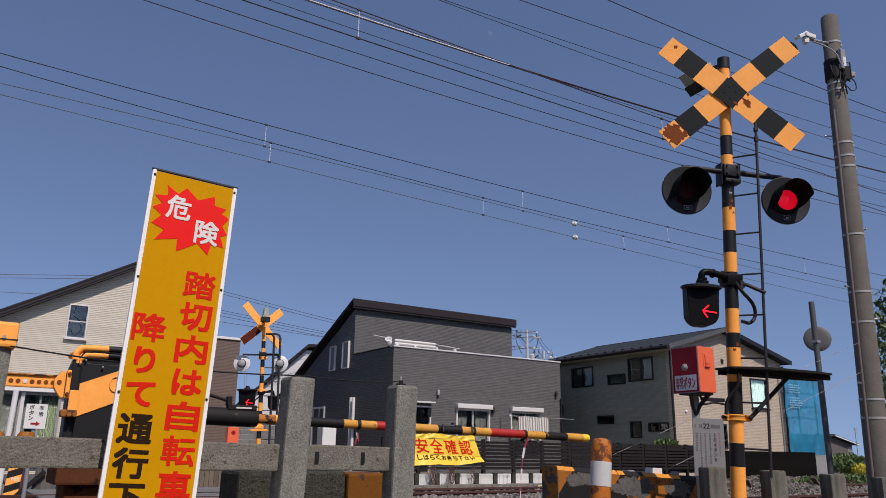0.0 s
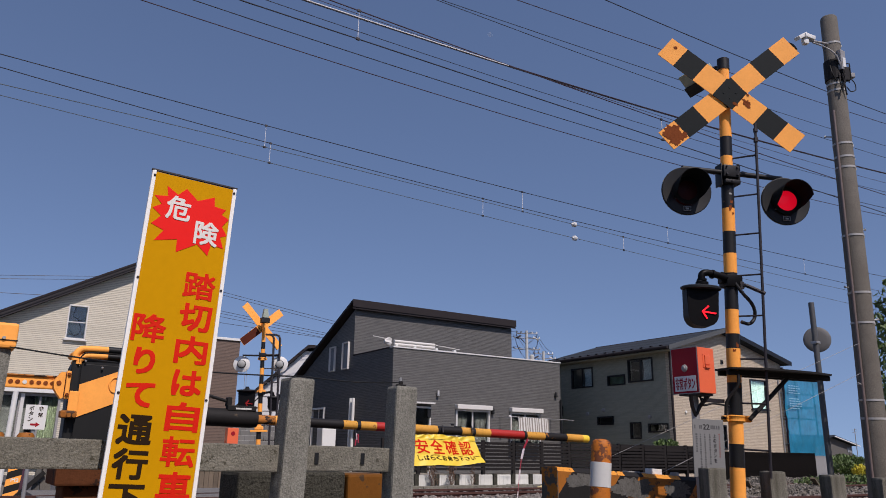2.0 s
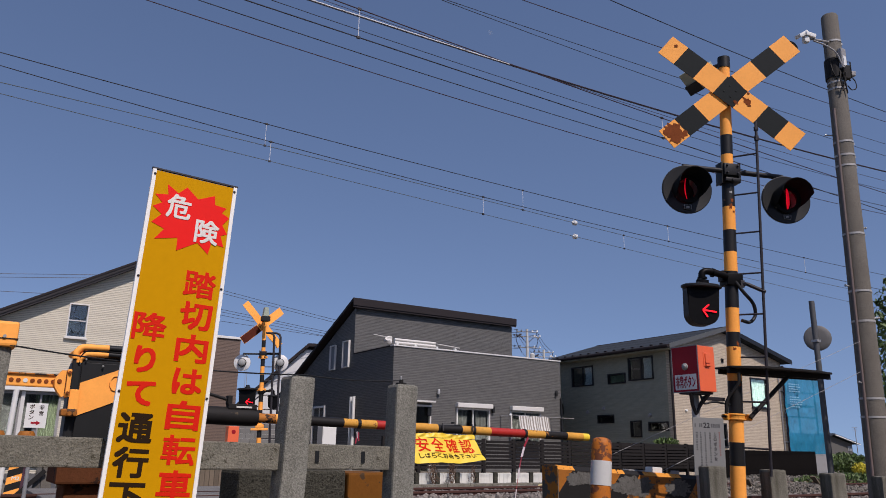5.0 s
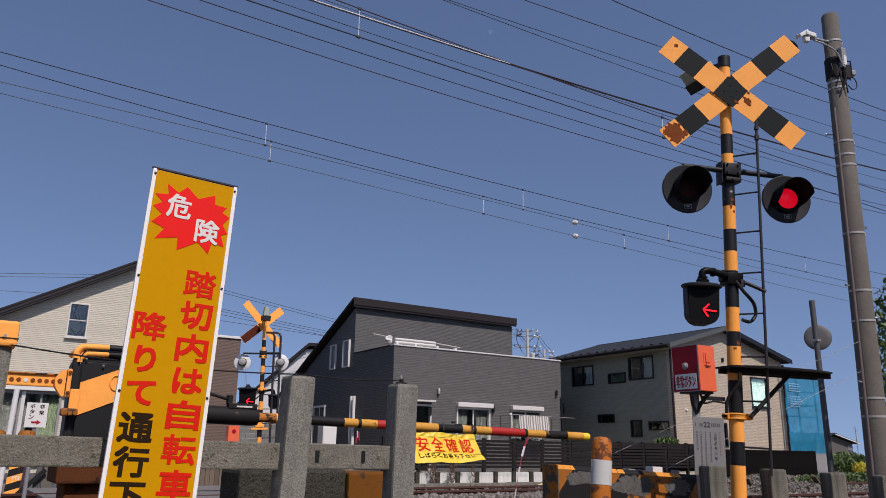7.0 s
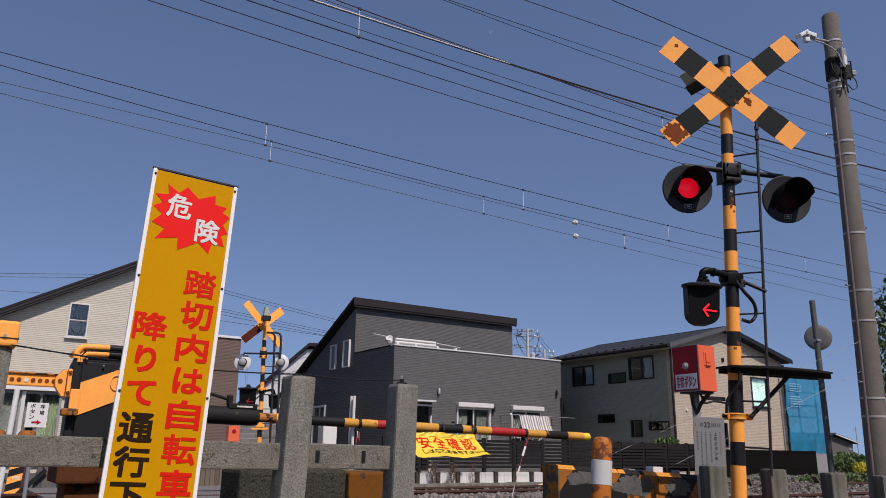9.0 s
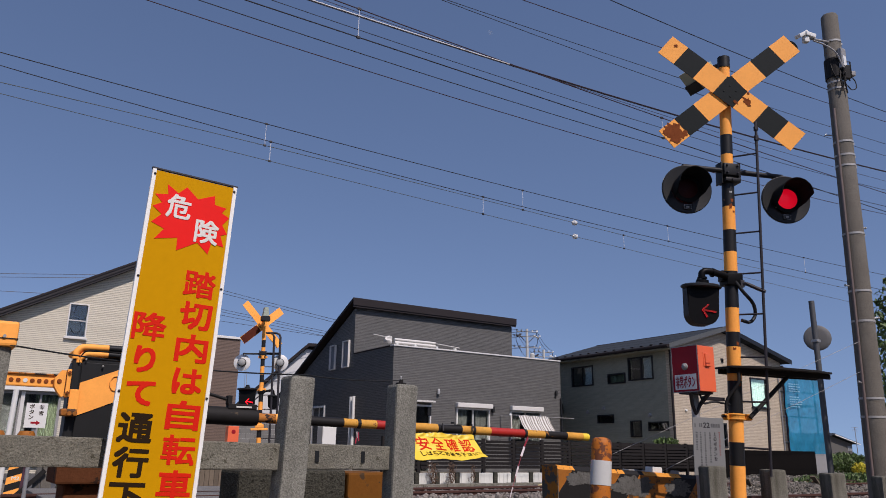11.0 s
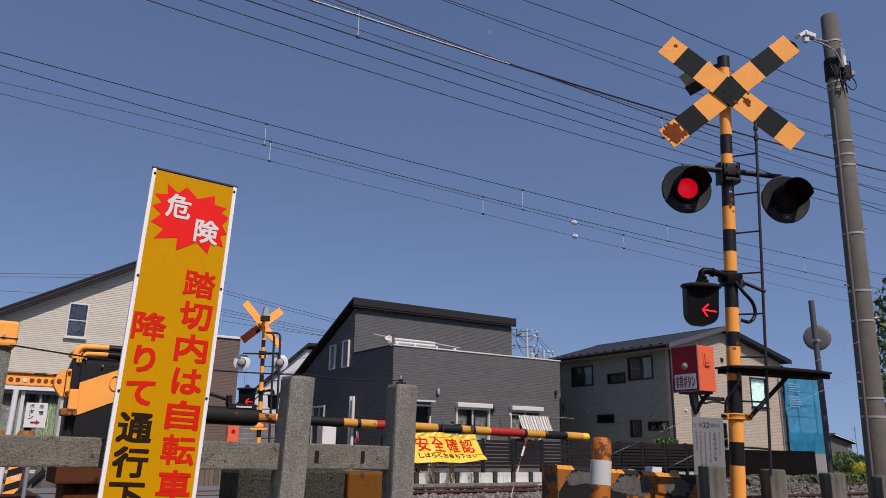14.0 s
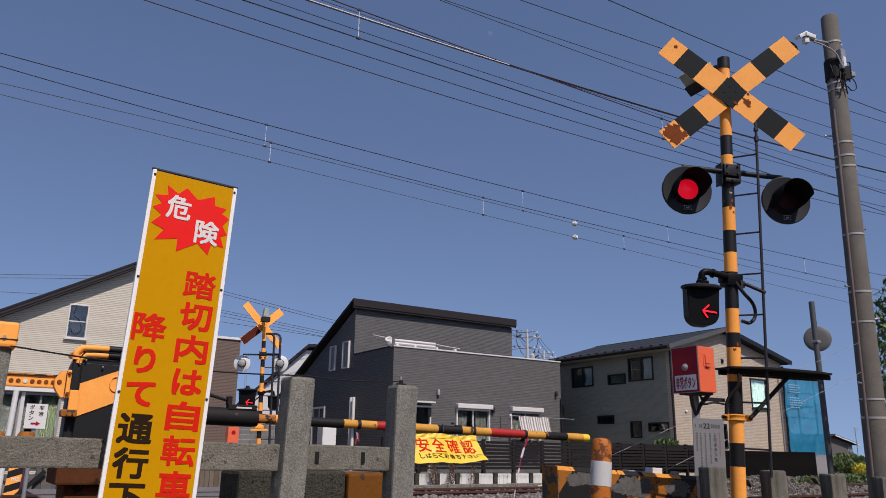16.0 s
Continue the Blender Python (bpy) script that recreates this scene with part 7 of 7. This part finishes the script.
def far_poles():
    poles = ((35.1, 42.6, 9.55), (39.6, 46.0, 8.75))
    for x, y, h in poles:
        t = thing("utility_pole", FAR @ pose(x, y, -0.1), "distant pale concrete utility pole with crossarms and insulators", "utility pole", "far poles")
        part("shaft", lathe(B(), [(0, 0), (0.15, 0), (0.095, h), (0, h)], 12), PALE_POLE, t)
        for z, half in ((h - 0.20, 0.75), (h - 0.55, 0.95), (h - 1.35, 0.95), (h - 2.55, 0.55), (h - 2.95, 0.6)):
            arm = part("crossarm", tube(B(), [(-half, 0.3, z), (half, -0.3, z)], 0.032, 6), STEEL, t)
            for s in (-half, -half * 0.55, half * 0.55, half):
                bm = lathe(B(), [(0, 0), (0.06, 0.02), (0.04, 0.07), (0.06, 0.10), (0, 0.15)], 8, pose(s, -s / 3, z + 0.02))
                part("insulator", bm, PALE if s > 0 else WIRE_GREY, arm)
        for s in (-1, 1):
            part("stay", tube(B(), [(0.08 * s, 0, h - 1.0), (0.62 * s, 0, h - 0.58)], 0.022, 5), DARK_STEEL, t)
            part("jumper", tube(B(), bent([(0.9 * s, 0, h - 0.2), (1.02 * s, 0, h - 0.8), (0.8 * s, 0, h - 1.3), (0.5 * s, 0, h - 1.75)]), 0.022, 5), DARK_STEEL, t)
            part("switch", tube(B(), [(0.62 * s, -0.1, h - 0.42), (1.0 * s, -0.12, h - 0.62)], [0.05, 0.075], 8), DARK_STEEL if s < 0 else PALE, t)
        part("transformer", lathe(B(), [(0, 0), (0.17, 0), (0.18, 0.42), (0.10, 0.5), (0, 0.52)], 12, pose(0.30, -0.2, h - 2.25)), PALE_POLE, t)
    for k, (dz, r) in enumerate(((0.10, 0.014), (0.45, 0.014), (1.25, 0.014), (2.45, 0.022), (2.62, 0.022), (2.95, 0.022))):
        for q in (-0.7, 0.7):
            t = thing("overhead_wire", FAR, "power line between two distant poles", "overhead wire", "far wires")
            part("strand", tube(B(), sag_line((35.1 + q, 42.6 - q / 3, 9.5 - dz), (39.6 + q, 46.0 - q / 3, 8.7 - dz), 0.25, 10), r, 5), WIRE, t)
            t = thing("overhead_wire", FAR, "power line running on from a distant pole", "overhead wire", "far wires")
            part("strand", tube(B(), sag_line((35.1 + q, 42.6 - q / 3, 9.5 - dz), (27.0 + q, 44.0, 9.15 - dz - 0.05 * k), 0.3, 10), r, 5), WIRE, t)
    # lines of the street behind the houses, carried at x = 7.5
    for z, left, right in ((8.08, 0.125, 0.138), (7.94, 0.125, 0.138), (6.98, 0.062, 0.098), (7.10, None, 0.100), (6.82, None, 0.094), (6.42, None, 0.045)):
        t = thing("overhead_wire", FAR @ pose(0, 34, 0), "thin distant power line behind the houses", "overhead wire", "far wires")
        pts = [(7.5, 0, z), (14, 0, z - right * 6.5), (22, 0, z - right * 14)]
        if left:
            pts = [(-12, 0, z - left * 18), (0, 0, z - left * 7.5)] + pts
        part("strand", tube(B(), pts, 0.010, 5), WIRE, t)


def moon():
    """Pale day moon, thin against the blue."""
    m = mat("day_moon", (0.8, 0.8, 0.8), 0.9, 0, 0.5, 0.25, 1.0, 0)
    m.node_tree.nodes["Principled BSDF"].inputs["Alpha"].default_value = 0.07
    bm = B()
    pts = []
    for k in range(40):
        a = 2 * math.pi * k / 40
        pts.append((3.4 * math.cos(a), 3.4 * math.sin(a) if math.sin(a) > 0 else 1.6 * math.sin(a)))
    d = Vector((0.534, 0.714, 0.539)).normalized()
    prism(bm, pts, -0.05, 0.05)
    ob = part("moon", bm, m)
    ob.matrix_basis = look(d * 900, (0, 0, 0.72)) @ pose(0, 0, 0, 90, 0, 0) @ pose(0, 0, 0, 0, 25, 0)
    tagged(ob, "faint pale daytime moon high in the sky", "moon", kind="structure")


def guy_wires():
    for a, c in (((8.10, 4.28, 1.91), (5.121, 5.3, 0.628)), ((8.08, 4.30, 1.59), (5.20, 4.56, 0.575))):
        t = thing("guy_wire", (0, 0, 0), "thin grey stay wire from the utility pole", "guy wire", "guy wires")
        part("strand", tube(B(), [a, c], 0.0022, 6), PVC, t)


# ---- moving cloth ----
def banner():
    """Yellow banner hung on the barrier arm: hem, upper and lower panel, each a stiff curved piece."""
    t = thing("banner", (2.70, 4.70, 0.862), "yellow cloth banner with red and black writing on the barrier arm", "banner")
    W = 0.630

    def wave(x, z, h, amp, seed):
        i, j = 36 * x / W, -z / h
        return amp * math.sin(i * 0.30 + seed) * (0.35 + j) + 0.0022 * math.sin(i * 0.95 + 5 * j)

    def bend(x, z, h, amp, seed, taper, sh=(0.0, 0.0)):
        """A point of the flat cloth moved onto the waved, slightly tapered piece."""
        u, j = max(0.0, x / W), -z / h
        return Vector((x + sh[0] + (sh[1] - sh[0]) * j, wave(x, z, h, amp, seed) - 0.12 * taper * u ** 3 * j, z * (1 - 4.2 * taper * u ** 2.5)))

    def sheet(h, amp, seed, taper=0.0, sh=(0.0, 0.0), folds=0.0):
        bm = B()
        n, k = 72, 5
        rows = []
        for j in range(k + 1):
            rows.append([bm.verts.new(bend(W * i / n, -h * j / k, h, amp, seed, taper, sh)) for i in range(n + 1)])
            for i, v in enumerate(rows[-1]):
                v.co.y += folds * (1 - j / k) * math.sin(i * 0.9 + 1.6 * math.sin(i * 0.23) + 1.5 * j / k)
                v.co.z -= folds * 1.2 * (1 - j / k) * (0.5 - 0.5 * math.cos(4 * math.pi * i / n))
        for a, c in zip(rows, rows[1:]):
            for i in range(n):
                bm.faces.new((a[i], a[i + 1], c[i + 1], c[i]))
        r = bmesh.ops.extrude_face_region(bm, geom=list(bm.faces))
        for v in r["geom"]:
            if isinstance(v, bmesh.types.BMVert):
                v.co.y += 0.002
        return bm

    def writing(text, x0, step, z, w, h, bold, height, amp, seed, taper=0.0, sh=(0.0, 0.0)):
        bm = B()
        for i, ch in enumerate(text):
            text_into(bm, ch, 0.1, pose(x0 + i * step, -0.0022, z, 90), bold, 0.0004, (w, h))
        bmesh.ops.subdivide_edges(bm, edges=[e for e in bm.edges if e.calc_length() > 0.03], cuts=2)
        for v in bm.verts:
            y = v.co.y
            v.co = bend(v.co.x, v.co.z, height, amp, seed, taper, sh)
            v.co.y += y
        return bm
    hem = part("hem", sheet(0.035, 0.006, 0, folds=0.007), BANNER, t, "gathered upper hem", True)
    up = part("upper_panel", sheet(0.112, 0.006, 0.5, 0, (0.0, 0.038)), BANNER, t, "", True)
    low = part("lower_panel", sheet(0.085, 0.006, 0.9, 0.09, (0.038, 0.054)), BANNER, t, "", True)
    part("lettering", writing("安全確認", 0.147, 0.1255, -0.054, 0.103, 0.10, 0.0011, 0.112, 0.006, 0.5, 0, (0.0, 0.038)), RED_INK, up, "large red characters")
    part("lettering", writing("しばらくお待ち下さい", 0.102, 0.0495, -0.026, 0.039, 0.040, 0.0007, 0.085, 0.006, 0.9, 0.09, (0.038, 0.054)), DARK_INK, low, "small dark characters")
    for x in (0.02, 0.37, 0.63):
        part("tie", tube(B(), [(x, -0.0, 0.055), (x, -0.012, 0.0)], 0.005, 6), DARK_STEEL, t)
    return hem, up, low


def tape():
    t = thing("marker_tape", (3.835, 4.70, 0.842), "red and white barrier tape hanging from the arm", "tape")
    segs = []
    for i in range(6):
        w = 0.0088 - 0.0009 * i
        bm = box(B(), -w, w, -0.0012, 0.0012, -0.080, 0.0, 0, pose(0, 0, 0, 0, 0, (18, -34, 40, -20, 48, 10)[i]))
        segs.append(part("tape_piece", bm, TAPE_RED if i % 2 == 0 else TAPE_WHITE, t))
    bm = box(B(), -0.004, 0.004, -0.0012, 0.0012, -0.14, 0.0)
    segs.append(part("tape_end", bm, RUSTY, t))
    s2 = thing("marker_tape", (2.395, 4.728, 0.866), "short scrap of pink and white tape tied round the arm", "tape")
    for x, z, h, ry, m in ((-0.010, 0.0, 0.030, 12, DARK_STEEL), (-0.004, -0.026, 0.045, -14, TAPE_WHITE), (0.008, -0.030, 0.058, -6, TAPE_RED), (-0.006, -0.066, 0.040, 10, TAPE_RED)):
        part("tape_piece", box(B(), -0.0055, 0.0055, -0.001, 0.001, -h, 0.0, 0, pose(x, -0.002 * (m == TAPE_RED), z, 0, ry, 25)), m, s2)
    return segs


def laundry():
    t = thing("striped_cloth", FAR @ pose(15.62, 19.45, 1.862), "white and beige striped cloth drying on the rod", "laundry")
    pieces = []
    for k, h in enumerate((0.30, 0.30)):
        bm = B()
        n = 26
        W = 1.28
        for i in range(n):
            x0, x1 = W * i / n, W * (i + 1) / n
            y0, y1 = 0.02 * math.sin(i * 0.8), 0.02 * math.sin((i + 1) * 0.8)
            vs = [bm.verts.new(p) for p in ((x0, y0, 0), (x1, y1, 0), (x1, y1, -h), (x0, y0, -h))]
            bm.faces.new(vs).material_index = (i // 1) % 2
        r = bmesh.ops.extrude_face_region(bm, geom=list(bm.faces))
        for v in r["geom"]:
            if isinstance(v, bmesh.types.BMVert):
                v.co.y += 0.006
        pieces.append(part("cloth_panel", bm, [SHUTTER, mat("beige_stripe", (0.24, 0.215, 0.185), 0.9)], t))
    return pieces


# ---- assemble ----
ground()
wall_south()
crossing_deck()
track(11.4, -6, 40, "tracks")
track(7.4, -6, 40, "tracks")
ballast(9.6, 13.4, 4.5, 17.0, 9000, 21)
ballast(5.0, 9.4, 5.5, 16.0, 6000, 22)
ballast(9.4, 14.0, 14.0, 26.0, 5000, 23)
rubble(14.6, 9.5, 3.6, 0.9, 0.27, 6500, 41)
rubble(21.0, 13.7, 4.5, 1.0, 0.24, 4500, 42)
fence()
warning_sign()
barrier()
hazard_block(3.90, 5.66, 4.40, 4.58, 0.630, 0.535)
wall_scraps()
plain_block()
bollard()
near = crossing_mast(mast_pose((5.207, 3.845, -0.02), (0.0415, -0.165, 3.25), FACE), "tall orange and black crossing signal mast with crossed boards and lamps", "crossing signals")
far = crossing_mast(mast_pose((6.48, 17.90, -0.08), (-0.025, 0.0, 1.0), 157), "far crossing signal mast seen from behind, white lamp backs", "crossing signals", 31.6, 0.0, -1)
step_bracket(near)
far_arrow = arrow_unit(far, pose(0.315, 0.12, 1.94, 0, 0, 180) @ Matrix.Scale(1.45, 4))
emergency_box()
far_clutter()
utility_pole()
mirror_post()
overhead_lines()
dark_house()
grey_house()
cream_house()
far_buildings()
net_scaffold()
slat_fence()
plants()
far_poles()
guy_wires()
moon()
BANNER_PARTS = banner()
TAPE_PARTS = tape()
CLOTH_PARTS = laundry()


def children_named(ob, stem):
    return [c for c in ob.children_recursive if c.name.split(".")[0] == stem]


def motions():
    # alternating lamps: each lens turns its lit or its unlit side to the front
    changes = [0.05, 0.75, 1.35, 1.92, 2.56, 3.15, 3.75, 4.37, 4.99, 5.61, 6.23, 6.85, 7.35, 8.05, 8.65, 9.27, 9.89, 10.51, 11.13, 11.75, 12.25, 12.91, 13.42, 14.15, 14.65, 15.32, 15.92]
    lenses = sorted(children_named(near, "lens"), key=lambda o: o.parent.matrix_basis.translation.x)
    for i, lens in enumerate(lenses):
        lit = i == 1
        a = 0 if lit else 180
        rows = [(0.0, pose(0, -0.012, 0, 0, 0, a))]
        for t in changes:
            rows.append((t - 0.034, pose(0, -0.012, 0, 0, 0, a)))
            rows.append((t, pose(0, -0.012, 0, 0, 0, a + 60)))
            rows.append((t + 0.034, pose(0, -0.012, 0, 0, 0, a + 120)))
            a += 180
            rows.append((t + 0.067, pose(0, -0.012, 0, 0, 0, a)))
        rows = [r for r in rows if r[0] < 15.99 and r[0] >= 0] + [(16.0, pose(0, -0.012, 0, 0, 0, a))]
        walk(lens, rows)
    # arrows fade and return: the bars turn on their long axis
    for unit, spans in ((children_named(near, "direction_indicator")[0], ((2.75, 4.6), (9.5, 11.25))), (far_arrow, ((1.65, 2.12), (7.75, 9.4), (14.5, 15.85)))):
        arrow = unit.children[1] if unit.children[1].name.startswith("arrow") else children_named(unit, "arrow")[0]
        p = (0.05, -0.076, -0.045)
        rows, a = [(0.0, pose(*p, 0, 7))], 0
        for s in spans:
            for t in s:
                rows += [(t - 0.034, pose(*p, a, 7)), (t, pose(*p, a + 60, 7)), (t + 0.034, pose(*p, a + 120, 7)), (t + 0.067, pose(*p, a + 180, 7))]
                a += 180
        walk(arrow, rows + [(16.0, pose(*p, a, 7))])
    # banner: (time, swing of the upper panel, swing of the lower panel), degrees towards the camera
    swing = [(0, 8, 30), (0.2, 5, 25), (0.4, 18, 38), (0.7, 4, 6), (1, 8, 36), (1.5, 2, 14), (2, 14, 30), (2.5, 12, 25), (3, 14, 38), (3.5, 16, 34), (4, 18, 34), (4.6, 12, 26), (5.2, 22, 36),
             (5.8, 14, 28), (6.5, 14, 30), (7, 16, 34), (7.5, 18, 36), (8, 32, 46), (8.5, 48, 62), (9, 38, 54), (9.6, 28, 44), (10.2, 36, 50), (10.8, 30, 48), (11.5, 30, 52),
             (12, 42, 60), (12.5, 34, 56), (13, 36, 50), (13.5, 20, 42), (14, 18, 36), (14.5, 14, 28), (15, 20, 38), (15.5, 22, 40), (16, 22, 38)]
    hem, up, low = BANNER_PARTS
    rows = [[], [], []]
    for t, a, c in swing:
        h = 6 + a * 0.25
        tw = 2.5 * math.sin(t * 3.1)
        base = pose(0, -0.034, -0.008, -h, 1.3, tw)
        mid = base @ pose(0, 0, -0.035) @ pose(0, 0, 0, -(a - h))
        end = mid @ pose(0, 0, -0.112) @ pose(0, 0, 0, -(c - a))
        for r, m in zip(rows, (base, mid, end)):
            r.append((t, m))
    for o, r in zip((hem, up, low), rows):
        walk(o, r)
    # tape: chain of pieces, swing along the arm in degrees (positive: away from the tip)
    sway = [(0, 4), (0.5, 9), (1, 6), (1.5, 5), (2, 6), (2.5, 8), (3, 9), (3.5, 15), (4, 9), (4.6, 12), (5.2, 8), (5.8, 13), (6.5, 9), (7, 11), (7.5, 10), (8, 16), (8.5, 20), (9, 20), (9.6, 14), (10.2, 20),
            (10.8, 18), (11.5, 22), (12, 24), (12.5, 24), (13, 12), (13.5, 14), (14, 19), (14.5, 7), (15, 20), (15.5, 9), (16, 11)]
    rows = [[] for _ in TAPE_PARTS]
    for t, a in sway:
        m = pose(0, -0.04, -0.01, 0, 0, 10 * math.sin(t * 2.3))
        last = 0.0
        for k, r in enumerate(rows):
            lean = 1.15 * a + max(0.0, 26 - a) * (1.0, 0.45, 0.15, 0.02, 0.0, -0.05, -0.25)[k]
            q = m @ pose(0, 0, 0, 0, lean - last, 0)
            r.append((t, q))
            m, last = q @ pose(0, 0, -0.080, 0, 0, 0), lean
    for o, r in zip(TAPE_PARTS, rows):
        walk(o, r)
    # drying cloth: lifts in the wind
    lift = [(0, 4, 6), (1, 5, 7), (2, 8, 10), (3, 14, 18), (3.5, 26, 34), (4, 34, 44), (5, 18, 26), (6.5, 12, 16), (7, 10, 12), (7.5, 16, 20), (8, 24, 30), (8.5, 20, 28), (9, 30, 40), (10, 24, 30), (11.5, 62, 80),
            (12, 40, 56), (12.5, 30, 40), (13, 18, 24), (13.5, 16, 22), (14, 40, 50), (14.5, 34, 46), (15, 24, 34), (15.5, 26, 36), (16, 24, 32)]
    rows = [[], []]
    for t, a, c in lift:
        a, c = 0.58 * a, 0.62 * c
        m = pose(0, -0.015, 0.0, -a, 0, 0)
        rows[0].append((t, m))
        rows[1].append((t, m @ pose(0, 0, -0.30) @ pose(0, 0, 0, -(c - a))))
    for o, r in zip(CLOTH_PARTS, rows):
        walk(o, r)


motions()
